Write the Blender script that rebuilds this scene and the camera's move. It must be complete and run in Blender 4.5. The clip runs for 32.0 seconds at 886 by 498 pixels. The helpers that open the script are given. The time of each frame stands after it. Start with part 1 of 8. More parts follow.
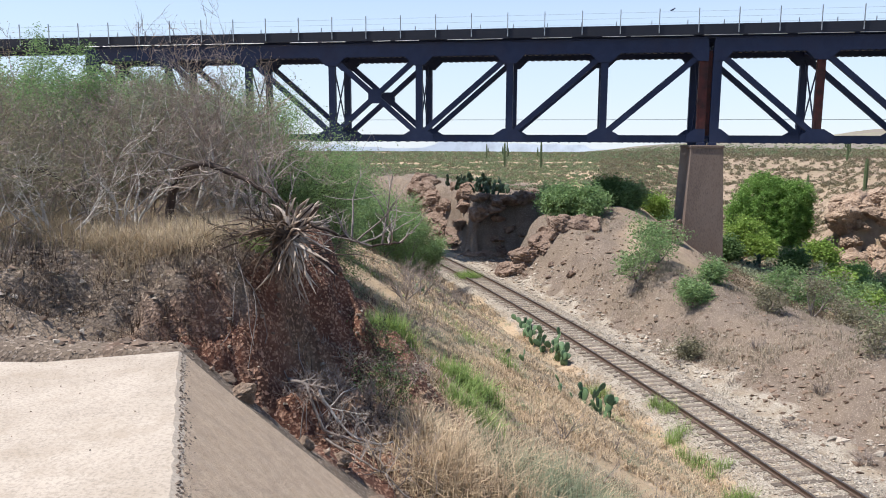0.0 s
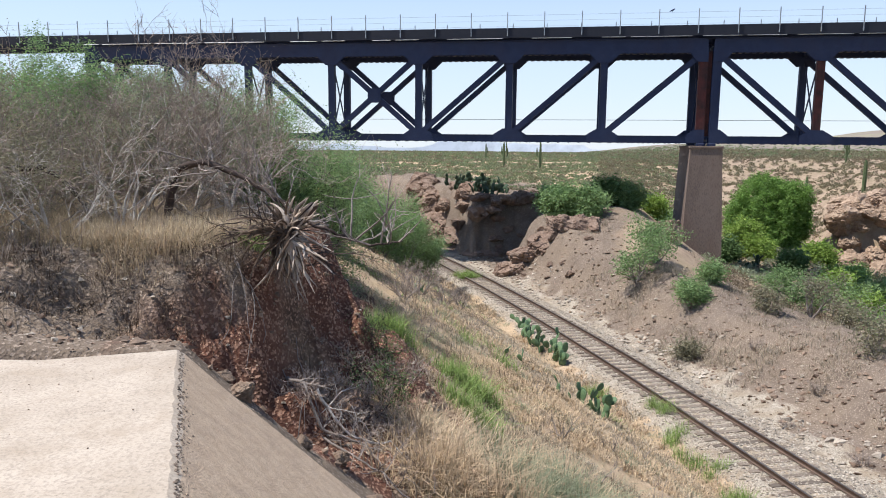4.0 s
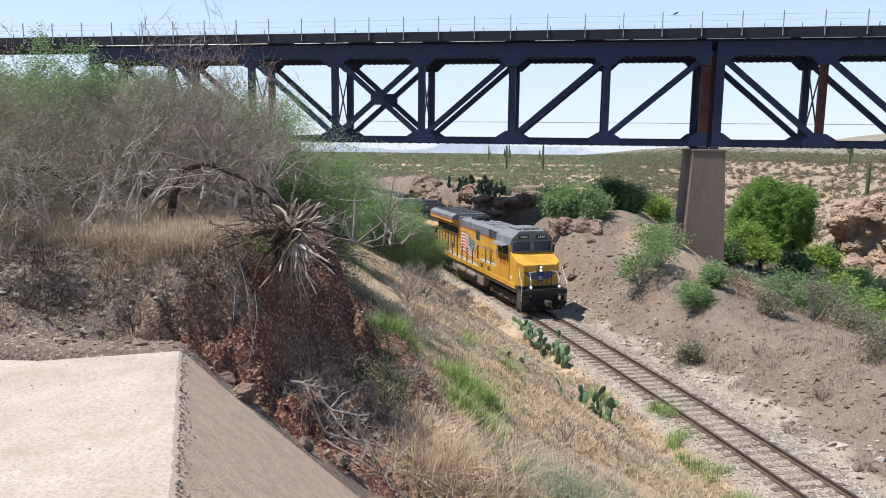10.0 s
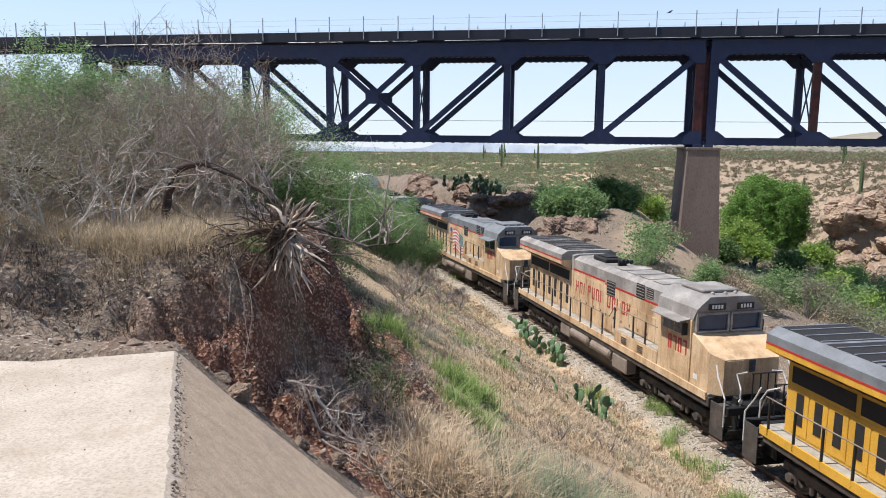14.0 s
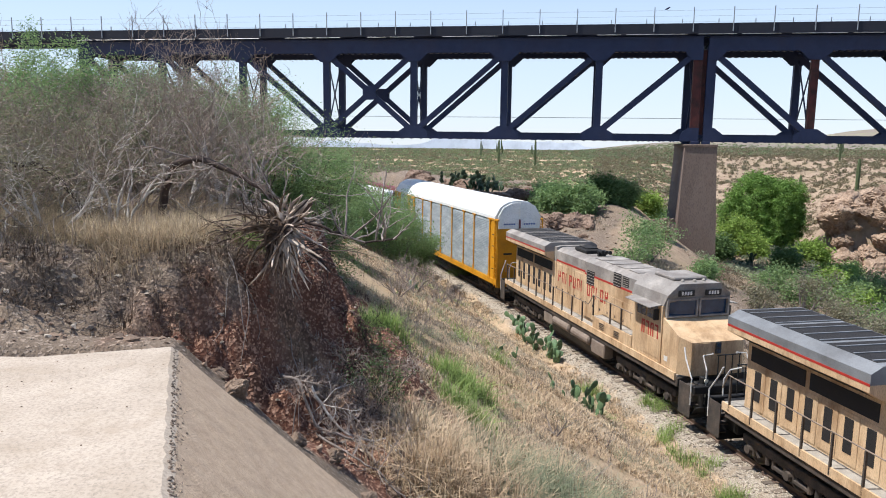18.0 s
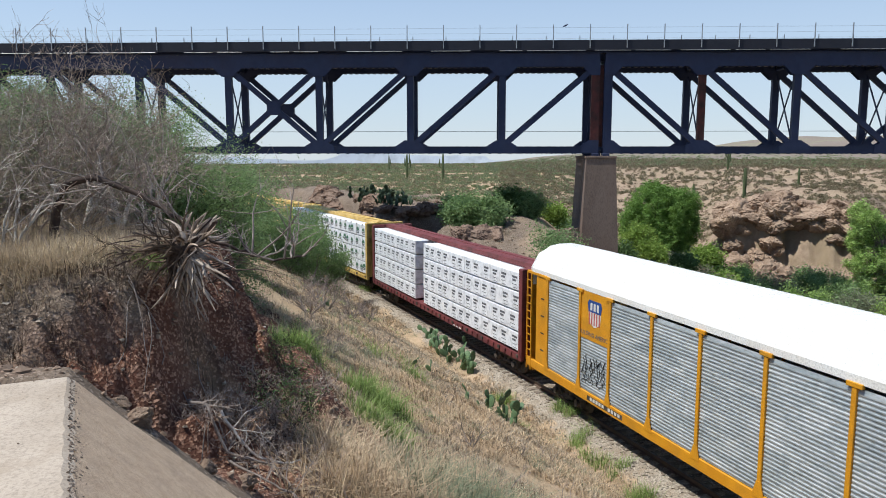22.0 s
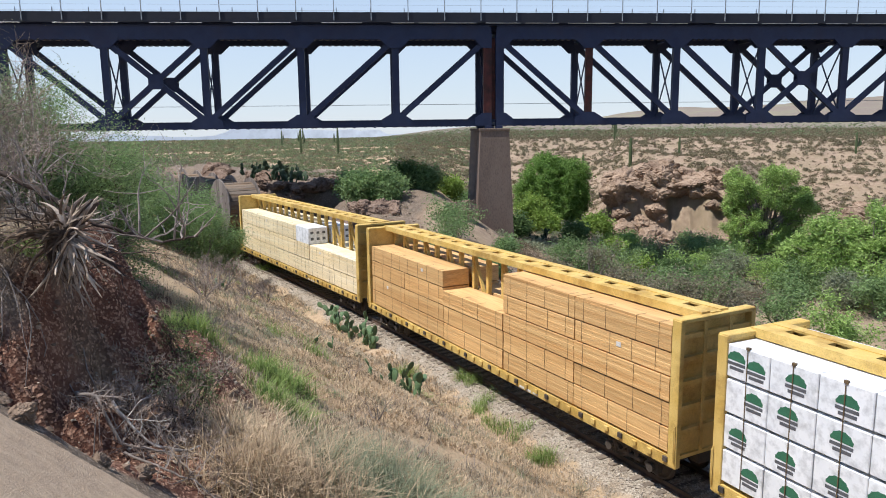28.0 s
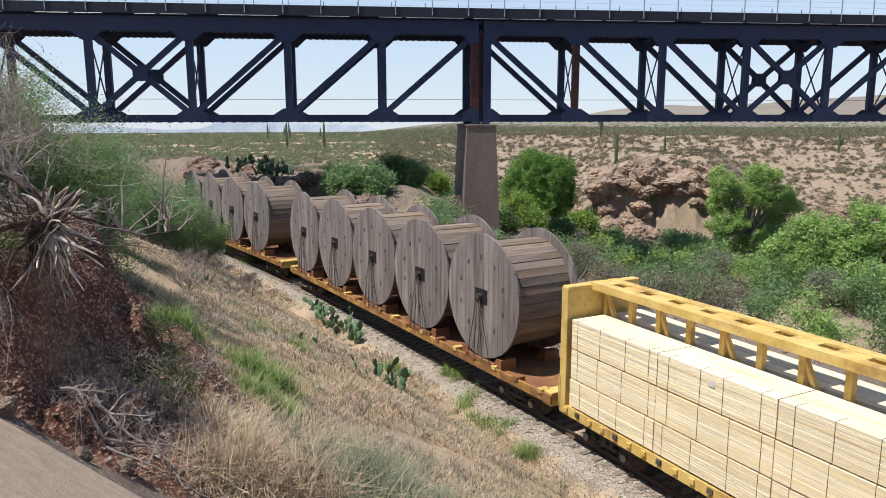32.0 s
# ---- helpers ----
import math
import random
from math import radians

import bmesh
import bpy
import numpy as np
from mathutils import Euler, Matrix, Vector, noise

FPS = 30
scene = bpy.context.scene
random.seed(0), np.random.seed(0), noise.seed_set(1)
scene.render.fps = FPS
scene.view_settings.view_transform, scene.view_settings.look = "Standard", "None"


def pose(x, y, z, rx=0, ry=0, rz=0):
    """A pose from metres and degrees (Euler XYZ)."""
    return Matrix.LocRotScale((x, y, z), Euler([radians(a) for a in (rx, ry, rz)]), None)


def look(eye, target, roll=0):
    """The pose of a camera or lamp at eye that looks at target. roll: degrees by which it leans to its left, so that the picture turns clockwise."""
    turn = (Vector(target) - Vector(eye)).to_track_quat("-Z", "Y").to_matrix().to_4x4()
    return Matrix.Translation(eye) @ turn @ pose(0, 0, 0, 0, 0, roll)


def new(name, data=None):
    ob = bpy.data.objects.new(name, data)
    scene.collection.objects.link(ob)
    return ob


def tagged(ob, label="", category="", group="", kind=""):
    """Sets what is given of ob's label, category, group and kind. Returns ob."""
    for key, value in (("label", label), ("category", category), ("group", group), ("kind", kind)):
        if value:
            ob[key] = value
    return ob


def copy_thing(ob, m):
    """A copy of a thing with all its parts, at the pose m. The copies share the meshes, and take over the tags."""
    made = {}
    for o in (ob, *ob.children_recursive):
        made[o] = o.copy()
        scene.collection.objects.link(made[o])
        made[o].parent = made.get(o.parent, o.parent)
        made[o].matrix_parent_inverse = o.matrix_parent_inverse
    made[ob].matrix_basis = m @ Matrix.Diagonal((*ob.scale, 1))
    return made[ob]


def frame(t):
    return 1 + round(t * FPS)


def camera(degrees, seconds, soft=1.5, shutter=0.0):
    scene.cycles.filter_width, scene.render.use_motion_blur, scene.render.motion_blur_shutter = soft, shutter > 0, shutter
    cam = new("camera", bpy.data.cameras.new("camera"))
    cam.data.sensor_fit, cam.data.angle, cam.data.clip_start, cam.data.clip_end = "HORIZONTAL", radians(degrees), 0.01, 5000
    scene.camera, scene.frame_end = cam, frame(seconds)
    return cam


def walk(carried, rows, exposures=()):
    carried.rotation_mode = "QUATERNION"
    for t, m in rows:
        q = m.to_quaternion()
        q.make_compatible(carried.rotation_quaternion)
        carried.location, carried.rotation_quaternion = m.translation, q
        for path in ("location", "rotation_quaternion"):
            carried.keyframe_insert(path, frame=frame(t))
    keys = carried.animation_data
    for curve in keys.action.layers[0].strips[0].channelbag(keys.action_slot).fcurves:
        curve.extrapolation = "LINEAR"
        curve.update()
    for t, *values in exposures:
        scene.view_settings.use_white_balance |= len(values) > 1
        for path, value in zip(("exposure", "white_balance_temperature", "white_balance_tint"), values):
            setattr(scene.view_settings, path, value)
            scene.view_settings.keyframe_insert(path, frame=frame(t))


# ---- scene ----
# ---- camera ----
EYE_Z = 10.5
cam = camera(62.5, 32.0, soft=1.0)
# seconds, yaw, pitch, roll of the handheld camera, which stays on its spot
PATH = [
    (0, 0.00, -8.45, -0.25),
    (0.5, -0.04, -8.52, -0.34),
    (1, 0.09, -8.65, -0.44),
    (1.5, 0.04, -8.63, -0.30),
    (2, 0.12, -8.43, -0.26),
    (2.5, 0.15, -8.41, -0.29),
    (3, 0.16, -8.50, -0.35),
    (3.5, -0.10, -8.50, -0.53),
    (5.5, 0.29, -8.39, -0.36),
    (6, 0.33, -8.44, -0.38),
    (6.5, 0.32, -8.36, -0.30),
    (7, 0.40, -8.37, -0.26),
    (7.5, 0.40, -8.24, -0.38),
    (8, 0.36, -8.32, -0.66),
    (8.5, 0.13, -8.30, -0.49),
    (9, 0.14, -8.35, -0.63),
    (9.5, 0.16, -8.30, -0.62),
    (10, 0.16, -8.31, -0.69),
    (10.5, -0.03, -8.32, -0.72),
    (11, -0.11, -8.25, -0.64),
    (11.5, 0.01, -8.26, -0.60),
    (12, 0.13, -8.38, -0.74),
    (12.5, -0.10, -8.48, -0.77),
    (13, -0.26, -8.45, -0.62),
    (13.5, -0.27, -8.39, -0.51),
    (14, -0.23, -8.39, -0.55),
    (14.5, -0.22, -8.52, -0.64),
    (16.5, -0.37, -8.60, -0.53),
    (17, -0.35, -8.69, -0.72),
    (17.5, -0.36, -8.64, -0.66),
    (18, -0.44, -8.68, -0.70),
    (18.5, -0.46, -8.68, -0.63),
    (19, -0.42, -8.66, -0.89),
    (19.5, -0.48, -8.60, -0.80),
    (20, -0.32, -8.64, -0.76),
    (20.5, -0.66, -8.53, -0.81),
    (21, -1.55, -8.49, -0.84),
    (21.5, -4.24, -7.73, -0.40),
    (22, -7.60, -7.53, 0.00),
    (22.5, -10.99, -7.92, 0.57),
    (23, -13.16, -8.45, 0.81),
    (23.5, -14.08, -8.63, 0.64),
    (24, -14.53, -9.07, 0.49),
    (24.5, -14.76, -9.32, 0.11),
    (25, -14.95, -9.32, -0.04),
    (25.5, -15.24, -9.12, -0.05),
    (27.5, -15.36, -9.60, 0.59),
    (28, -15.73, -9.60, 0.68),
    (28.5, -16.18, -9.66, 0.80),
    (29, -16.01, -9.89, 0.63),
    (29.5, -16.15, -9.96, 0.63),
    (30, -16.41, -9.93, 0.50),
    (30.5, -16.42, -9.92, 0.41),
    (31, -16.42, -10.03, 0.33),
    (31.5, -16.60, -10.05, 0.21),
    (32, -16.75, -9.96, 0.07),
]
walk(cam, [(t, pose(0, 0, EYE_Z, 90 + p, r, a)) for t, a, p, r in PATH],
     [(0, 0.7, 6350, 11), (19, 0.7, 6350, 11), (20, 0.6, 6350, 11), (21, 0.48, 6350, 11), (22, 0.36, 6300, 8), (23, 0.34, 6300, 7), (25, 0.34, 6300, 7), (28, 0.48, 6350, 11), (32, 0.5, 6350, 11)])

# ---- light ----
SUN_EL, SUN_AZ = 64.0, -92.0   # degrees up; degrees round from straight ahead, to the right
sun_to = Vector((math.sin(radians(SUN_AZ)) * math.cos(radians(SUN_EL)),
                 math.cos(radians(SUN_AZ)) * math.cos(radians(SUN_EL)), math.sin(radians(SUN_EL))))
world = bpy.data.worlds.new("sky")
scene.world = world
world.use_nodes = True
wn = world.node_tree.nodes
sky = wn.new("ShaderNodeTexSky")
sky.sky_type, sky.sun_disc = "NISHITA", False
sky.sun_elevation, sky.sun_rotation = radians(SUN_EL), radians(SUN_AZ)
sky.altitude, sky.air_density, sky.dust_density, sky.ozone_density = 1000, 1.0, 0.15, 3.0
wn["Background"].inputs["Strength"].default_value = 0.12
# pale haze that thins with height
wl = world.node_tree.links
way, split, thin_out, hazy = wn.new("ShaderNodeTexCoord"), wn.new("ShaderNodeSeparateXYZ"), wn.new("ShaderNodeMapRange"), wn.new("ShaderNodeMix")
wl.new(way.outputs["Generated"], split.inputs[0])
wl.new(split.outputs[2], thin_out.inputs["Value"])
thin_out.interpolation_type = "SMOOTHSTEP"
thin_out.inputs["From Min"].default_value, thin_out.inputs["From Max"].default_value = 0.0, 0.45
thin_out.inputs["To Min"].default_value, thin_out.inputs["To Max"].default_value = 0.8, 0.0
hazy.data_type = "RGBA"
wl.new(thin_out.outputs[0], hazy.inputs[0])
wl.new(sky.outputs[0], hazy.inputs[6])
hazy.inputs[7].default_value = (3.75, 4.25, 4.9, 1)
wl.new(hazy.outputs[2], wn["Background"].inputs[0])
sun = new("sun", bpy.data.lights.new("sun", "SUN"))
sun.data.energy, sun.data.angle, sun.data.color = 4.45, radians(0.53), (1.0, 0.965, 0.915)
sun.matrix_world = look(sun_to * 100, (0, 0, 0))

# ---- materials ----
def rgb(h):
    """Linear colour from a hex code."""
    c = [int(h[i:i + 2], 16) / 255 for i in (0, 2, 4)]
    return tuple((v / 12.92 if v <= 0.04045 else ((v + 0.055) / 1.055) ** 2.4) for v in c) + (1,)


def material(name, base, other=None, rough=0.8, metal=0.0, scale=4.0, fine=60.0, bump=0.3, depth=0.02, stain=None, stain_amount=0.5,
             stain_scale=0.6, island=0.0, coat=0.0, stretch=(1, 1, 1), streak=0.0, space="Object", spec=0.4, translucent=0.0):
    """A surface with broad and fine variation of colour, roughness and relief."""
    m = bpy.data.materials.new(name)
    m.use_nodes = True
    n, l = m.node_tree.nodes, m.node_tree.links
    p = n["Principled BSDF"]
    p.inputs["Metallic"].default_value = metal
    p.inputs["Specular IOR Level"].default_value = spec
    p.inputs["Coat Weight"].default_value = coat
    co = n.new("ShaderNodeTexCoord")
    mp = n.new("ShaderNodeMapping")
    mp.inputs["Scale"].default_value = stretch
    l.new(co.outputs[space], mp.inputs[0])

    def noise_tex(s, detail=5.0, rough_=0.6):
        t = n.new("ShaderNodeTexNoise")
        t.inputs["Scale"].default_value, t.inputs["Detail"].default_value, t.inputs["Roughness"].default_value = s, detail, rough_
        l.new(mp.outputs[0], t.inputs["Vector"])
        return t

    def mix(fac, a, b, kind="MIX"):
        x = n.new("ShaderNodeMix")
        x.data_type, x.blend_type = "RGBA", kind
        for sock, v in ((x.inputs[0], fac), (x.inputs[6], a), (x.inputs[7], b)):
            if isinstance(v, (int, float, tuple)):
                sock.default_value = v
            else:
                l.new(v, sock)
        return x.outputs[2]

    def ramp(v, lo, hi):
        r = n.new("ShaderNodeMapRange")
        r.inputs["From Min"].default_value, r.inputs["From Max"].default_value = lo, hi
        l.new(v, r.inputs["Value"])
        return r.outputs[0]

    other = other or tuple(c * 0.7 for c in base[:3]) + (1,)
    t1, t2 = noise_tex(scale), noise_tex(fine, 3.0)
    col = mix(ramp(t1.outputs[0], 0.35, 0.65), base, other)
    col = mix(ramp(t2.outputs[0], 0.45, 0.75), col, mix(1.0, col, (0.6, 0.6, 0.6, 1), "MULTIPLY"))
    if stain:
        t3 = noise_tex(stain_scale, 6.0, 0.7)
        f = n.new("ShaderNodeMath")
        f.operation = "MULTIPLY"
        f.inputs[1].default_value = stain_amount
        l.new(ramp(t3.outputs[0], 0.48, 0.68), f.inputs[0])
        col = mix(f.outputs[0], col, stain)
    if island:
        g = n.new("ShaderNodeNewGeometry")
        o = n.new("ShaderNodeObjectInfo")
        a = n.new("ShaderNodeMath")
        a.operation = "ADD"
        l.new(g.outputs["Random Per Island"], a.inputs[0])
        l.new(o.outputs["Random"], a.inputs[1])
        fr = n.new("ShaderNodeMath")
        fr.operation = "FRACT"
        l.new(a.outputs[0], fr.inputs[0])
        h = n.new("ShaderNodeHueSaturation")
        v = n.new("ShaderNodeMapRange")
        v.inputs["To Min"].default_value, v.inputs["To Max"].default_value = 1 - island, 1 + island
        l.new(fr.outputs[0], v.inputs["Value"])
        l.new(v.outputs[0], h.inputs["Value"])
        l.new(col, h.inputs["Color"])
        col = h.outputs[0]
    l.new(col, p.inputs["Base Color"])
    r = n.new("ShaderNodeMapRange")
    r.inputs["To Min"].default_value, r.inputs["To Max"].default_value = max(0.03, rough - 0.12), min(1, rough + 0.12)
    l.new(t1.outputs[0], r.inputs["Value"])
    l.new(r.outputs[0], p.inputs["Roughness"])
    if bump:
        b = n.new("ShaderNodeBump")
        b.inputs["Strength"].default_value, b.inputs["Distance"].default_value = bump, depth
        l.new(t2.outputs[0], b.inputs["Height"])
        l.new(b.outputs[0], p.inputs["Normal"])
    if translucent:
        tr = n.new("ShaderNodeBsdfTranslucent")
        ms = n.new("ShaderNodeMixShader")
        ms.inputs[0].default_value = translucent
        l.new(col, tr.inputs[0])
        l.new(p.outputs[0], ms.inputs[1])
        l.new(tr.outputs[0], ms.inputs[2])
        l.new(ms.outputs[0], n["Material Output"].inputs[0])
    return m


M = {}
M["concrete_pale"] = material("pale_concrete", rgb("b3a594"), rgb("a39584"), 0.9, scale=1.5, fine=45, bump=0.5, depth=0.01, stain=rgb("93836f"), stain_amount=0.5, stain_scale=2.2)
M["concrete_grey"] = material("grey_concrete", rgb("c3ab90"), rgb("b59d83"), 0.92, scale=9.0, fine=60, bump=1.0, depth=0.014, stain=rgb("8d7b6b"), stain_amount=0.3, stain_scale=3.5)
M["pier_concrete"] = material("weathered_concrete", rgb("706055"), rgb("7f6e62"), 0.92, scale=0.7, fine=14, bump=0.4, depth=0.03, stain=rgb("5b463b"), stain_amount=0.7, stain_scale=0.35, stretch=(1, 1, 0.35))
# dark paint; its blue cast is haze put into the colour
M["bridge_steel"] = material("dark_painted_steel", rgb("222c48"), rgb("2b3550"), 0.6, scale=1.2, fine=25, bump=0.2, depth=0.01, stain=rgb("3a2c30"), stain_amount=0.2, stain_scale=0.4, spec=0.3)
M["bridge_rust"] = material("rusted_red_steel", rgb("5a2a25"), rgb("38231f"), 0.75, scale=1.5, fine=25, bump=0.2, depth=0.01)
M["galvanised"] = material("galvanised_steel", rgb("b5b9bb"), rgb("8f9498"), 0.5, 0.6, scale=3, fine=40, bump=0.1)
M["deck_timber"] = material("dark_timber", rgb("262a35"), rgb("2e313a"), 0.85, scale=2, fine=30, bump=0.3, island=0.3)
M["rail_steel"] = material("rusted_rail_steel", rgb("55463c"), rgb("6a574a"), 0.6, 0.3, scale=3, fine=60, bump=0.2, depth=0.004)
M["rail_head"] = material("worn_rail_head", rgb("7d756e"), rgb("665c54"), 0.35, 0.8, scale=5, fine=80, bump=0.05, depth=0.002)
M["sleeper"] = material("weathered_sleeper_wood", rgb("7d7164"), rgb("65594d"), 0.92, scale=3, fine=40, bump=0.6, depth=0.01, island=0.3, stretch=(1, 4, 1))

# ---- mesh tools ----
class Build:
    """Collects vertices and faces of one mesh."""

    def __init__(self):
        self.v, self.f, self.m = [], [], []

    def add(self, vs, fs, mi=0):
        o = len(self.v)
        self.v += [tuple(p) for p in vs]
        self.f += [tuple(i + o for i in q) for q in fs]
        self.m += [mi] * len(fs)
        return self

    def hexa(self, p, mi=0):
        """Eight corners: bottom ring, then top ring."""
        return self.add(p, [(3, 2, 1, 0), (4, 5, 6, 7), (0, 1, 5, 4), (1, 2, 6, 5), (2, 3, 7, 6), (3, 0, 4, 7)], mi)

    def box(self, x0, x1, y0, y1, z0, z1, c=0.0, mi=0):
        """A box; c chamfers its edges."""
        if c <= 0 or min(x1 - x0, y1 - y0, z1 - z0) < 2.2 * c:
            return self.hexa([(x0, y0, z0), (x1, y0, z0), (x1, y1, z0), (x0, y1, z0), (x0, y0, z1), (x1, y0, z1), (x1, y1, z1), (x0, y1, z1)], mi)
        vs, ix = [], {}
        for a in (0, 1):
            for b in (0, 1):
                for d in (0, 1):
                    p = [(x0, x1)[a], (y0, y1)[b], (z0, z1)[d]]
                    s = [(c, -c)[a], (c, -c)[b], (c, -c)[d]]
                    for k in range(3):
                        q = [p[j] + (0 if j == k else s[j]) for j in range(3)]
                        ix[a, b, d, k] = len(vs)
                        vs.append(q)
        fs = []
        for k in range(3):
            o = [j for j in range(3) if j != k]
            for e in (0, 1):
                ring = []
                for i, j in ((0, 0), (1, 0), (1, 1), (0, 1)):
                    t = [0, 0, 0]
                    t[k], t[o[0]], t[o[1]] = e, i, j
                    ring.append(ix[(*t, k)])
                flip = (e == 1) == (k != 1)
                fs.append(tuple(ring if flip else ring[::-1]))
        for k in range(3):
            o = [j for j in range(3) if j != k]
            for i in (0, 1):
                for j in (0, 1):
                    t0, t1 = [0, 0, 0], [0, 0, 0]
                    t0[o[0]] = t1[o[0]] = i
                    t0[o[1]] = t1[o[1]] = j
                    t1[k] = 1
                    fs.append((ix[(*t0, o[0])], ix[(*t1, o[0])], ix[(*t1, o[1])], ix[(*t0, o[1])]))
        for a in (0, 1):
            for b in (0, 1):
                for d in (0, 1):
                    fs.append((ix[a, b, d, 0], ix[a, b, d, 1], ix[a, b, d, 2]))
        return self.add(vs, fs, mi)

    def beam(self, p, q, w, h, up=(0, 0, 1), mi=0):
        """A bar from p to q, w wide across and h deep along up."""
        p, q, up = Vector(p), Vector(q), Vector(up)
        d = (q - p).normalized()
        s = d.cross(up)
        s = s.normalized() if s.length > 1e-4 else Vector((1, 0, 0))
        u = s.cross(d)
        s, u = s * w / 2, u * h / 2
        return self.hexa([p - s - u, p + s - u, p + s + u, p - s + u, q - s - u, q + s - u, q + s + u, q - s + u], mi)

    def tube(self, pts, radii, n=6, mi=0, caps=True):
        pts = [Vector(p) for p in pts]
        if isinstance(radii, (int, float)):
            radii = [radii] * len(pts)
        vs, fs = [], []
        ref = Vector((0.31, 0.17, 0.93))
        for i, p in enumerate(pts):
            d = (pts[min(i + 1, len(pts) - 1)] - pts[max(i - 1, 0)]).normalized()
            s = d.cross(ref)
            s = s.normalized() if s.length > 1e-3 else Vector((1, 0, 0))
            u = s.cross(d)
            for k in range(n):
                a = 2 * math.pi * k / n
                vs.append(p + (s * math.cos(a) + u * math.sin(a)) * radii[i])
        for i in range(len(pts) - 1):
            for k in range(n):
                fs.append((i * n + k, i * n + (k + 1) % n, (i + 1) * n + (k + 1) % n, (i + 1) * n + k))
        if caps:
            fs.append(tuple(range(n))[::-1])
            fs.append(tuple(range((len(pts) - 1) * n, len(pts) * n)))
        return self.add(vs, fs, mi)

    def prism(self, poly, axis, a, b, mi=0):
        """A flat outline pushed along an axis from a to b. poly: pairs in the two other axes, in order."""
        o = [j for j in range(3) if j != axis]
        vs = []
        for e in (a, b):
            for p in poly:
                t = [0, 0, 0]
                t[axis], t[o[0]], t[o[1]] = e, p[0], p[1]
                vs.append(t)
        n = len(poly)
        fs = [tuple(range(n)), tuple(range(n, 2 * n))[::-1]]
        fs += [(i, i + n, (i + 1) % n + n, (i + 1) % n) for i in range(n)]
        return self.add(vs, fs, mi)

    def mesh(self, name, mats, smooth=False, fix=True):
        me = bpy.data.meshes.new(name)
        me.from_pydata(self.v, [], self.f)
        for k in (mats if isinstance(mats, (list, tuple)) else [mats]):
            me.materials.append(k)
        if any(self.m):
            me.polygons.foreach_set("material_index", self.m)
        if fix:
            bm = bmesh.new()
            bm.from_mesh(me)
            bmesh.ops.recalc_face_normals(bm, faces=bm.faces)
            bm.to_mesh(me)
            bm.free()
        if smooth:
            me.polygons.foreach_set("use_smooth", [True] * len(me.polygons))
        me.update()
        return me


def part(name, b, mats, parent=None, label="", smooth=False, at=None, fix=True):
    """Links what was built as one mesh object, under a thing or a part."""
    ob = new(name, b if isinstance(b, bpy.types.Mesh) else b.mesh(name, mats, smooth, fix))
    if parent:
        ob.parent = parent
    if at:
        ob.matrix_basis = at
    return tagged(ob, label)


def thing(name, label, category, m=None, group="", kind=""):
    ob = new(name)
    ob.empty_display_size = 0.3
    if m:
        ob.matrix_basis = m
    return tagged(ob, label, category, group, kind)


def bulk(name, verts, faces, mats, smooth=False, mat_index=None):
    """A mesh object from arrays; faces all have the same number of corners."""
    verts, faces = np.asarray(verts, dtype=np.float32), np.asarray(faces, dtype=np.int32)
    me = bpy.data.meshes.new(name)
    k = faces.shape[1]
    me.vertices.add(len(verts))
    me.vertices.foreach_set("co", verts.ravel())
    me.loops.add(faces.size)
    me.loops.foreach_set("vertex_index", faces.ravel())
    me.polygons.add(len(faces))
    me.polygons.foreach_set("loop_start", np.arange(0, faces.size, k, dtype=np.int32))
    for q in (mats if isinstance(mats, (list, tuple)) else [mats]):
        me.materials.append(q)
    if mat_index is not None:
        me.polygons.foreach_set("material_index", np.asarray(mat_index, dtype=np.int32))
    me.update(calc_edges=True)
    me.polygons.foreach_set("use_smooth", np.full(len(faces), smooth))
    return new(name, me)


# ---- the ground's shape ----
def vnoise(x, y, seed=0):
    """Smooth value noise between -1 and 1."""
    x, y = np.asarray(x, dtype=np.float64), np.asarray(y, dtype=np.float64)
    xi, yi = np.floor(x).astype(np.int64), np.floor(y).astype(np.int64)
    fx, fy = x - xi, y - yi
    fx, fy = fx * fx * (3 - 2 * fx), fy * fy * (3 - 2 * fy)

    def h(a, b):
        n = (a * 374761393 + b * 668265263 + seed * 144665) & 0x7FFFFFFF
        n = ((n ^ (n >> 13)) * 1274126177) & 0x7FFFFFFF
        return ((n ^ (n >> 16)) & 0xFFFF) / 32767.5 - 1

    a = h(xi, yi) * (1 - fx) + h(xi + 1, yi) * fx
    b = h(xi, yi + 1) * (1 - fx) + h(xi + 1, yi + 1) * fx
    return a * (1 - fy) + b * fy


def fbm(x, y, octaves=4, seed=0):
    t, a = 0, 0.5
    for i in range(octaves):
        t = t + a * vnoise(x * 2 ** i, y * 2 ** i, seed + i)
        a *= 0.5
    return t


def sstep(a, b, x):
    t = np.clip((x - a) / (b - a), 0, 1)
    return t * t * (3 - 2 * t)


# the track is an arc; s runs away from the camera's side, v to the right of it
TRACK_R, TRACK_PHI = 388.5, math.atan(0.214)
TRACK_C = (11.865 - TRACK_R * math.cos(TRACK_PHI), 21.0 - TRACK_R * math.sin(TRACK_PHI))


def on_track(s, v=0.0, z=0.0):
    a = TRACK_PHI + s / TRACK_R
    return Vector((TRACK_C[0] + (TRACK_R + v) * math.cos(a), TRACK_C[1] + (TRACK_R + v) * math.sin(a), z))


def track_coords(x, y):
    dx, dy = x - TRACK_C[0], y - TRACK_C[1]
    return (np.arctan2(dy, dx) - TRACK_PHI) * TRACK_R, np.hypot(dx, dy) - TRACK_R


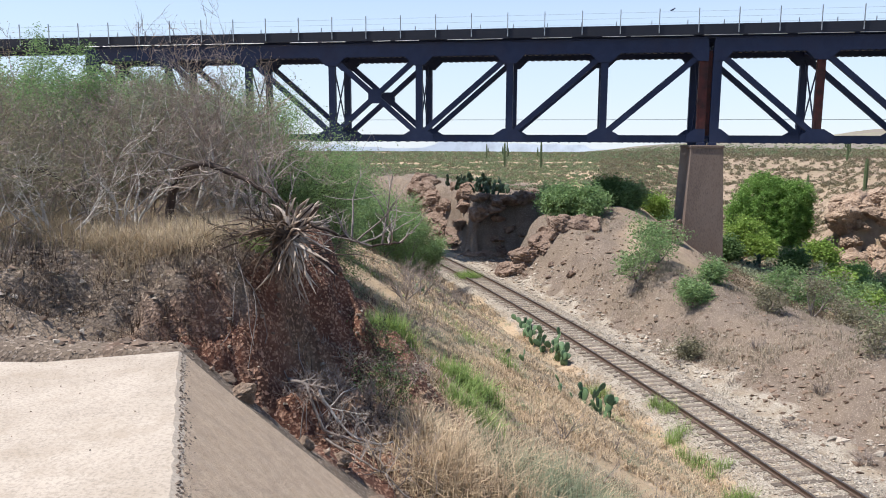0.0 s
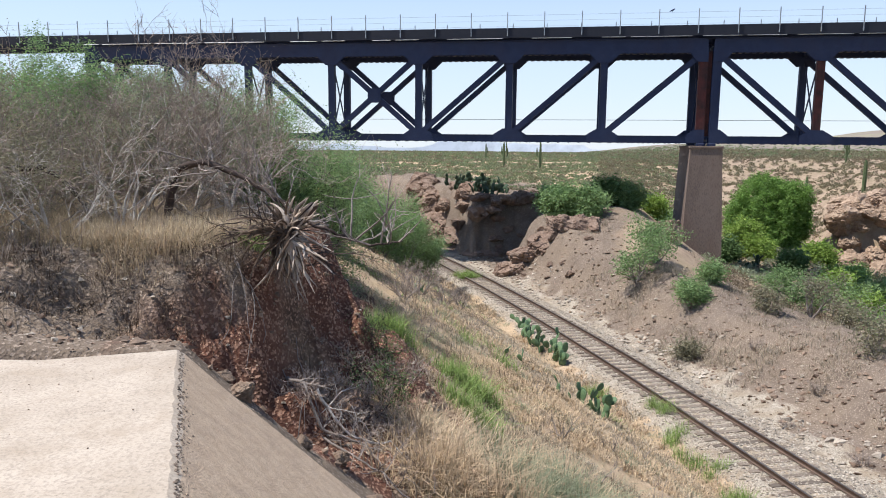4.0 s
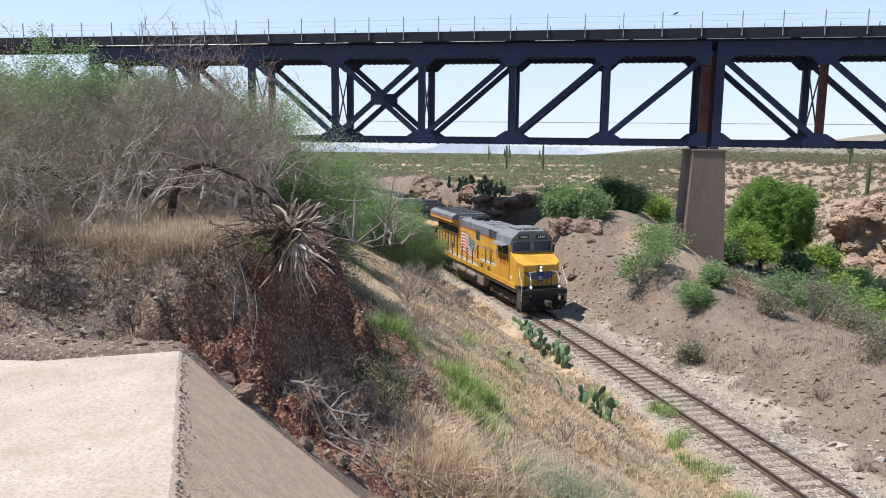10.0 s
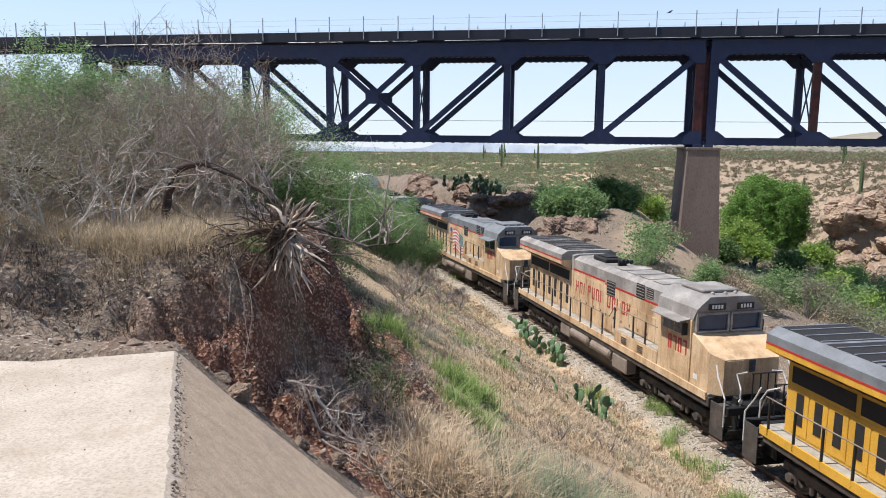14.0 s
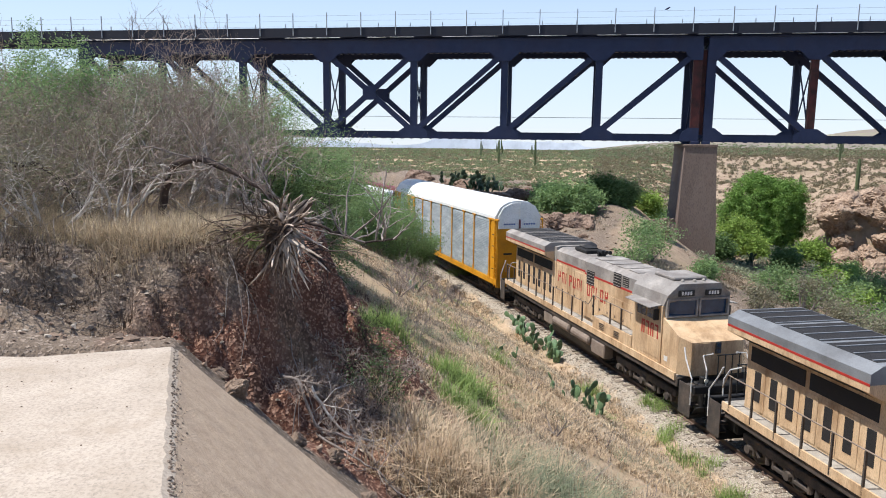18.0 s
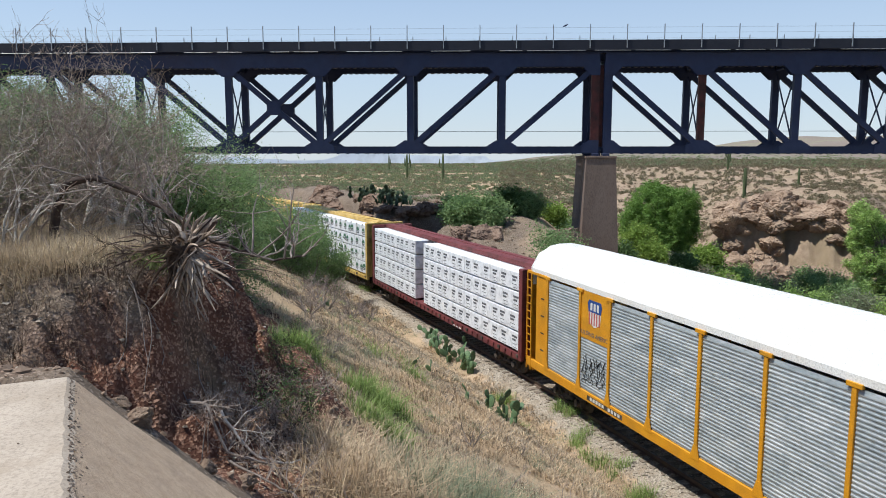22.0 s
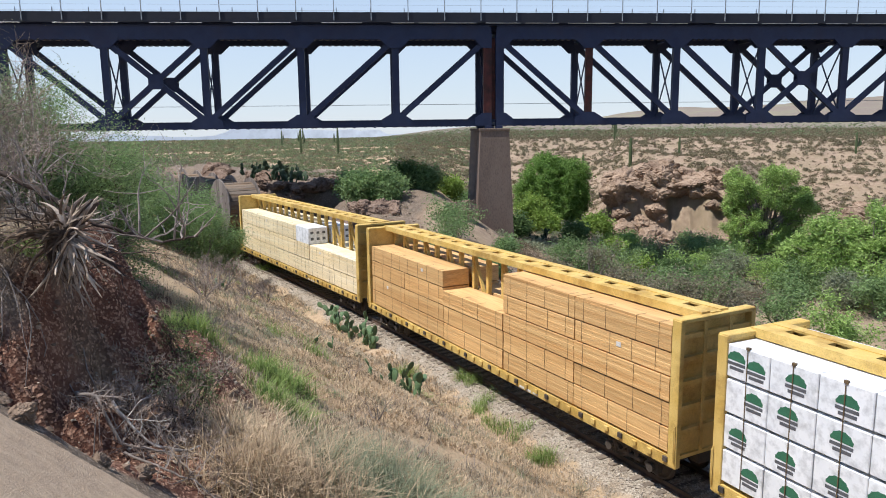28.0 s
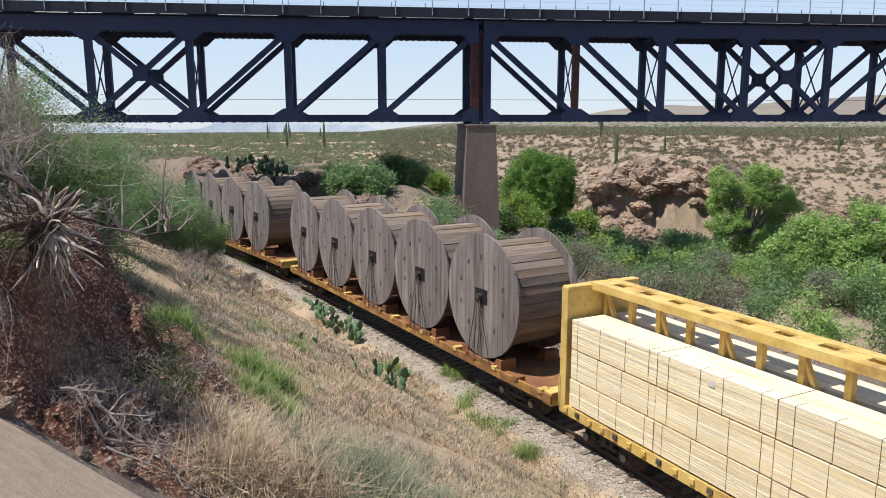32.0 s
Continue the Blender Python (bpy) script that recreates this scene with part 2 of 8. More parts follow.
# plateau's broken edge, from beside the concrete apron away along the cut
EDGE = [(-30, 8.8), (-6.5, 8.9), (-3.9, 9.3), (-2.7, 10.0), (-2.0, 10.9), (-2.2, 12.3), (-3.1, 15), (-4.3, 19), (-6.0, 25), (-8.4, 33), (-12.5, 45), (-19, 60), (-32, 80), (-60, 110), (-200, 200)]
APRON_N = (0.945, 0.326)      # way down the apron's slope, in plan
APRON_END = 6.78


def edge_distance(x, y):
    """Distance from the plateau's edge, above nought on the plateau."""
    best, side = np.full(np.shape(x), 1e9), np.zeros(np.shape(x))
    for (ax, ay), (bx, by) in zip(EDGE, EDGE[1:]):
        ex, ey = bx - ax, by - ay
        q = np.clip(((x - ax) * ex + (y - ay) * ey) / (ex * ex + ey * ey), 0, 1)
        dd = np.hypot(x - ax - q * ex, y - ay - q * ey)
        sd = ex * (y - ay) - ey * (x - ax)
        side = np.where(dd < best, sd, side)
        best = np.minimum(best, dd)
    return np.where(side > 0, best, -best)


def ground_parts(x, y):
    """Height, and shares of the kinds of ground."""
    x, y = np.asarray(x, dtype=np.float64), np.asarray(y, dtype=np.float64)
    s, v = track_coords(x, y)
    d = np.hypot(x, y)
    az = np.degrees(np.arctan2(x, y))
    big = fbm(x * 0.09, y * 0.09, 4, 3)
    mid = fbm(x * 0.45, y * 0.45, 4, 11)
    small = fbm(x * 2.2, y * 2.2, 3, 23)
    # far country
    plain = np.minimum(5.3, 10.5 - 0.0166 * d) + big * 0.5 * sstep(60, 120, d)
    low = 2.8 * sstep(27, 33, az) * sstep(50, 68, d) * (1 - sstep(88, 100, d))
    hill = -1.2 - low + sstep(90, 185, d + big * 14) * 8.3
    hill = np.where(d > 190, np.minimum(hill, 9.6 - 0.0085 * d + big * 0.8), hill)
    hill = np.maximum(hill, np.where(d > 300, 10.5 - 0.0166 * d, -9))
    cliff = sstep(90, 94.5, d + mid * 4) * 5.4 * sstep(27, 30, az) * sstep(40, 37, az)
    hill = hill + cliff * (1 - sstep(110, 150, d))
    w = sstep(12.0, 21.0, az)
    far = plain * (1 - w) + hill * w
    far = far + 2.2 * np.exp(-((x - 18.9) ** 2 + (y - 57.5) ** 2) / 40)
    far = far + sstep(700, 1500, d) * sstep(20, 34, az) * sstep(75, 60, az) * (34 + 60 * fbm(x * 0.0016, y * 0.0016, 4, 41))
    far = far + sstep(500, 1100, d) * sstep(8, 16, az) * 10
    # right of the track
    crest = np.interp(s, [-40, 0, 5, 10, 14.5, 18, 23, 30, 35, 41, 50, 62, 400], [0.6, 0.9, 1.5, 1.7, 1.1, 1.7, 2.3, 3.1, 3.8, 4.2, 5.3, 5.5, 5.5])
    s_ = s + mid * 1.2
    at = np.interp(s_, [-40, 12, 33, 41, 44, 47.5, 49.6, 57, 62, 400], [9.0, 8.4, 8.2, 8.2, 13.5, 13.5, 6.2, 6.0, 7.0, 7.0])
    foot = np.interp(s_, [38, 42, 44, 47.5, 49.6, 57, 62], [3.2, 4.0, 8.5, 8.5, 4.4, 4.2, 3.2])
    gully = fbm(s * 0.9, v * 0.5, 4, 83) * sstep(46, 49, s) * sstep(66, 58, s)
    rz = -0.5 + sstep(foot + mid * 0.8 + gully * 0.9, at + mid * 1.2 + gully * 1.2, v) * (crest + 0.5 + mid * 0.5)
    rz = rz + (far - rz) * sstep(at, at + 13, v)
    # left of it
    u = -v
    lz = -0.5 + np.clip(u - 3.1, 0, 10.6) * 0.595 + np.clip(u - 13.7, 0, 30) * 0.03 + mid * 0.28 * sstep(3.5, 6, u)
    e = edge_distance(x, y) + mid * 1.1 + small * 0.3 + fbm(x * 1.1, y * 1.1, 3, 57) * 0.4 + fbm(x * 3.1, y * 3.1, 3, 58) * 0.2
    top = 8.85 + np.clip(e, 0, 12) * 0.03 + mid * 0.2
    drop = (x + 2.5) * APRON_N[0] + (y - 6.75) * APRON_N[1]
    apron = 8.5 - np.clip(drop, 0, 9)
    back = y - 0.12 * np.clip(drop, 0, 5)
    lz = lz + (np.maximum(lz, apron - 0.06) - lz) * sstep(9.5, 7.2, back) * sstep(4.6, 3.8, drop)
    keep = 1 - sstep(90, 150, d)
    west = sstep(-2.9, -4.8, x) * sstep(13, 10.5, y)
    soft_part = np.maximum(0.9 * west, 0.2 + 0.16 * sstep(-2.3, -1.5, x))
    share_ = 0.8 - 0.2 * soft_part
    face = share_ * sstep(-0.62 - 1.53 * soft_part, 0.3 + 1.3 * soft_part, e) + (1 - share_) * sstep(-3.2, -0.2, e)
    lz = lz + (top - lz) * face * (1 - sstep(30, 60, y) * 0.35)
    lz = lz * keep + plain * (1 - keep)
    z = np.where(v > 0, rz, lz)
    # trackbed
    bed = np.interp(np.abs(v), [0, 1.55, 2.9, 3.3], [-0.2, -0.215, -0.72, -0.7])
    k = sstep(3.6, 2.4, np.abs(v) + mid * 0.5)
    z = z * (1 - k) + bed * k
    # beneath and beside the apron
    near = sstep(APRON_END + 0.16, APRON_END - 0.02, back)
    z = np.where(near > 0, z * (1 - near) + np.minimum(z, apron - 0.35) * near, z)
    z = z + small * 0.05 * (1 - k)
    red = sstep(-3.3, -1.9, e + small * 1.0) * sstep(0.9, 0.0, e + small * 0.6) * sstep(30, 18, y) * (v < 0) * (1 - 0.85 * west) * (0.8 + 0.7 * mid)
    stone = np.where(v > 0, sstep(4.7, 2.8, v + small * 1.2 + mid * 1.4), sstep(2.7, 1.7, -v + small * 0.6 + mid * 0.5) * (1 - 0.45 * sstep(0.75, 0.5, np.abs(v) + small * 0.2)))
    gravel = np.where(v > 0, sstep(26, 12, v), np.maximum(face * sstep(40, 18, y) * 0.9, sstep(9.2, 8.0, back) * sstep(6, 5, drop)))
    sand = np.where((v > 0) | (d > 100), w * sstep(16, 26, v) * sstep(300, 200, d), 0)
    sand = np.maximum(sand, sstep(6.5, 3.0, np.hypot((x - 17.5) * 1.1, (y - 51) * 0.62) + mid * 2.0) * (v > 0))
    # beyond 230 m: tone of bush cover, greyed for haze
    scrub = sstep(230, 480, d)
    return z, red, stone, gravel, sand, scrub


def ground_z(x, y):
    return ground_parts(x, y)[0]

# ---- ground ----
def ground_material():
    m = bpy.data.materials.new("desert_ground")
    m.use_nodes = True
    n, l = m.node_tree.nodes, m.node_tree.links
    p = n["Principled BSDF"]
    p.inputs["Roughness"].default_value, p.inputs["Specular IOR Level"].default_value = 0.95, 0.15
    geo = n.new("ShaderNodeNewGeometry")

    def noise_tex(s, detail=6.0):
        t = n.new("ShaderNodeTexNoise")
        t.inputs["Scale"].default_value, t.inputs["Detail"].default_value, t.inputs["Roughness"].default_value = s, detail, 0.65
        l.new(geo.outputs["Position"], t.inputs["Vector"])
        return t.outputs[0]

    def stones(s):
        t = n.new("ShaderNodeTexVoronoi")
        t.inputs["Scale"].default_value = s
        l.new(geo.outputs["Position"], t.inputs["Vector"])
        return t

    def ramp(v, lo, hi):
        r = n.new("ShaderNodeMapRange")
        r.inputs["From Min"].default_value, r.inputs["From Max"].default_value = lo, hi
        l.new(v, r.inputs["Value"])
        return r.outputs[0]

    def mix(fac, a, b):
        x = n.new("ShaderNodeMix")
        x.data_type = "RGBA"
        for sock, v in ((x.inputs[0], fac), (x.inputs[6], a), (x.inputs[7], b)):
            if isinstance(v, (float, tuple)):
                sock.default_value = v
            else:
                l.new(v, sock)
        return x.outputs[2]

    def share(name):
        a = n.new("ShaderNodeAttribute")
        a.attribute_name = name
        s = n.new("ShaderNodeMath")
        s.operation = "ADD"
        l.new(a.outputs["Fac"], s.inputs[0])
        q = n.new("ShaderNodeMath")
        q.operation = "MULTIPLY_ADD"
        q.inputs[1].default_value, q.inputs[2].default_value = 0.5, -0.25
        l.new(n1, q.inputs[0])
        l.new(q.outputs[0], s.inputs[1])
        return ramp(s.outputs[0], 0.3, 0.7)

    n1, n2, n3 = noise_tex(1.3), noise_tex(14), noise_tex(0.22)
    small = stones(30)
    pebble = ramp(small.outputs["Color"], 0.1, 0.9)
    grass = mix(ramp(n1, 0.35, 0.65), rgb("bfa78c"), rgb("a08b70"))
    grass = mix(ramp(n3, 0.4, 0.65), grass, rgb("ab9676"))
    grass = mix(ramp(n2, 0.5, 0.75), grass, rgb("7a6650"))
    gravel = mix(ramp(n1, 0.35, 0.7), rgb("776a5e"), rgb("625549"))
    gravel = mix(ramp(n3, 0.45, 0.65), gravel, rgb("7b6c5c"))
    gravel = mix(ramp(pebble, 0.7, 0.95), gravel, rgb("9c8c7c"))
    red = mix(ramp(n1, 0.35, 0.65), rgb("714c3d"), rgb("4c372d"))
    red = mix(ramp(pebble, 0.6, 0.95), red, rgb("a98670"))
    sand = mix(ramp(n1, 0.35, 0.65), rgb("a4917c"), rgb("8d7966"))
    sand = mix(ramp(n3, 0.42, 0.6), sand, rgb("8f7f68"))
    ballast = mix(ramp(pebble, 0.15, 0.85), rgb("837869"), rgb("b3a999"))
    ballast = mix(ramp(n1, 0.45, 0.7), ballast, rgb("8a7a66"))
    col = mix(share("gravel"), grass, gravel)
    col = mix(share("sand"), col, sand)
    col = mix(share("red"), col, red)
    col = mix(share("scrub"), col, mix(ramp(noise_tex(0.012), 0.33, 0.52), mix(ramp(n3, 0.4, 0.6), rgb("8d8a70"), rgb("7c7d62")), rgb("80756a")))
    col = mix(share("stone"), col, ballast)
    l.new(col, p.inputs["Base Color"])
    b1, b2 = n.new("ShaderNodeBump"), n.new("ShaderNodeBump")
    b1.inputs["Strength"].default_value, b1.inputs["Distance"].default_value = 0.7, 0.022
    b2.inputs["Strength"].default_value, b2.inputs["Distance"].default_value = 0.7, 0.07
    l.new(small.outputs["Distance"], b1.inputs["Height"])
    l.new(n2, b2.inputs["Height"])
    l.new(b1.outputs[0], b2.inputs["Normal"])
    l.new(b2.outputs[0], p.inputs["Normal"])
    return m


M["ground"] = ground_material()


def make_ground():
    az = np.radians(np.concatenate([np.arange(-180, -44, 4.0), np.arange(-44, 62, 0.22), np.arange(62, 180, 4.0)]))
    r = np.concatenate([np.geomspace(1.2, 130, 430), np.geomspace(132, 320, 90), np.geomspace(330, 4800, 40)])
    a, rr = np.meshgrid(az, r)
    x, y = rr * np.sin(a), rr * np.cos(a)
    z, red, stone, gravel, sand, scrub = ground_parts(x, y)
    nr, na = x.shape
    i, j = np.meshgrid(np.arange(nr - 1), np.arange(na), indexing="ij")
    k = (j + 1) % na
    f = np.stack([i * na + j, (i + 1) * na + j, (i + 1) * na + k, i * na + k], -1).reshape(-1, 4)
    v = np.stack([x, y, z], -1).reshape(-1, 3)
    v[:na, 2] = 5.0
    ob = bulk("ground", v, f[:, ::-1], M["ground"], True)
    for name, q in (("red", red), ("stone", stone), ("gravel", gravel), ("sand", sand), ("scrub", scrub)):
        at = ob.data.attributes.new(name, "FLOAT", "POINT")
        at.data.foreach_set("value", np.asarray(q, dtype=np.float32).ravel())
    tagged(ob, "dry gravelly desert ground with a railway cutting", "ground", kind="structure")


make_ground()


def make_apron():
    """Concrete slab under the camera: flat top, one side sloping down to the cutting."""
    b = Build()
    n = Vector((*APRON_N, 0))
    along = Vector((-APRON_N[1], APRON_N[0], 0))
    c = Vector((-2.5, 6.75, 8.5))
    k0 = c - along * 13
    rows = []
    jit = random.Random(2)
    steps = 130
    # outline rows from the slope's foot over the edge to the far side of the top, worn at the edge
    for i in range(steps + 1):
        t = i / steps
        base = k0 + (c - k0) * t
        w = jit.uniform(-0.012, 0.012)
        foot = base + n * 4.5 - Vector((0, 0, 4.5))
        if i == steps:
            foot = Vector((c.x + 4.5, c.y + 0.55, 4.0))
        mid1 = base + n * (0.045 + w) - Vector((0, 0, 0.04 + w * 0.6))
        mid0 = base - n * (0.02 - w) + Vector((0, 0, 0.0))
        far = Vector((-14, base.y if i < steps else 6.78, 8.52))
        mid_top = base - n * 1.2 + Vector((0, 0, 0.006))
        rows.append([foot, foot * 0.5 + mid1 * 0.5, mid1, mid0, mid_top, far])
    m = len(rows[0])
    vs = [p for r in rows for p in r]
    fs, mi = [], []
    for i in range(steps):
        for j in range(m - 1):
            fs.append((i * m + j, (i + 1) * m + j, (i + 1) * m + j + 1, i * m + j + 1))
            mi.append(1 if j < 2 else 0)
    o = len(vs)
    end = rows[-1]
    vs += [Vector((p.x, p.y, p.z - 0.5)) for p in end]
    for j in range(m - 1):
        fs.append((steps * m + j, o + j, o + j + 1, steps * m + j + 1))
        mi.append(1)
    b.v, b.f, b.m = [tuple(p) for p in vs], fs, mi
    ob = part("concrete_apron", b, [M["concrete_pale"], M["concrete_grey"]])
    tagged(ob, "pale concrete slab with a rough grey sloping side", "concrete slab", kind="structure")


make_apron()

# ---- railway track ----
def make_track():
    track = thing("railway_track", "single railway track with rusty rails on weathered wooden sleepers", "railway track", kind="structure")
    lo, hi, step = -14.0, 120.0, 2.0
    for side in (-0.765, 0.765):
        b = Build()
        prof = [(-0.07, -0.172), (0.07, -0.172), (0.07, -0.16), (0.014, -0.135), (0.012, -0.05), (0.036, -0.035), (0.036, -0.004), (0.028, 0.0), (-0.028, 0.0), (-0.036, -0.004), (-0.036, -0.035), (-0.012, -0.05), (-0.014, -0.135), (-0.07, -0.16)]
        k = len(prof)
        vs, fs, mi = [], [], []
        n = int((hi - lo) / step) + 1
        for i in range(n):
            s = lo + i * step
            vs += [on_track(s, side + px, pz) for px, pz in prof]
        for i in range(n - 1):
            for j in range(k):
                fs.append((i * k + j, i * k + (j + 1) % k, (i + 1) * k + (j + 1) % k, (i + 1) * k + j))
                mi.append(1 if j in (6, 7, 8) else 0)
        b.v, b.f, b.m = [tuple(p) for p in vs], fs, mi
        part("rail", b, [M["rail_steel"], M["rail_head"]], track)
    rng = random.Random(4)
    shapes = []
    for q in range(5):
        b = Build()
        b.box(-1.3 + rng.uniform(-0.04, 0.04), 1.3 + rng.uniform(-0.04, 0.04), -0.11, 0.11, -0.36, -0.172, 0.012)
        for x in (-0.765, 0.765):
            b.box(x - 0.16, x + 0.16, -0.09, 0.09, -0.172, -0.158, 0.0, 1)
        shapes.append(b.mesh("sleeper", [M["sleeper"], M["rail_steel"]]))
    s, i = lo, 0
    while s < 70:
        p = on_track(s)
        a = math.degrees(TRACK_PHI + s / TRACK_R)
        ob = new("sleeper", shapes[i % 5])
        ob.parent = track
        ob.matrix_basis = pose(p.x, p.y, rng.uniform(-0.012, 0.004), 0, 0, a + rng.uniform(-1.5, 1.5))
        s += 0.53 + rng.uniform(-0.02, 0.02)
        i += 1


make_track()

# ---- the high truss bridge ----
BR_AZ, BR_D = 9.86, 65.1
BR = pose(BR_D * math.sin(radians(BR_AZ)), BR_D * math.cos(radians(BR_AZ)), 0, 0, 0, -BR_AZ)
TRUSS_GAP = 4.62
Z_LOW, Z_HIGH = 10.41, 18.98


def make_bridge():
    br = thing("truss_bridge", "dark painted steel deck truss railway bridge on concrete piers", "bridge", BR)
    steel = M["bridge_steel"]
    spans = [(10.66, -8.045), (11.745, 8.045)]
    for u0, p in spans:
        ends = sorted((u0, u0 + 7 * p))
        for y in (0.0, TRUSS_GAP):
            b = Build()
            for o in (-0.2, 0.2):
                b.box(ends[0] - 0.2, ends[1] + 0.2, y + o - 0.03, y + o + 0.03, Z_LOW, Z_LOW + 0.58)
            b.box(ends[0] - 0.2, ends[1] + 0.2, y - 0.3, y + 0.3, Z_LOW + 0.58, Z_LOW + 0.62)
            for q in range(int((ends[1] - ends[0]) / 0.9)):
                b.box(ends[0] + 0.4 + q * 0.9, ends[0] + 0.52 + q * 0.9, y - 0.2, y + 0.2, Z_LOW - 0.05, Z_LOW + 0.03)
            part("bottom_chord", b, steel, br)
            b = Build()
            for o in (-0.26, 0.26):
                b.box(ends[0] - 0.3, ends[1] + 0.3, y + o - 0.04, y + o + 0.04, Z_HIGH - 1.13, Z_HIGH)
            b.box(ends[0] - 0.3, ends[1] + 0.3, y - 0.38, y + 0.38, Z_HIGH - 0.03, Z_HIGH + 0.03)
            for q in range(int((ends[1] - ends[0]) / 0.55)):
                b.box(ends[0] + q * 0.55, ends[0] + 0.3 + q * 0.55, y - 0.26, y + 0.26, Z_HIGH - 1.19, Z_HIGH - 1.12)
            part("top_chord", b, steel, br)
            for k in range(8):
                x = u0 + k * p
                w = 0.62 if k in (0, 7) else 0.5
                b = Build()
                for o in (-1, 1):
                    b.box(x + o * w / 2 - 0.05, x + o * w / 2 + 0.05, y - 0.22, y + 0.22, Z_LOW + 0.5, Z_HIGH - 1.0)
                b.box(x - w / 2, x + w / 2, y - 0.20, y - 0.17, Z_LOW + 0.5, Z_HIGH - 1.0)
                for q in range(14):
                    z = Z_LOW + 0.7 + q * 0.48
                    b.beam((x - w / 2, y + 0.2, z), (x + w / 2, y + 0.2, z + 0.42), 0.03, 0.07)
                part("post", b, M["bridge_rust"] if (y == 0 and ((p < 0 and k == 0) or (p > 0 and k == 1))) else steel, br)
                # plates where members meet
                for z, h, up in ((Z_LOW + 0.05, 1.1, 1), (Z_HIGH - 1.13, 0.75, -1)):
                    b = Build()
                    g = 1.3 if 0 < k < 7 else 1.15
                    x0, x1 = x - g, x + g
                    if k == 0:
                        x0, x1 = (x - g, x + 0.35) if p < 0 else (x - 0.35, x + g)
                    if k == 7:
                        x0, x1 = (x - 0.35, x + g) if p < 0 else (x - g, x + 0.35)
                    for o in (-0.3, 0.3):
                        if up > 0:
                            poly = [(x0, z), (x1, z), (x1, z + 0.6), (min(x1, x + 0.5), z + h), (max(x0, x - 0.5), z + h), (x0, z + 0.6)]
                        else:
                            poly = [(x0, z + 0.4), (x1, z + 0.4), (x1, z), (min(x1, x + 0.5), z - h), (max(x0, x - 0.5), z - h), (x0, z)]
                        b.prism(poly, 1, y + o - 0.015, y + o + 0.015)
                    part("gusset_plate", b, steel, br)
            zl, zh = Z_LOW + 0.55, Z_HIGH - 1.1
            for k in range(7):
                xa, xb = u0 + k * p, u0 + (k + 1) * p
                lines = []
                if k < 3:
                    lines = [((xa, zh), (xb, zl))]
                elif k > 3:
                    lines = [((xa, zl), (xb, zh))]
                else:
                    lines = [((xa, zh), (xb, zl)), ((xa, zl), (xb, zh))]
                for (x1, z1), (x2, z2) in lines:
                    b = Build()
                    d = Vector((x2 - x1, 0, z2 - z1)).normalized()
                    nn = Vector((-d.z, 0, d.x)) * 0.22
                    b.beam(Vector((x1, y, z1)), Vector((x2, y, z2)), 0.34, 0.46, nn)
                    part("diagonal", b, steel, br)
                if k == 3:
                    b = Build()
                    xm, zm, g = (xa + xb) / 2, (zl + zh) / 2, 0.62
                    for o in (-0.27, 0.27):
                        b.prism([(xm - g, zm - 0.4), (xm - 0.4, zm - g), (xm + 0.4, zm - g), (xm + g, zm - 0.4), (xm + g, zm + 0.4), (xm + 0.4, zm + g), (xm - 0.4, zm + g), (xm - g, zm + 0.4)], 1, y + o - 0.015, y + o + 0.015)
                    part("hub_plate", b, steel, br)
        # bracing across, between the two trusses
        for k in range(8):
            x = u0 + k * p
            for za, zb in ((Z_LOW + 0.7, Z_HIGH - 1.4), (Z_HIGH - 1.4, Z_LOW + 0.7)):
                part("sway_brace", Build().beam((x, 0.2, za), (x, TRUSS_GAP - 0.2, zb), 0.1, 0.1), steel, br)
            part("floor_strut", Build().box(x - 0.12, x + 0.12, 0.2, TRUSS_GAP - 0.2, Z_LOW + 0.1, Z_LOW + 0.35), steel, br)
            part("top_strut", Build().box(x - 0.15, x + 0.15, 0.2, TRUSS_GAP - 0.2, Z_HIGH - 1.1, Z_HIGH - 0.4), steel, br)
        for k in range(7):
            xa, xb = u0 + k * p, u0 + (k + 1) * p
            part("lateral_brace", Build().beam((xa, 0.2, Z_LOW + 0.3), (xb, TRUSS_GAP - 0.2, Z_LOW + 0.3), 0.15, 0.12), steel, br)
            part("lateral_brace", Build().beam((xa, TRUSS_GAP - 0.2, Z_LOW + 0.22), (xb, 0.2, Z_LOW + 0.22), 0.15, 0.06), steel, br)
    x0, x1 = 10.66 - 7 * 8.045, 11.745 + 7 * 8.045
    lo, hi = x0 - 45, x1 + 30
    b = Build()
    for y in (0.4, TRUSS_GAP - 0.4):
        b.box(lo, hi, y - 0.25, y + 0.25, Z_HIGH + 0.03, Z_HIGH + 0.5)
    part("deck_girder", b, steel, br)
    b = Build()
    q = lo
    while q < hi:
        b.box(q, q + 0.26, -0.75, TRUSS_GAP + 0.75, Z_HIGH + 0.5, Z_HIGH + 0.78)
        q += 0.42
    part("deck_ties", b, M["deck_timber"], br)
    b = Build()
    for y in (-0.8, TRUSS_GAP + 0.7):
        b.box(lo, hi, y, y + 0.1, Z_HIGH + 0.2, Z_HIGH + 1.02)
    for y in (1.8, 3.3):
        b.box(lo, hi, y - 0.04, y + 0.04, Z_HIGH + 0.78, Z_HIGH + 0.95)
    part("deck_edge", b, M["deck_timber"], br)
    # hand rails
    for y, z, w in ((-0.72, 2.05, 0.013), (-0.72, 1.6, 0.012), (TRUSS_GAP + 0.72, 2.05, 0.013)):
        rail = Build()
        rail.beam((lo, y, Z_HIGH + z), (hi, y, Z_HIGH + z), w, w)
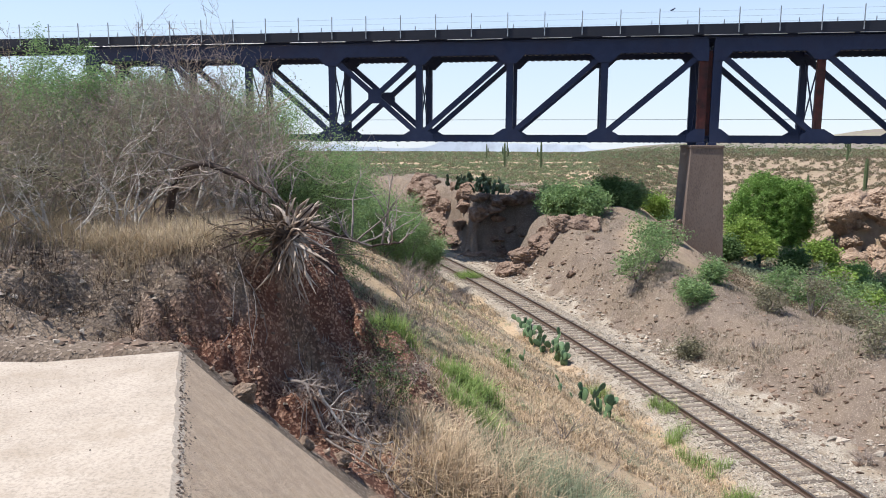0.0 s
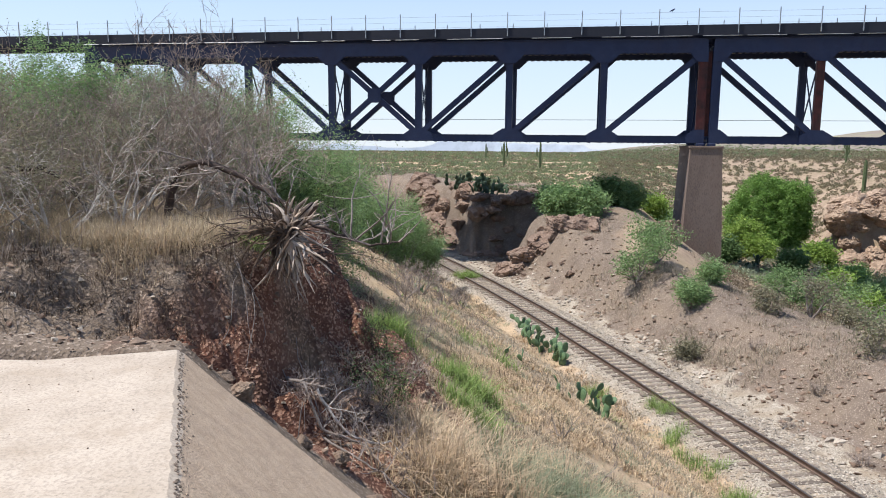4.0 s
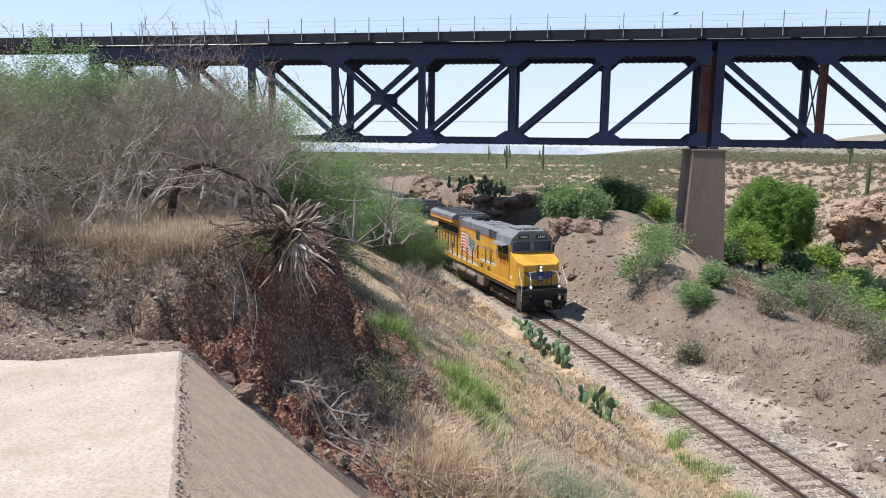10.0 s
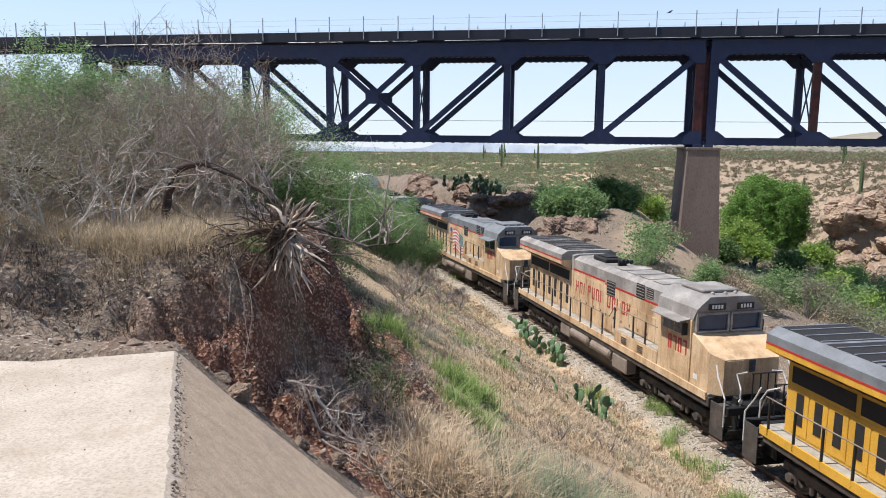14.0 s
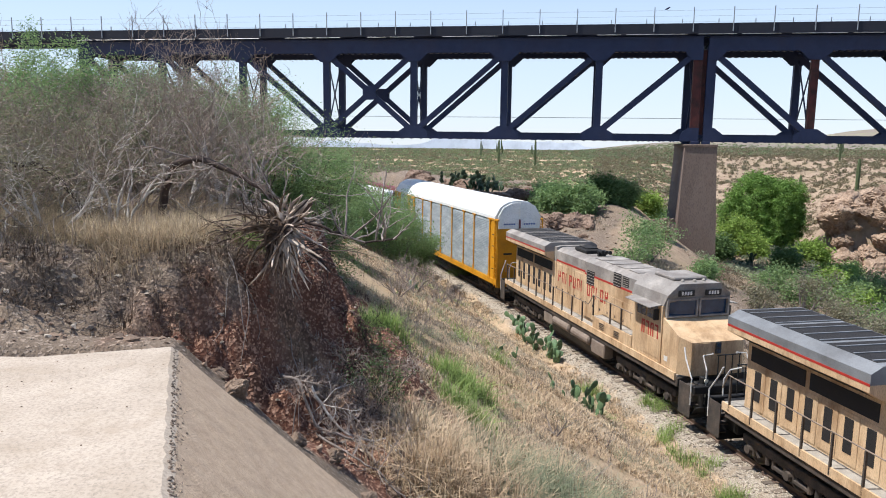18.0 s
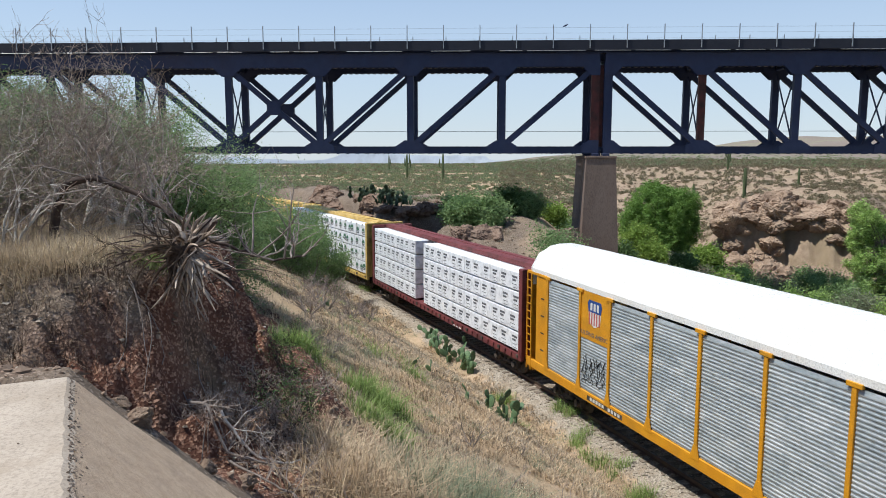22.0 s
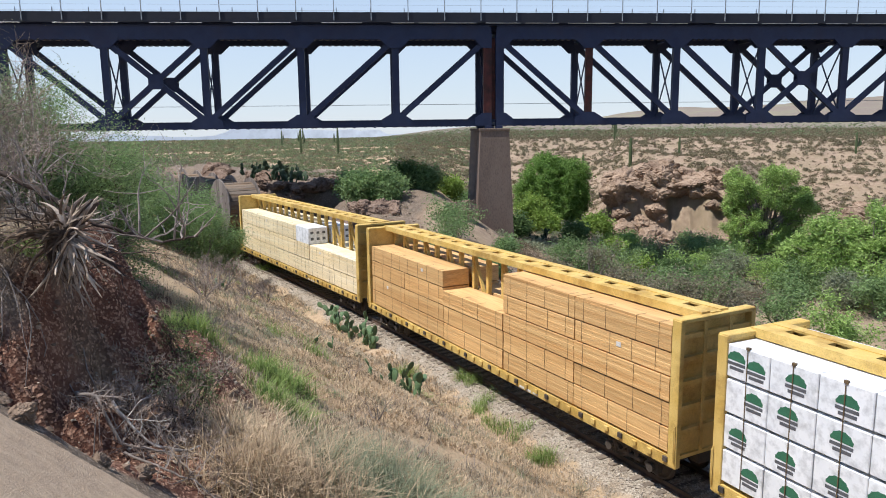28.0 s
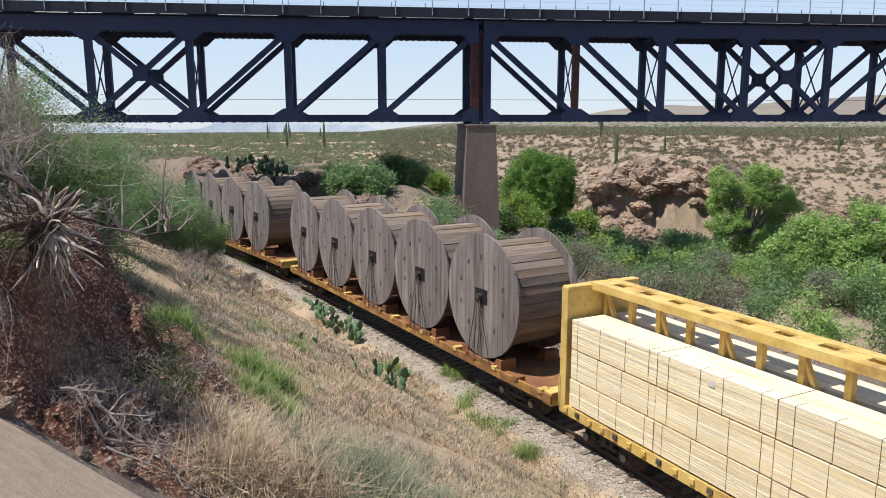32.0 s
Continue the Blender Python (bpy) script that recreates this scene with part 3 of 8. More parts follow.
        part("hand_rail", rail, M["galvanised"], br, "thin galvanised hand rail cable")
    # pale conduit in lengths under the deck's edge
    rng = random.Random(31)
    q = x0
    while q < x1:
        b = Build()
        n = rng.uniform(1.5, 6.0)
        b.tube([(q, -0.84, Z_HIGH + 0.14), (q + n, -0.84, Z_HIGH + 0.14)], 0.025, 5)
        part("conduit", b, M["galvanised"], br)
        q += n + rng.choice((0.4, 0.8, 2.5))
    pm, sm = Build(), Build()
    pm.box(-0.035, 0.035, -0.035, 0.035, Z_HIGH + 0.35, Z_HIGH + 2.3)
    sm.box(-0.05, 0.05, -0.05, 0.05, Z_HIGH + 0.9, Z_HIGH + 1.35)
    pm, sm = pm.mesh("rail_post", M["galvanised"]), sm.mesh("cable_bracket", M["bridge_steel"])
    q = lo + 0.8
    while q < hi:
        for y in (-0.85, TRUSS_GAP + 0.75):
            o = new("rail_post", pm)
            o.parent, o.location = br, (q, y, 0)
        o = new("cable_bracket", sm)
        o.parent, o.location = br, (q + 1.3, TRUSS_GAP + 0.5, 0.1)
        q += 3.12
    # piers
    for c, rot in ((11.2, 0), (x0 - 0.4, 0), (x1 + 0.4, 0)):
        b = Build()
        zt, zb = 9.98, -3.0
        t0, t1, w0, w1 = -0.75, TRUSS_GAP + 0.75, 1.28, 1.28
        bt = 0.042 * (zt - zb)
        b.hexa([(c - w0 - bt, t0 - bt, zb), (c + w0 + bt, t0 - bt, zb), (c + w0 + bt, t1 + bt, zb), (c - w0 - bt, t1 + bt, zb), (c - w0, t0, zt), (c + w0, t0, zt), (c + w0, t1, zt), (c - w0, t1, zt)])
        b.box(c - w0 - 0.08, c + w0 + 0.08, t0 - 0.08, t1 + 0.08, zt + 0.004, zt + 0.22, 0.03)
        part("pier", b, M["pier_concrete"], br, "stained tapering concrete pier")
        for y in (0.0, TRUSS_GAP):
            for o in (-0.47, 0.47):
                b = Build()
                b.box(c + o - 0.32, c + o + 0.32, y - 0.35, y + 0.35, zt + 0.2, Z_LOW + 0.02, 0.03)
                part("bearing", b, steel, br)
    b = Build()
    b.tube([(lo, TRUSS_GAP + 0.6, 12.45), (hi, TRUSS_GAP + 0.6, 12.5)], 0.022, 5)
    part("cable", b, M["galvanised"], br)
    b = Build()
    b.box(10.93, 11.47, 0.1, 0.5, Z_LOW + 0.6, Z_HIGH - 1.0)
    part("tower_plate", b, M["bridge_rust"], br, "rusty red steel tower plate")
    return br


make_bridge()

# ---- rocks ----
M["rock_red"] = material("reddish_rock", rgb("8f7a6a"), rgb("7b6555"), 0.92, scale=1.2, fine=9, bump=0.8, depth=0.08, stain=rgb("5d473b"), stain_amount=0.6, stain_scale=0.7, island=0.12, space="Object")
M["rock_pale"] = material("pale_rock", rgb("a58f7a"), rgb("8b7460"), 0.92, scale=1.0, fine=9, bump=0.8, depth=0.08, stain=rgb("5c4c42"), stain_amount=0.7, stain_scale=0.6, island=0.12)
M["stone_grey"] = material("grey_stones", rgb("b1a697"), rgb("918473"), 0.9, scale=3, fine=20, bump=0.4, island=0.35)
M["stone_dark"] = material("dark_crumbs", rgb("7a6b5d"), rgb("5f5348"), 0.95, scale=3, fine=20, bump=0.2, island=0.4)
M["stone_brown"] = material("brown_stones", rgb("8b7664"), rgb("715d4d"), 0.92, scale=3, fine=20, bump=0.4, island=0.35)


def rock_mesh(seed, level=3, sharp=0.45):
    bm = bmesh.new()
    bmesh.ops.create_icosphere(bm, subdivisions=level, radius=1.0)
    rng = random.Random(seed)
    cuts = [Vector((rng.uniform(-1, 1), rng.uniform(-1, 1), rng.uniform(-0.6, 1))).normalized() for _ in range(12)]
    off = Vector((seed * 3.1, seed * 1.7, seed * 0.9))
    for v in bm.verts:
        p = v.co.copy()
        for c in cuts:
            h = p.dot(c) - rng_of(seed, c)
            if h > 0:
                p -= c * h * 0.97
        warp = p + noise.noise_vector(p * 1.3 + off) * 0.22
        p *= 1 + 0.1 * noise.cell(warp * 1.9 + off) + 0.045 * noise.cell(warp * 4.2 + off) - 0.14 * abs(noise.noise(p * 3.3 + off)) - 0.09 * abs(noise.noise(p * 8 + off)) + 0.04 * noise.noise(p * 15 + off)
        v.co = p
    me = bpy.data.meshes.new("boulder")
    bm.to_mesh(me)
    bm.free()
    return me


def rng_of(seed, c):
    return 0.55 + 0.3 * abs(math.sin(seed * 12.9 + c.x * 78.2 + c.y * 37.7))


ROCKS = []
for seed in range(7):
    for key in ("rock_red", "rock_pale"):
        me = rock_mesh(seed + 1, 5)
        me.materials.append(M[key])
        ROCKS.append((key, me))


def boulder(x, y, size, key, label, seed, sink=0.35, flat=0.75, tilt=20, z=None):
    rng = random.Random(seed)
    me = [m for k, m in ROCKS if k == key][seed % 7]
    ob = new("boulder", me)
    zz = float(ground_z(x, y)) if z is None else z
    sx, sy, sz = size * rng.uniform(0.85, 1.25), size * rng.uniform(0.8, 1.2), size * flat * rng.uniform(0.8, 1.2)
    ob.matrix_basis = pose(x, y, zz + sz * (0.5 - sink), rng.uniform(-tilt, tilt), rng.uniform(-tilt, tilt), rng.uniform(0, 360)) @ Matrix.Diagonal((sx, sy, sz, 1))
    tagged(ob, label, "rock", "boulders of the cutting")
    return ob


rng = random.Random(21)
# rocky shoulder of the cutting and the rock wall outside the bend
for k in range(26):
    t = k / 25
    p = on_track(39.6 - 4.2 * t + rng.uniform(-0.7, 0.7), 3.7 + 6.2 * t + rng.uniform(-0.5, 0.5))
    boulder(p.x, p.y, rng.uniform(0.8, 1.35), "rock_red", "rough reddish boulder in the cutting's bank", 100 + k, sink=0.5, flat=0.7)
for k in range(14):
    p = on_track(30 + 9 * rng.random(), 4.2 + 3.6 * rng.random())
    boulder(p.x, p.y, rng.uniform(0.25, 0.6), "rock_red", "rough reddish boulder in the cutting's bank", 150 + k, sink=0.5)
for k in range(70):
    s = 53 + 20 * rng.random()
    v = 3.9 + 3.2 * rng.random()
    p = on_track(s, v)
    boulder(p.x, p.y, rng.uniform(0.6, 1.5), "rock_red", "rough reddish boulder in the cutting's bank", 200 + k, sink=0.5)
for k in range(46):
    p = on_track(48.3 + 1.9 * rng.random(), 4.0 + 8.0 * rng.random())
    boulder(p.x, p.y, rng.uniform(0.35, 1.0), "rock_red", "rough reddish boulder in the cutting's bank", 440 + k, sink=0.5, flat=0.55, tilt=12)
# broken rock that overhangs the shaded face of the cutting
for k in range(46):
    t = rng.random() ** 1.3
    p = on_track(48.7 + rng.uniform(-0.35, 0.35), 4.4 + 8.8 * t)
    low = 2.7 + 2.6 * t ** 0.75
    boulder(p.x, p.y, rng.uniform(0.35, 0.8), "rock_red", "rough reddish rock overhanging the cutting's shaded face", 700 + k, flat=0.6, z=low + (5.3 - low) * rng.random())
boulder(17.2, 55.8, 1.5, "rock_red", "large red boulder in front of the bridge pier", 7, sink=0.2, flat=0.7)
boulder(20.6, 54.5, 0.8, "rock_pale", "pale boulder beside the bridge pier", 9)
# cliff across the creek
for k in range(110):
    az = radians(rng.uniform(28.5, 38))
    d = rng.uniform(87, 99)
    boulder(d * math.sin(az), d * math.cos(az), rng.uniform(0.6, 1.6) if k % 6 else 2.3, "rock_pale", "weathered pale rock of the creek's cliff", 300 + k, sink=0.42, flat=0.7, tilt=14)
for k in range(16):
    az = radians(rng.uniform(29.5, 37))
    d = rng.uniform(83, 88)
    boulder(d * math.sin(az), d * math.cos(az), rng.uniform(1.6, 3.0), "rock_pale", "broad weathered pale rock of the creek's cliff", 600 + k, sink=0.38, flat=0.85, tilt=16)
for k in range(14):
    az = radians(rng.uniform(44, 52))
    d = rng.uniform(92, 110)
    boulder(d * math.sin(az), d * math.cos(az), rng.uniform(1.0, 2.4), "rock_pale", "weathered pale rock of the creek's cliff", 380 + k, flat=0.7)


def scatter_stones(name, pts, sizes, mat, label, seed):
    """Many small angular stones as one object."""
    r = np.random.RandomState(seed)
    n = len(pts)
    base = np.array([(1, 0, 0), (-1, 0, 0), (0, 1, 0), (0, -1, 0), (0, 0, 0.8), (0, 0, -0.8)], dtype=float)
    tri = np.array([(0, 2, 4), (2, 1, 4), (1, 3, 4), (3, 0, 4), (2, 0, 5), (1, 2, 5), (3, 1, 5), (0, 3, 5)])
    v = base[None] * (1 + r.uniform(-0.35, 0.35, (n, 6, 3))) + r.uniform(-0.15, 0.15, (n, 6, 3))
    a = r.uniform(0, 6.28, n)
    c, s = np.cos(a), np.sin(a)
    x = v[..., 0] * c[:, None] - v[..., 1] * s[:, None]
    y = v[..., 0] * s[:, None] + v[..., 1] * c[:, None]
    q = r.uniform(-1.2, 1.2, n)[:, None]
    x, y, z = x, y * np.cos(q) - v[..., 2] * np.sin(q), y * np.sin(q) + v[..., 2] * np.cos(q)
    v = np.stack([x, y, z], -1) * sizes[:, None, None] * np.stack([r.uniform(0.7, 1.4, n), r.uniform(0.7, 1.3, n), r.uniform(0.5, 0.9, n)], -1)[:, None]
    v += pts[:, None]
    f = tri[None] + (np.arange(n) * 6)[:, None, None]
    ob = bulk(name, v.reshape(-1, 3), f.reshape(-1, 3), mat)
    return tagged(ob, label, "stones", kind="stuff")


def make_stones():
    r = np.random.RandomState(5)
    # ballast on both shoulders and between the sleepers
    n = 26000
    s = -13 + 70 * r.rand(n) ** 1.5
    v = r.normal(0, 1.55, n)
    v = np.where(np.abs(v) > 3.3, r.uniform(-3.2, 3.2, n), v)
    keep = (np.abs(np.abs(v) - 0.765) > 0.12) & (v > -2.5 + 0.4 * vnoise(s, v, 72))
    s, v = s[keep], v[keep]
    a = TRACK_PHI + s / TRACK_R
    x, y = TRACK_C[0] + (TRACK_R + v) * np.cos(a), TRACK_C[1] + (TRACK_R + v) * np.sin(a)
    z = ground_z(x, y)
    scatter_stones("ballast_stones", np.stack([x, y, z + 0.012], -1), r.uniform(0.025, 0.06, len(x)), M["stone_grey"], "pale angular crushed ballast stones along the track", 6)
    # loose stones of the right bank
    n = 7000
    s = -12 + 60 * r.rand(n) ** 1.3
    v = 2.6 + r.gamma(2.0, 1.9, n)
    a = TRACK_PHI + s / TRACK_R
    x, y = TRACK_C[0] + (TRACK_R + v) * np.cos(a), TRACK_C[1] + (TRACK_R + v) * np.sin(a)
    scatter_stones("bank_stones", np.stack([x, y, ground_z(x, y) + 0.01], -1), 0.02 + 0.16 * r.rand(len(x)) ** 6, M["stone_brown"], "loose brown stones on the gravel bank", 7)
    n = 3600
    s = -12 + 62 * r.rand(n) ** 1.1
    v = 2.5 + np.abs(r.normal(0, 1.7, n))
    keep = vnoise(s * 0.5, v * 0.8, 71) > -0.1
    s, v = s[keep], v[keep]
    a = TRACK_PHI + s / TRACK_R
    x, y = TRACK_C[0] + (TRACK_R + v) * np.cos(a), TRACK_C[1] + (TRACK_R + v) * np.sin(a)
    scatter_stones("pale_bank_stones", np.stack([x, y, ground_z(x, y) + 0.015], -1), 0.035 + 0.17 * r.rand(len(x)) ** 5, M["stone_grey"], "pale loose rocks spilled beside the ballast", 10)
    # rubble of the broken edge beside the slab
    n = 7000
    x, y = r.uniform(-7.5, 1.8, n), r.uniform(6.9, 17, n)
    e = edge_distance(x, y)
    keep = (e > -2.6) & (e < 1.2)
    x, y = x[keep], y[keep]
    scatter_stones("rubble", np.stack([x, y, ground_z(x, y) + 0.01], -1), 0.007 + 0.07 * r.rand(len(x)) ** 6, M["stone_brown"], "pale and brown rubble of the broken soil bank", 8)
    n = 2600
    x, y = r.uniform(-9, 0.5, n), r.uniform(6.9, 15, n)
    e = edge_distance(x, y)
    keep = (e > -2.2)
    x, y = x[keep], y[keep]
    scatter_stones("pale_rubble", np.stack([x, y, ground_z(x, y) + 0.01], -1), 0.009 + 0.055 * r.rand(len(x)) ** 4, M["stone_grey"], "pale limestone rubble on the soil bank", 9)


make_stones()


def slab_grit():
    """Crumbs along the slab's broken edge and specks on its top."""
    r = np.random.RandomState(44)
    n = 620
    t = r.rand(n) * 4.2
    o = np.abs(r.normal(0, 0.035, n)) + 0.01
    p = np.stack([-2.5 + 0.326 * t + 0.945 * o, 6.75 - 0.945 * t + 0.326 * o, 8.5 - o * 0.95 - 0.004], -1)
    scatter_stones("edge_crumbs", p, r.uniform(0.004, 0.016, n), M["stone_dark"], "dark crumbs along the slab's broken edge", 45)
    n = 420
    x, y = r.uniform(-6, -2.2, n), 6.72 - np.abs(r.normal(0, 0.9, n))
    keep = (x + 2.5) * 0.945 + (y - 6.75) * 0.326 < -0.05
    p = np.stack([x, y, np.full(n, 8.508)], -1)[keep]
    scatter_stones("grit", p, 0.002 + 0.007 * r.rand(len(p)) ** 3, M["stone_brown"], "small loose grit on the concrete slab", 46)


slab_grit()
for k, (x, y, sz) in enumerate([(-2.05, 7.25, 0.16), (-2.3, 7.5, 0.1), (-1.5, 7.6, 0.13), (-0.75, 7.75, 0.15), (-0.2, 7.5, 0.12), (-1.2, 8.2, 0.14), (-1.9, 8.3, 0.1), (-0.5, 8.6, 0.12), (0.15, 8.1, 0.11)]):
    boulder(x, y, sz, "rock_pale", "pale loose stone beside the concrete slab", 500 + k, sink=0.2)

# ---- the train ----
M["armour_yellow"] = material("locomotive_yellow", rgb("d3a23e"), rgb("c59434"), 0.5, scale=1.2, fine=50, bump=0.05, stain=rgb("8f6c2c"), stain_amount=0.5, stain_scale=0.9, stretch=(1, 1, 0.3))
M["faded_yellow"] = material("faded_locomotive_yellow", rgb("d2b692"), rgb("c0a07a"), 0.65, scale=1.0, fine=40, bump=0.1, stain=rgb("80603f"), stain_amount=0.75, stain_scale=1.3, stretch=(1, 1, 0.3))
M["loco_grey"] = material("locomotive_grey", rgb("7d7f80"), rgb("6e7071"), 0.55, scale=1.2, fine=40, bump=0.1, stain=rgb("4a4744"), stain_amount=0.5, stain_scale=0.8)
M["loco_grey_worn"] = material("worn_locomotive_grey", rgb("8e8982"), rgb("787069"), 0.7, scale=1.2, fine=30, bump=0.1, stain=rgb("b3aba0"), stain_amount=0.6, stain_scale=0.7)
M["stripe_red"] = material("red_stripe", rgb("b3352b"), rgb("a23028"), 0.5, scale=3, bump=0)
M["underframe"] = material("dusty_black_underframe", rgb("3a3531"), rgb("4d443c"), 0.85, scale=2.5, fine=30, bump=0.3, stain=rgb("6e6053"), stain_amount=0.6, stain_scale=1.5)
M["tank_tan"] = material("dusty_air_tank", rgb("8a7b6d"), rgb("76685b"), 0.8, scale=2, fine=30, bump=0.1)
M["wheel_steel"] = material("wheel_steel", rgb("4b4440"), rgb("5a514a"), 0.6, 0.5, scale=4, bump=0.1)
M["walkway"] = material("pale_walkway_tread", rgb("a09a8f"), rgb("8d867b"), 0.85, scale=3, fine=70, bump=0.4)
# the sky's blue reflection is put into the dark glass colour
M["glass_dark"] = material("sky_blue_glass", rgb("26405c"), rgb("1c3046"), 0.06, 0.0, scale=2, bump=0, spec=0.8)
M["screen_dark"] = material("dark_radiator_screen", rgb("1c1a19"), rgb("2a2725"), 0.8, scale=6, fine=90, bump=0.5)
M["rail_white"] = material("white_painted_rail", rgb("d5d3cd"), rgb("b9b6af"), 0.6, scale=5, bump=0.05)
M["black_paint"] = material("black_paint", rgb("191919"), rgb("242322"), 0.6, scale=4, bump=0.05)
M["white_paint"] = material("white_paint", rgb("dedcd6"), rgb("cfccc4"), 0.55, scale=2, bump=0.05, stain=rgb("b5afa3"), stain_amount=0.4)
M["blue_paint"] = material("blue_paint", rgb("2b4f93"), rgb("274681"), 0.5, scale=2, bump=0)
M["flag_red"] = material("flag_red", rgb("bd5a52"), rgb("ad4e48"), 0.55, scale=2, bump=0)
M["flag_blue"] = material("flag_blue_green", rgb("4c7472"), rgb("426566"), 0.55, scale=2, bump=0)
M["letter_red"] = material("faded_red_letters", rgb("b53a30"), rgb("a53a30"), 0.6, scale=3, bump=0)
M["lamp_glass"] = material("headlamp_glass", rgb("f2ecd8"), rgb("e6dfc8"), 0.15, scale=3, bump=0)
M["lamp_lit"] = bpy.data.materials.new("lit_headlamp")
M["lamp_lit"].use_nodes = True
M["lamp_lit"].node_tree.nodes["Principled BSDF"].inputs["Emission Color"].default_value = (1, 0.9, 0.7, 1)
M["lamp_lit"].node_tree.nodes["Principled BSDF"].inputs["Emission Strength"].default_value = 0.7
M["rack_panel"] = material("galvanised_side_panel", rgb("b3babb"), rgb("9aa3a6"), 0.5, 0.35, scale=0.9, fine=12, bump=0.05, stain=rgb("dfe2e1"), stain_amount=0.55, stain_scale=1.3, stretch=(1, 0.5, 2.0), island=0.06)
M["rack_yellow"] = material("autorack_yellow", rgb("d9981f"), rgb("cc8a18"), 0.5, scale=1.2, fine=40, bump=0.05, stain=rgb("94702c"), stain_amount=0.4, stain_scale=0.9)
M["rack_roof"] = material("white_car_roof", rgb("e9e9e4"), rgb("e0e0da"), 0.45, scale=0.8, fine=20, bump=0.03, stain=rgb("c9b49a"), stain_amount=0.25, stain_scale=0.5)
M["oxide_red"] = material("oxide_red_car_paint", rgb("7a3d3d"), rgb("693334"), 0.65, scale=1.2, fine=40, bump=0.1, stain=rgb("3c2a28"), stain_amount=0.5)
M["beam_yellow"] = material("flatcar_yellow", rgb("dcbd72"), rgb("c9a656"), 0.6, scale=1.2, fine=40, bump=0.1, stain=rgb("7e5a2c"), stain_amount=0.6, stain_scale=1.1)
M["wrap_white"] = material("white_lumber_wrap", rgb("e8e9ea"), rgb("e0e2e4"), 0.5, scale=1.5, fine=4, bump=0.3, depth=0.03, island=0.03)
M["print_grey"] = material("dark_print", rgb("55565a"), rgb("636468"), 0.6, scale=3, bump=0)
M["print_green"] = material("green_print", rgb("3c7257"), rgb("37694f"), 0.55, scale=3, bump=0)
M["lumber_tan"] = material("tan_lumber", rgb("e0b87e"), rgb("cda067"), 0.75, scale=1.2, fine=7, bump=0.35, depth=0.01, stretch=(1, 0.08, 6), island=0.12, stain=rgb("a9783f"), stain_amount=0.4, stain_scale=0.8)
M["lumber_pale"] = material("pale_lumber", rgb("efe1c0"), rgb("e6d2a6"), 0.75, scale=1.2, fine=7, bump=0.35, depth=0.01, stretch=(1, 0.08, 6), island=0.06, stain=rgb("d8b878"), stain_amount=0.35, stain_scale=0.8)
M["lumber_red"] = material("reddish_lumber_ends", rgb("94552f"), rgb("7f4526"), 0.8, scale=6, fine=20, bump=0.4)
M["strap_dark"] = material("dark_strap", rgb("6e5b43"), rgb("584833"), 0.6, scale=5, bump=0)
M["reel_wood"] = material("weathered_reel_wood", rgb("8a8078"), rgb("6d645d"), 0.85, scale=1.5, fine=18, bump=0.5, depth=0.008, stretch=(2.5, 2.5, 0.35), island=0.22, stain=rgb("5e4f45"), stain_amount=0.5, stain_scale=0.9)
M["drum_wood"] = material("drum_lagging_wood", rgb("827668"), rgb("695b4e"), 0.85, scale=1.5, fine=18, bump=0.5, depth=0.008, stretch=(0.3, 2.5, 2.5), island=0.25, stain=rgb("a67b4a"), stain_amount=0.35, stain_scale=0.7)
M["rusty_yellow"] = material("rust_streaked_yellow_paint", rgb("9a6f3c"), rgb("7a5433"), 0.8, scale=2.2, fine=25, bump=0.3, stain=rgb("d0a44c"), stain_amount=0.8, stain_scale=0.8)
M["deck_rust"] = material("rusty_flatcar_deck", rgb("8a5a38"), rgb("6b4630"), 0.85, scale=1.5, fine=25, bump=0.4, stain=rgb("a5793f"), stain_amount=0.5)

CARS = []


def lettering(text, size, parent, m, mat, name="lettering", label=""):
    """Words in the built-in font, as a thin mesh."""
    cu = bpy.data.curves.new("words", "FONT")
    cu.body, cu.size, cu.extrude, cu.align_x = text, size, 0.003, "CENTER"
    ob = bpy.data.objects.new("words", cu)
    scene.collection.objects.link(ob)
    me = bpy.data.meshes.new_from_object(ob.evaluated_get(bpy.context.evaluated_depsgraph_get()))
    bpy.data.objects.remove(ob)
    me.materials.clear()
    me.materials.append(mat)
    return part(name, me, None, parent, label, at=m)


def wheel_mesh(r):
    b = Build()
    n = 28
    prof = [(-0.07, 0.09), (-0.07, r * 0.55), (-0.03, r * 0.6), (-0.03, r * 0.82), (-0.07, r * 0.86), (-0.07, r), (0.045, r + 0.005), (0.05, r + 0.03), (0.075, r + 0.03), (0.075, r * 0.86), (0.03, r * 0.8), (0.03, 0.12), (0.09, 0.1)]
    k = len(prof)
    vs = [(px, pr * math.cos(2 * math.pi * i / n), pr * math.sin(2 * math.pi * i / n)) for i in range(n) for px, pr in prof]
    fs = [(i * k + j, i * k + j + 1, ((i + 1) % n) * k + j + 1, ((i + 1) % n) * k + j) for i in range(n) for j in range(k - 1)]
    b.add(vs, fs)
    return b.mesh("wheel", M["wheel_steel"], True)


WHEEL_BIG, WHEEL_SMALL = wheel_mesh(0.53), wheel_mesh(0.46)


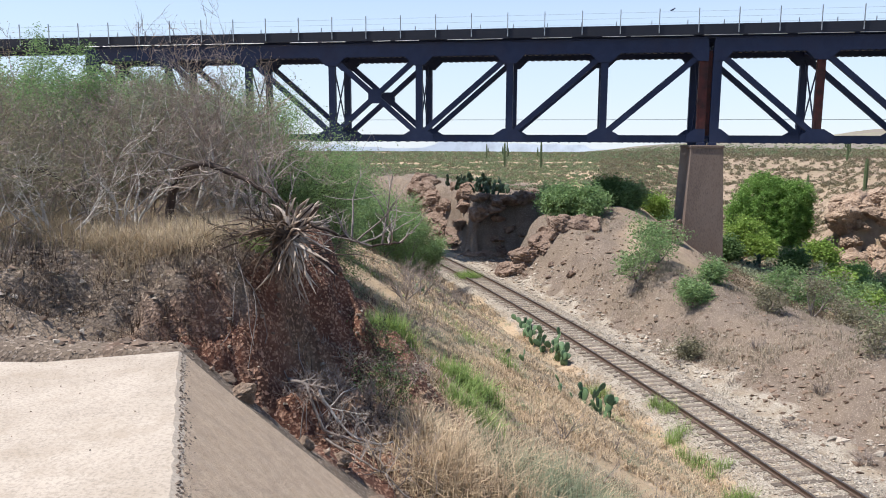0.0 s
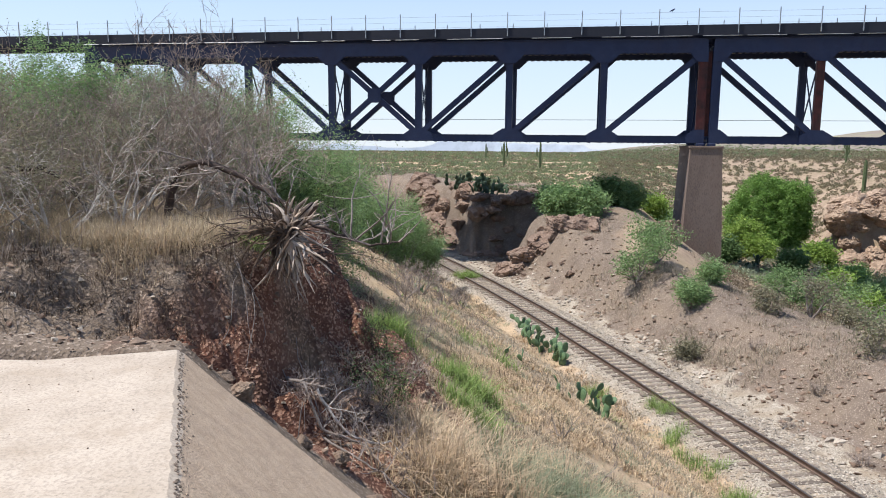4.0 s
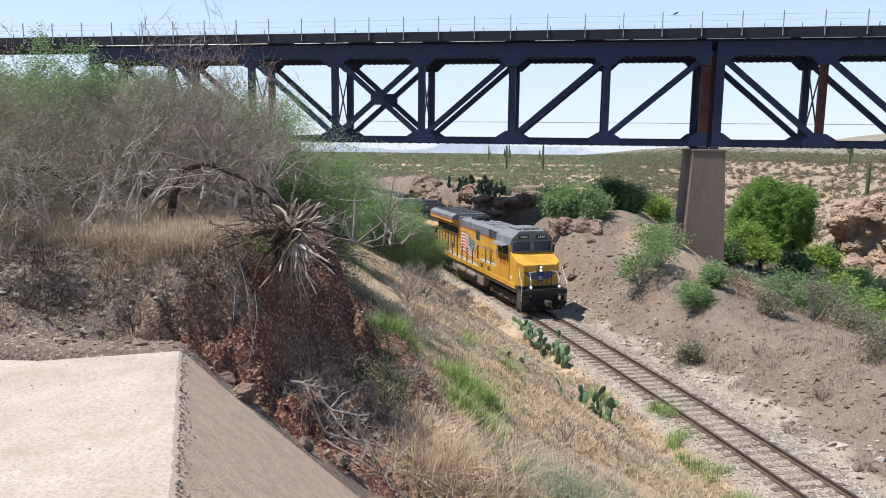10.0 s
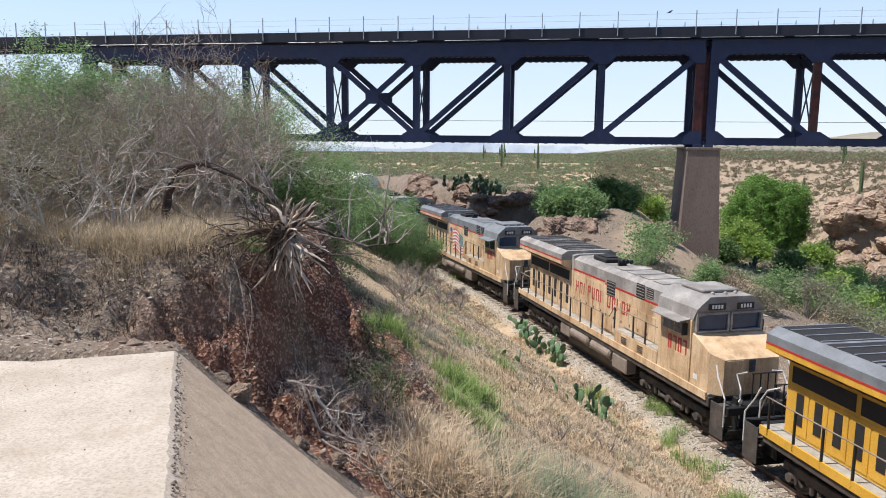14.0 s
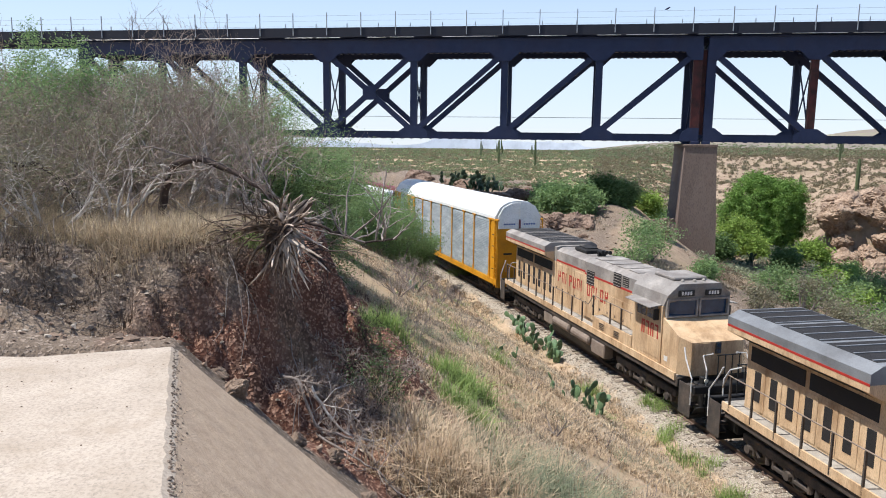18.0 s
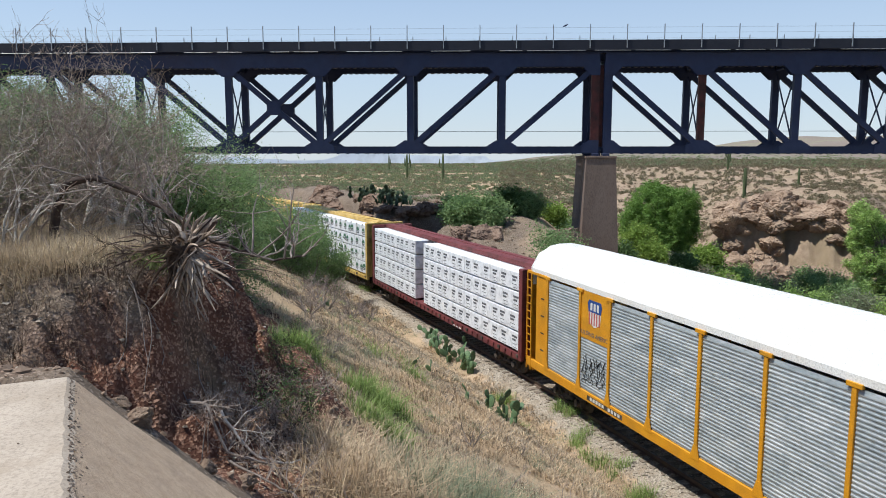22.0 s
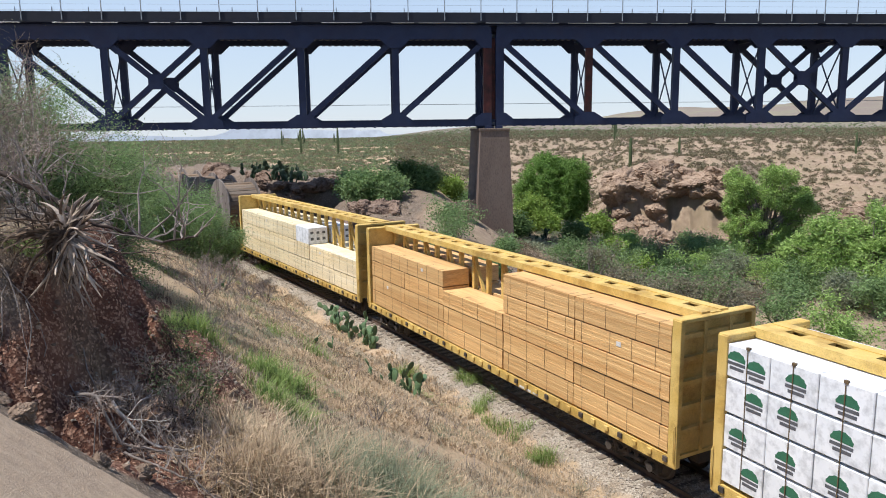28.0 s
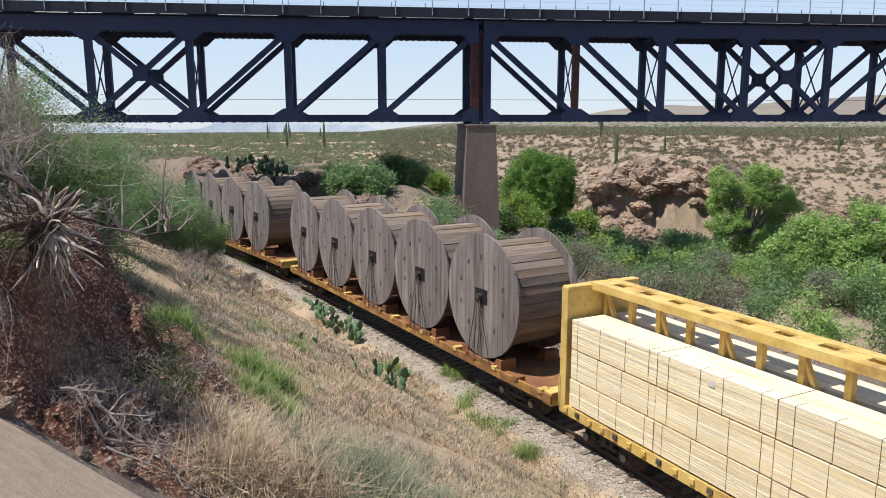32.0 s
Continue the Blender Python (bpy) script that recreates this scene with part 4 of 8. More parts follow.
def running_gear(car, y, axles, r):
    """A truck: side frames with springs and boxes, wheels and axles."""
    pitch = 1.95 if len(axles) == 3 else 1.78
    for sx in (-1, 1):
        b = Build()
        x0, x1 = sorted((sx * 0.98, sx * 1.16))
        half = pitch * (len(axles) - 1) / 2
        for a, z0, z1, e in ((0, 0.62, 0.92, half + 0.45), (0, 0.36, 0.5, half * 0.45)):
            b.box(x0, x1, y - e, y + e, z0, z1, 0.03)
        for k in axles:
            yy = y + k * pitch
            b.box(x0 - 0.02, x1 + 0.05, yy - 0.2, yy + 0.2, r - 0.2, r + 0.25, 0.04)
            b.tube([(sx * 1.05, yy, r), (sx * 1.3, yy, r)], 0.14, 10)
        for k in axles[:-1]:
            yy = y + (k + 0.5) * pitch
            for o in (-0.16, 0.16):
                b.tube([(sx * 1.08, yy + o, 0.36), (sx * 1.08, yy + o, 0.64)], 0.09, 8)
            b.beam((sx * 1.07, yy - 0.55, 0.4), (sx * 1.07, yy - 0.85, 0.7), 0.14, 0.1)
            b.beam((sx * 1.07, yy + 0.55, 0.4), (sx * 1.07, yy + 0.85, 0.7), 0.14, 0.1)
        part("truck_frame", b, M["underframe"], car, "dusty cast steel truck side frame")
    for k in axles:
        yy = y + k * pitch
        b = Build()
        b.tube([(-1.0, yy, r), (1.0, yy, r)], 0.09, 8)
        part("axle", b, M["wheel_steel"], car)
        for sx in (-1, 1):
            w = new("wheel", WHEEL_BIG if r > 0.5 else WHEEL_SMALL)
            w.parent = car
            w.matrix_basis = pose(sx * 0.765, yy, r, 0, 0, 0 if sx < 0 else 180)


def coupler(car, y, way):
    b = Build()
    b.box(-0.1, 0.1, min(y, y + way * 0.75), max(y, y + way * 0.75), 0.75, 0.98, 0.02)
    b.box(-0.17, 0.15, y + way * 0.75 - 0.16, y + way * 0.75 + 0.16, 0.68, 1.02, 0.04)
    b.tube([(0.3, y, 0.9), (0.34, y + way * 0.4, 0.55), (0.25, y + way * 0.75, 0.5)], 0.03, 6)
    part("coupler", b, M["underframe"], car)


def flag_wave(car, x, y0, z0, w, h):
    """A waving flag painted on the hood: stripes and canton, each a thin raised shape."""
    n = 14

    def top(t):
        return z0 + h + 0.16 * math.sin(t * 5.2) - 0.25 * t

    def bot(t):
        return z0 + 0.18 * math.sin(t * 5.2 + 0.4) - 0.35 * (1 - t) * 0.6

    for k in range(7):
        for colour in (0, 1):
            a, c = (2 * k + colour) / 13, (2 * k + colour + 1) / 13
            if c > 1.001:
                continue
            b = Build()
            vs, fs = [], []
            for i in range(n + 1):
                t = i / n
                yy = y0 + w * (1 - t)
                zt, zb = top(t), bot(t)
                vs += [(x, yy, zt + (zb - zt) * a), (x, yy, zt + (zb - zt) * c)]
            fs = [(2 * i, 2 * i + 1, 2 * i + 3, 2 * i + 2) for i in range(n)]
            b.add(vs, fs)
            part("flag_stripe", b, M["white_paint"] if colour else M["flag_red"], car, fix=False)
    b = Build()
    vs = []
    for i in range(7):
        t = 0.58 + 0.42 * i / 6
        yy = y0 + w * (1 - t)
        zt, zb = top(t), bot(t)
        vs += [(x - 0.004, yy, zt + 0.02), (x - 0.004, yy, zt + (zb - zt) * 0.54)]
    b.add(vs, [(2 * i, 2 * i + 1, 2 * i + 3, 2 * i + 2) for i in range(6)])
    part("flag_canton", b, M["flag_blue"], car, fix=False)
    b = Build()
    for r in range(4):
        for c in range(5):
            t = 0.62 + 0.36 * c / 4.6 + 0.03 * (r % 2)
            yy, zt, zb = y0 + w * (1 - t), top(t), bot(t)
            z = zt + (zb - zt) * (0.08 + 0.12 * r)
            b.box(x - 0.009, x - 0.005, yy - 0.035, yy + 0.035, z - 0.035, z + 0.035)
    part("flag_stars", b, M["white_paint"], car)
    b = Build()
    b.beam((x - 0.01, y0 - 0.06, z0 + h - 0.1), (x - 0.01, y0 - 0.22, z0 - 0.75), 0.03, 0.04, (1, 0, 0))
    part("flag_pole", b, M["white_paint"], car)


def hood_shell(parent, name, y0, y1, half, z0, zs, zt, mats, chamfer=0.35):
    """A hood: yellow sides to zs, grey shoulders and top."""
    b = Build()
    b.prism([(-half, z0), (half, z0), (half, zs), (-half, zs)], 1, y0, y1, 0)
    b.prism([(-half, zs + 0.003), (half, zs + 0.003), (half, zt - chamfer * 0.6), (half - chamfer, zt), (-half + chamfer, zt), (-half, zt - chamfer * 0.6)], 1, y0, y1, 1)
    return part(name, b, mats, parent)


def locomotive(q, label, yellow, grey, decor, lit):
    e = thing("locomotive", label, "locomotive", group="locomotives at the head of the train")
    Y, G = M[yellow], M[grey]
    U = M["underframe"]
    L = 21.4
    # frame and walkway
    b = Build()
    b.box(-1.5, 1.5, 1.2, 20.3, 1.25, 1.62, 0.03)
    part("frame", b, U, e)
    for sx in (-1, 1):
        b = Build()
        x0, x1 = sorted((sx * 1.5, sx * 1.56))
        b.box(x0, x1, 1.3, 20.4, 1.5, 1.78)
        part("side_sill", b, Y, e)
    b = Build()
    b.box(-1.5, 1.5, 1.25, 20.5, 1.62, 1.72)
    part("walkway", b, M["walkway"], e, "pale checkered walkway plate")
    # ends
    for y, way in ((1.2, -1), (20.3, 1)):
        b = Build()
        ya, yb = sorted((y, y + way * 0.9))
        b.box(-0.98, 0.98, ya, yb, 0.55, 1.55, 0.04)
        yc, yd = sorted((y + way * 0.9, y + way * 1.1))
        b.box(-1.48, 1.48, yc, yd, 1.32, 1.62, 0.03)
        part("end_plate", b, M["black_paint"], e)
        b = Build()
        f = y + way * 1.15
        b.hexa([(-1.35, y + way * 0.5, 0.2), (1.35, y + way * 0.5, 0.2), (1.35, y + way * 0.6, 0.2), (-1.35, y + way * 0.6, 0.2), (-1.4, f - 0.05, 0.85), (1.4, f - 0.05, 0.85), (1.4, f + 0.05, 0.85), (-1.4, f + 0.05, 0.85)])
        part("pilot", b, M["black_paint"], e)
        coupler(e, y + way * 0.9, way)
        for sx in (-1, 1):
            b = Build()
            for k in range(4):
                z = 0.42 + 0.34 * k
                xa, xb = sorted((sx * 1.02, sx * 1.5))
                ya, yb = sorted((y + way * (0.85 - 0.1 * k), y + way * (0.55 - 0.1 * k)))
                b.box(xa, xb, ya, yb, z, z + 0.04)
            b.box(*sorted((sx * 1.5, sx * 1.53)), *sorted((y + way * 0.2, y + way * 0.95)), 0.4, 1.6)
            part("steps", b, U, e)
            b = Build()
            b.tube([(sx * 1.52, y + way * 0.95, 0.9), (sx * 1.52, y + way * 0.95, 1.9), (sx * 1.5, y + way * 0.5, 2.5), (sx * 1.46, y + way * 0.3, 2.9)], 0.028, 6)
            b.tube([(sx * 0.95, y + way * 1.0, 0.9), (sx * 0.95, y + way * 1.0, 2.2), (sx * 0.92, y + way * 0.7, 2.65), (sx * 0.5, y + way * 0.7, 2.7)], 0.028, 6)
            part("grab_rail", b, M["rail_white"], e, "white bent hand rail")
        b = Build()
        for x in (-0.45, -0.15, 0.15, 0.45):
            b.tube([(x, y + way * 0.95, 1.65), (x, y + way * 0.95, 2.72)], 0.025, 6)
        b.tube([(-0.5, y + way * 0.95, 2.72), (0.5, y + way * 0.95, 2.72)], 0.025, 6)
        part("end_rail", b, M["black_paint"], e)
        b = Build()
        for x in (-1.0, -0.8, 0.8, 1.0):
            b.tube([(x, y + way * 1.08, 1.2), (x, y + way * 1.15, 0.6), (x * 0.8, y + way * 1.3, 0.45)], 0.03, 6)
        part("air_hose", b, M["black_paint"], e)
    # nose
    b = Build()
    zb, zf, zr = 1.72, 3.02, 3.66
    ring = [(-1.46, 2.45), (-1.46, 1.35), (-1.12, 0.95), (1.12, 0.95), (1.46, 1.35), (1.46, 2.45)]
    vs = [(x, y, zb) for x, y in ring] + [(x * 0.99, y, zf + (zr - zf) * (y - 0.95) / 1.5) for x, y in ring]
    n = len(ring)
    b.add(vs, [tuple(range(n))[::-1], tuple(range(n, 2 * n))] + [(i, (i + 1) % n, (i + 1) % n + n, i + n) for i in range(n)])
    part("nose", b, Y, e)
    b = Build()
    b.box(-1.0, -0.35, 0.930, 0.955, 1.85, 2.98, 0.005)
    part("nose_door", b, Y, e)
    b = Build()
    b.box(-0.12, 0.12, 0.880, 0.960, 2.56, 3.0, 0.02)
    part("headlight_box", b, M["black_paint"], e)
    for z in (2.68, 2.89):
        b = Build()
        b.tube([(0.0, 0.890, z), (0.0, 0.865, z)], 0.085, 14)
        part("headlight", b, M["lamp_lit"] if lit else M["glass_dark"], e, "round glass headlight")
    for x in (-0.95, 0.95):
        b = Build()
        b.box(x - 0.13, x + 0.13, 0.2, 0.46, 1.66, 1.92, 0.03)
        dl = part("ditch_light", b, M["black_paint"], e)
        b = Build()
        b.tube([(x, 0.2, 1.79), (x, 0.17, 1.79)], 0.08, 14)
        part("lens", b, M["lamp_lit"] if lit else M["lamp_glass"], dl, "low ditch light lens")
    if decor == "wings":
        low = set(e.children)
        for k in range(4):
            for sx in (-1, 1):
                b = Build()
                b.prism([(sx * 0.24, 2.5 - 0.11 * k), (sx * 0.24, 2.57 - 0.11 * k), (sx * (1.08 - 0.13 * k), 2.68 - 0.12 * k), (sx * (1.1 - 0.13 * k), 2.6 - 0.12 * k)], 1, 0.918, 0.925)
                part("wing_feather", b, M["blue_paint"], e, "blue feather of the winged emblem")
        b = Build()
        b.prism([(-0.26, 2.66), (0.26, 2.66), (0.28, 2.3), (0.0, 1.98), (-0.28, 2.3)], 1, 0.908, 0.916)
        part("shield_emblem", b, M["blue_paint"], e)
        for k in range(3):
            b = Build()
            b.box(-0.15 + 0.12 * k, -0.08 + 0.12 * k, 0.902, 0.906, 2.15, 2.4)
            part("emblem_bar", b, M["white_paint"], e)
        for o in set(e.children) - low:
            o.location.z -= 0.06
    # cab
    before = set(e.children)
    b = Build()
    z1 = 4.1
    b.prism([(-1.5, 1.72), (1.5, 1.72), (1.5, z1), (-1.5, z1)], 1, 3.004, 5.2, 0)
    top = [(-1.5, z1), (-1.42, 4.55), (-0.9, 4.98), (0.9, 4.98), (1.42, 4.55), (1.5, z1)]
    fr = [(x * 0.98, 3.0 if z < 4.3 else 2.85, z) for x, z in top]
    bk = [(x, 5.4, z) for x, z in top]
    m = len(top)
    b.add(fr + bk, [tuple(range(m)), tuple(range(m, 2 * m))[::-1]] + [(i, (i + 1) % m, (i + 1) % m + m, i + m) for i in range(m)], 1)
    part("cab", b, [Y, G], e)
    # windscreen, in two angled panes below grey brow
    for sx in (-1, 1):
        b = Build()
        b.hexa([(sx * 0.08, 2.93, 3.72), (sx * 1.32, 2.99, 3.72), (sx * 1.32, 3.02, 3.72), (sx * 0.08, 3.02, 3.72), (sx * 0.08, 2.89, 4.32), (sx * 1.28, 2.95, 4.32), (sx * 1.28, 3.02, 4.32), (sx * 0.08, 3.02, 4.32)])
        w = part("windscreen", b, M["glass_dark"], e, "dark windscreen pane with the sky's blue painted in")
        b = Build()
        for za, zb_ in ((3.66, 3.72), (4.32, 4.4)):
            b.box(min(sx * 0.04, sx * 1.38), max(sx * 0.04, sx * 1.38), 2.85, 2.99, za, zb_)
        for xa in (0.02, 1.31):
            b.box(min(sx * xa, sx * (xa + 0.08)), max(sx * xa, sx * (xa + 0.08)), 2.85, 2.99, 3.72, 4.32)
        part("windscreen_frame", b, G, w)
        b = Build()
        b.box(min(sx * 0.25, sx * 0.95), max(sx * 0.25, sx * 0.95), 2.80, 2.86, 4.5, 4.74, 0.01)
        nb = part("number_board", b, M["black_paint"], e)
        b = Build()
        for i in range(4):
            xa = sx * 0.6 - 0.23 + 0.125 * i
            b.box(xa, xa + 0.08, 2.794, 2.799, 4.55, 4.69)
        part("number_mark", b, M["white_paint"], nb)
        # side windows under a grey awning
        for ya, yb in ((3.35, 4.1), (4.18, 4.9)):
            b = Build()
            b.box(*sorted((sx * 1.485, sx * 1.508)), ya, yb, 3.45, 4.05)
            part("side_window", b, M["glass_dark"], e)
        b = Build()
        b.hexa([(sx * 1.49, 3.1, 4.1), (sx * 1.49, 5.15, 4.1), (sx * 1.49, 5.15, 4.14), (sx * 1.49, 3.1, 4.14), (sx * 1.98, 3.15, 4.02), (sx * 1.98, 5.1, 4.02), (sx * 1.98, 5.1, 4.05), (sx * 1.98, 3.15, 4.05)])
        part("awning", b, G, e, "grey metal window awning")
        b = Build()
        b.box(*sorted((sx * 1.51, sx * 1.75)), 3.22, 3.26, 3.5, 3.95, 0.01)
        part("mirror", b, M["black_paint"], e)
        b = Build()
        b.box(*sorted((sx * 1.502, sx * 1.512)), 2.62 + 0.5, 3.5 + 0.9, 1.95, 2.7, 0.004)
        part("cab_locker_door", b, Y, e)
    b = Build()
    b.box(-0.75, 0.75, 3.5, 5.0, 4.98, 5.12, 0.04)
    part("air_conditioner", b, G, e)
    for x, y in ((-0.5, 3.3), (0.0, 3.25), (0.45, 3.3), (-0.3, 5.15), (0.4, 5.2)):
        b = Build()
        b.tube([(x, y, 4.97), (x, y, 5.04), (x, y, 5.08)], [0.08, 0.07, 0.03], 10)
        part("antenna_dome", b, M["walkway"], e)
    for o in set(e.children) - before:
        o.location.y -= 0.55
    # hoods
    H1 = hood_shell(e, "equipment_hood", 4.86, 10.2, 1.06, 1.72, 4.0, 4.78, [Y, G])
    H2 = hood_shell(e, "engine_hood", 10.203, 13.9, 0.96, 1.72, 4.05, 4.72, [Y, G], 0.3)
    for sx in (-1, 1):
        b = Build()
        for h, y0, y1, z in ((1.06, 4.86, 10.2, 3.98), (0.96, 10.2, 13.9, 4.03)):
            b.box(*sorted((sx * h, sx * (h + 0.006))), y0, y1, z - 0.045, z + 0.045)
        part("red_stripe", b, M["stripe_red"], e)
        for ya, yb, za, zb_ in ((5.9, 6.45, 4.1, 4.55), (6.6, 7.3, 3.95, 4.58), (9.2, 10.0, 3.5, 4.2)):
            b = Build()
            b.box(*sorted((sx * 1.05, sx * 1.075)), ya, yb, za, zb_, 0.005)
            g = part("air_intake", b, M["screen_dark"], e, "dark intake grille")
            b = Build()
            for k in range(5):
                z = za + (zb_ - za) * (k + 0.5) / 5
                b.box(*sorted((sx * 1.07, sx * 1.09)), ya, yb, z - 0.012, z + 0.012)
            part("slat", b, G, g)
        # doors along the hood
        y = 5.6
        while y < 13.6:
            h = 1.06 if y < 10 else 0.96
            b = Build()
            b.box(*sorted((sx * h, sx * (h + 0.018))), y + 0.03, y + 0.72, 1.8, 3.4 if y < 10 else 3.85, 0.006)
            d = part("hood_door", b, Y, e)
            b = Build()
            b.box(*sorted((sx * (h + 0.018), sx * (h + 0.035))), y + 0.6, y + 0.66, 2.5, 2.62)
            part("latch", b, M["underframe"], d)
            y += 0.75
        # boxes beside the walkway behind the cab
        b = Build()
        b.box(*sorted((sx * 1.07, sx * 1.52)), 4.68, 8.3, 1.724, 2.32, 0.02)
        part("equipment_locker", b, Y, e)
        b = Build()
        b.box(*sorted((sx * 1.08, sx * 1.5)), 4.75, 8.2, 2.322, 2.35)
        part("locker_tread", b, M["walkway"], e)
        for y in (5.7, 7.1):
            b = Build()
            b.box(*sorted((sx * 1.52, sx * 1.53)), y, y + 0.55, 1.85, 2.2)
            v = part("locker_vent", b, Y, e)
            b = Build()
            for k in range(4):
                b.box(*sorted((sx * 1.53, sx * 1.542)), y + 0.05, y + 0.5, 1.88 + 0.08 * k, 1.92 + 0.08 * k)
            part("vent_slat", b, M["screen_dark"], v)
    # radiator end
    b = Build()
    b.prism([(-0.98, 1.72), (0.98, 1.72), (0.98, 3.95), (-0.98, 3.95)], 1, 13.903, 20.0, 0)
    part("radiator_cabin", b, Y, e)
    b = Build()
    prof = [(-1.55, 4.45), (-1.55, 4.74), (-1.2, 4.94), (1.2, 4.94), (1.55, 4.74), (1.55, 4.45)]
    b.prism(prof, 1, 14.2, 20.4)
    b.prism([(-0.98, 3.96), (-0.98, 4.72), (-0.7, 4.78), (0.7, 4.78), (0.98, 4.72), (0.98, 3.96)], 1, 13.9, 14.2)
    part("radiator_wing", b, G, e, "grey overhanging radiator housing")
    b = Build()
    b.prism([(-0.98, 3.953), (-1.55, 4.25), (-1.55, 4.447), (1.55, 4.447), (1.55, 4.25), (0.98, 3.953)], 1, 14.2, 20.4)
    part("radiator_soffit", b, Y, e)
    for sx in (-1, 1):
        b = Build()
        b.box(*sorted((sx * 1.55, sx * 1.556)), 14.2, 20.4, 4.42, 4.49)
        part("red_stripe", b, M["stripe_red"], e)
        for k in range(2):
            b = Build()
            b.hexa([(sx * 1.06, 14.6 + 2.7 * k, 3.98), (sx * 1.06, 17.0 + 2.7 * k, 3.98), (sx * 1.05, 17.0 + 2.7 * k, 3.97), (sx * 1.05, 14.6 + 2.7 * k, 3.97), (sx * 1.45, 14.6 + 2.7 * k, 4.19), (sx * 1.45, 17.0 + 2.7 * k, 4.19), (sx * 1.43, 17.0 + 2.7 * k, 4.19), (sx * 1.43, 14.6 + 2.7 * k, 4.19)])
            part("radiator_screen", b, M["screen_dark"], e)
            b = Build()
            b.box(*sorted((sx * 0.98, sx * 1.0)), 14.4 + 2.8 * k, 17.0 + 2.8 * k, 3.35, 3.85)
            part("radiator_screen", b, M["screen_dark"], e)
        for k in range(7):
            y = 14.2 + 0.8 * k
            b = Build()
            b.box(*sorted((sx * 0.98, sx * 1.0)), y, y + 0.72, 1.8, 3.25, 0.006)
            d = part("hood_door", b, Y, e)
            b = Build()
            b.box(*sorted((sx * 1.0, sx * 1.012)), y + 0.2, y + 0.52, 2.1, 3.1)
            part("door_vent", b, M["screen_dark"], d)
    b = Build()
    for k in range(3):
        b.box(-1.15, 1.15, 14.5 + 2.0 * k, 16.3 + 2.0 * k, 4.921, 4.95)
    part("fan_grille", b, M["screen_dark"], e)
    for k in range(9):
        b = Build()
        b.box(-1.15, 1.15, 14.6 + 0.65 * k, 14.66 + 0.65 * k, 4.952, 4.975)
        part("grille_bar", b, G, e)
    b = Build()
    b.box(-0.45, 0.45, 11.4, 12.8, 4.72, 4.93, 0.05)
    b.box(-0.3, 0.3, 11.6, 12.6, 4.93, 5.0, 0.02)
    part("exhaust_stack", b, M["screen_dark"], e)
    b = Build()
    for k in range(3):
        b.tube([(-0.15 + 0.15 * k, 10.6, 4.98), (-0.15 + 0.15 * k, 10.2 - 0.1 * k, 4.98)], [0.03, 0.1], 8)
    b.box(-0.2, 0.2, 10.55, 10.7, 4.7, 5.02)
    part("horn", b, M["black_paint"], e, "three-bell air horn")
    for k in range(4):
        b = Build()
        b.box(-0.75, 0.75, 5.7 + 1.1 * k, 6.6 + 1.1 * k, 4.78, 4.81, 0.01)
        part("roof_hatch", b, G, e)
    # hand rails
    for sx in (-1, 1):
        ys = [5.6, 6.6, 8.25] + [9.4 + 1.18 * k for k in range(10)]
        for y in ys:
            b = Build()
            z0 = 2.35 if y < 8.3 else 1.55
            b.box(*sorted((sx * 1.5, sx * 1.56)), y - 0.03, y + 0.03, z0, 3.3 if y < 8.3 else 2.75)
            part("rail_post", b, M["black_paint"] if yellow == "armour_yellow" else M["underframe"], e)
        b = Build()
        b.tube([(sx * 1.53, 4.7, 3.28), (sx * 1.53, 8.3, 3.3), (sx * 1.53, 8.75, 2.78), (sx * 1.53, 20.2, 2.76), (sx * 1.5, 20.5, 2.2)], 0.022, 6)
        part("hand_rail", b, M["tank_tan"], e)
        # air tanks, fuel tank flank
        for y0, y1 in ((8.6, 10.6), (10.85, 12.9)):
            b = Build()
            b.tube([(sx * 1.33, y0, 1.0), (sx * 1.33, y0 + 0.08, 1.0), (sx * 1.33, y1 - 0.08, 1.0), (sx * 1.33, y1, 1.0)], [0.15, 0.26, 0.26, 0.15], 14)
            part("air_tank", b, M["tank_tan"], e, "dusty tan air reservoir", smooth=False)
        b = Build()
        b.box(*sorted((sx * 1.0, sx * 1.5)), 7.1, 8.4, 0.55, 1.22, 0.05)
        part("equipment_box", b, M["tank_tan"], e)
        b = Build()
        b.box(*sorted((sx * 1.0, sx * 1.45)), 13.1, 14.3, 0.6, 1.2, 0.05)
        part("equipment_box", b, M["tank_tan"], e)
    b = Build()
    b.prism([(-1.45, 0.75), (-1.2, 0.3), (1.2, 0.3), (1.45, 0.75), (1.1, 1.24), (-1.1, 1.24)], 1, 8.0, 13.6)
    part("fuel_tank", b, U, e)
    running_gear(e, 4.15, (-1, 0, 1), 0.53)
    running_gear(e, 17.3, (-1, 0, 1), 0.53)
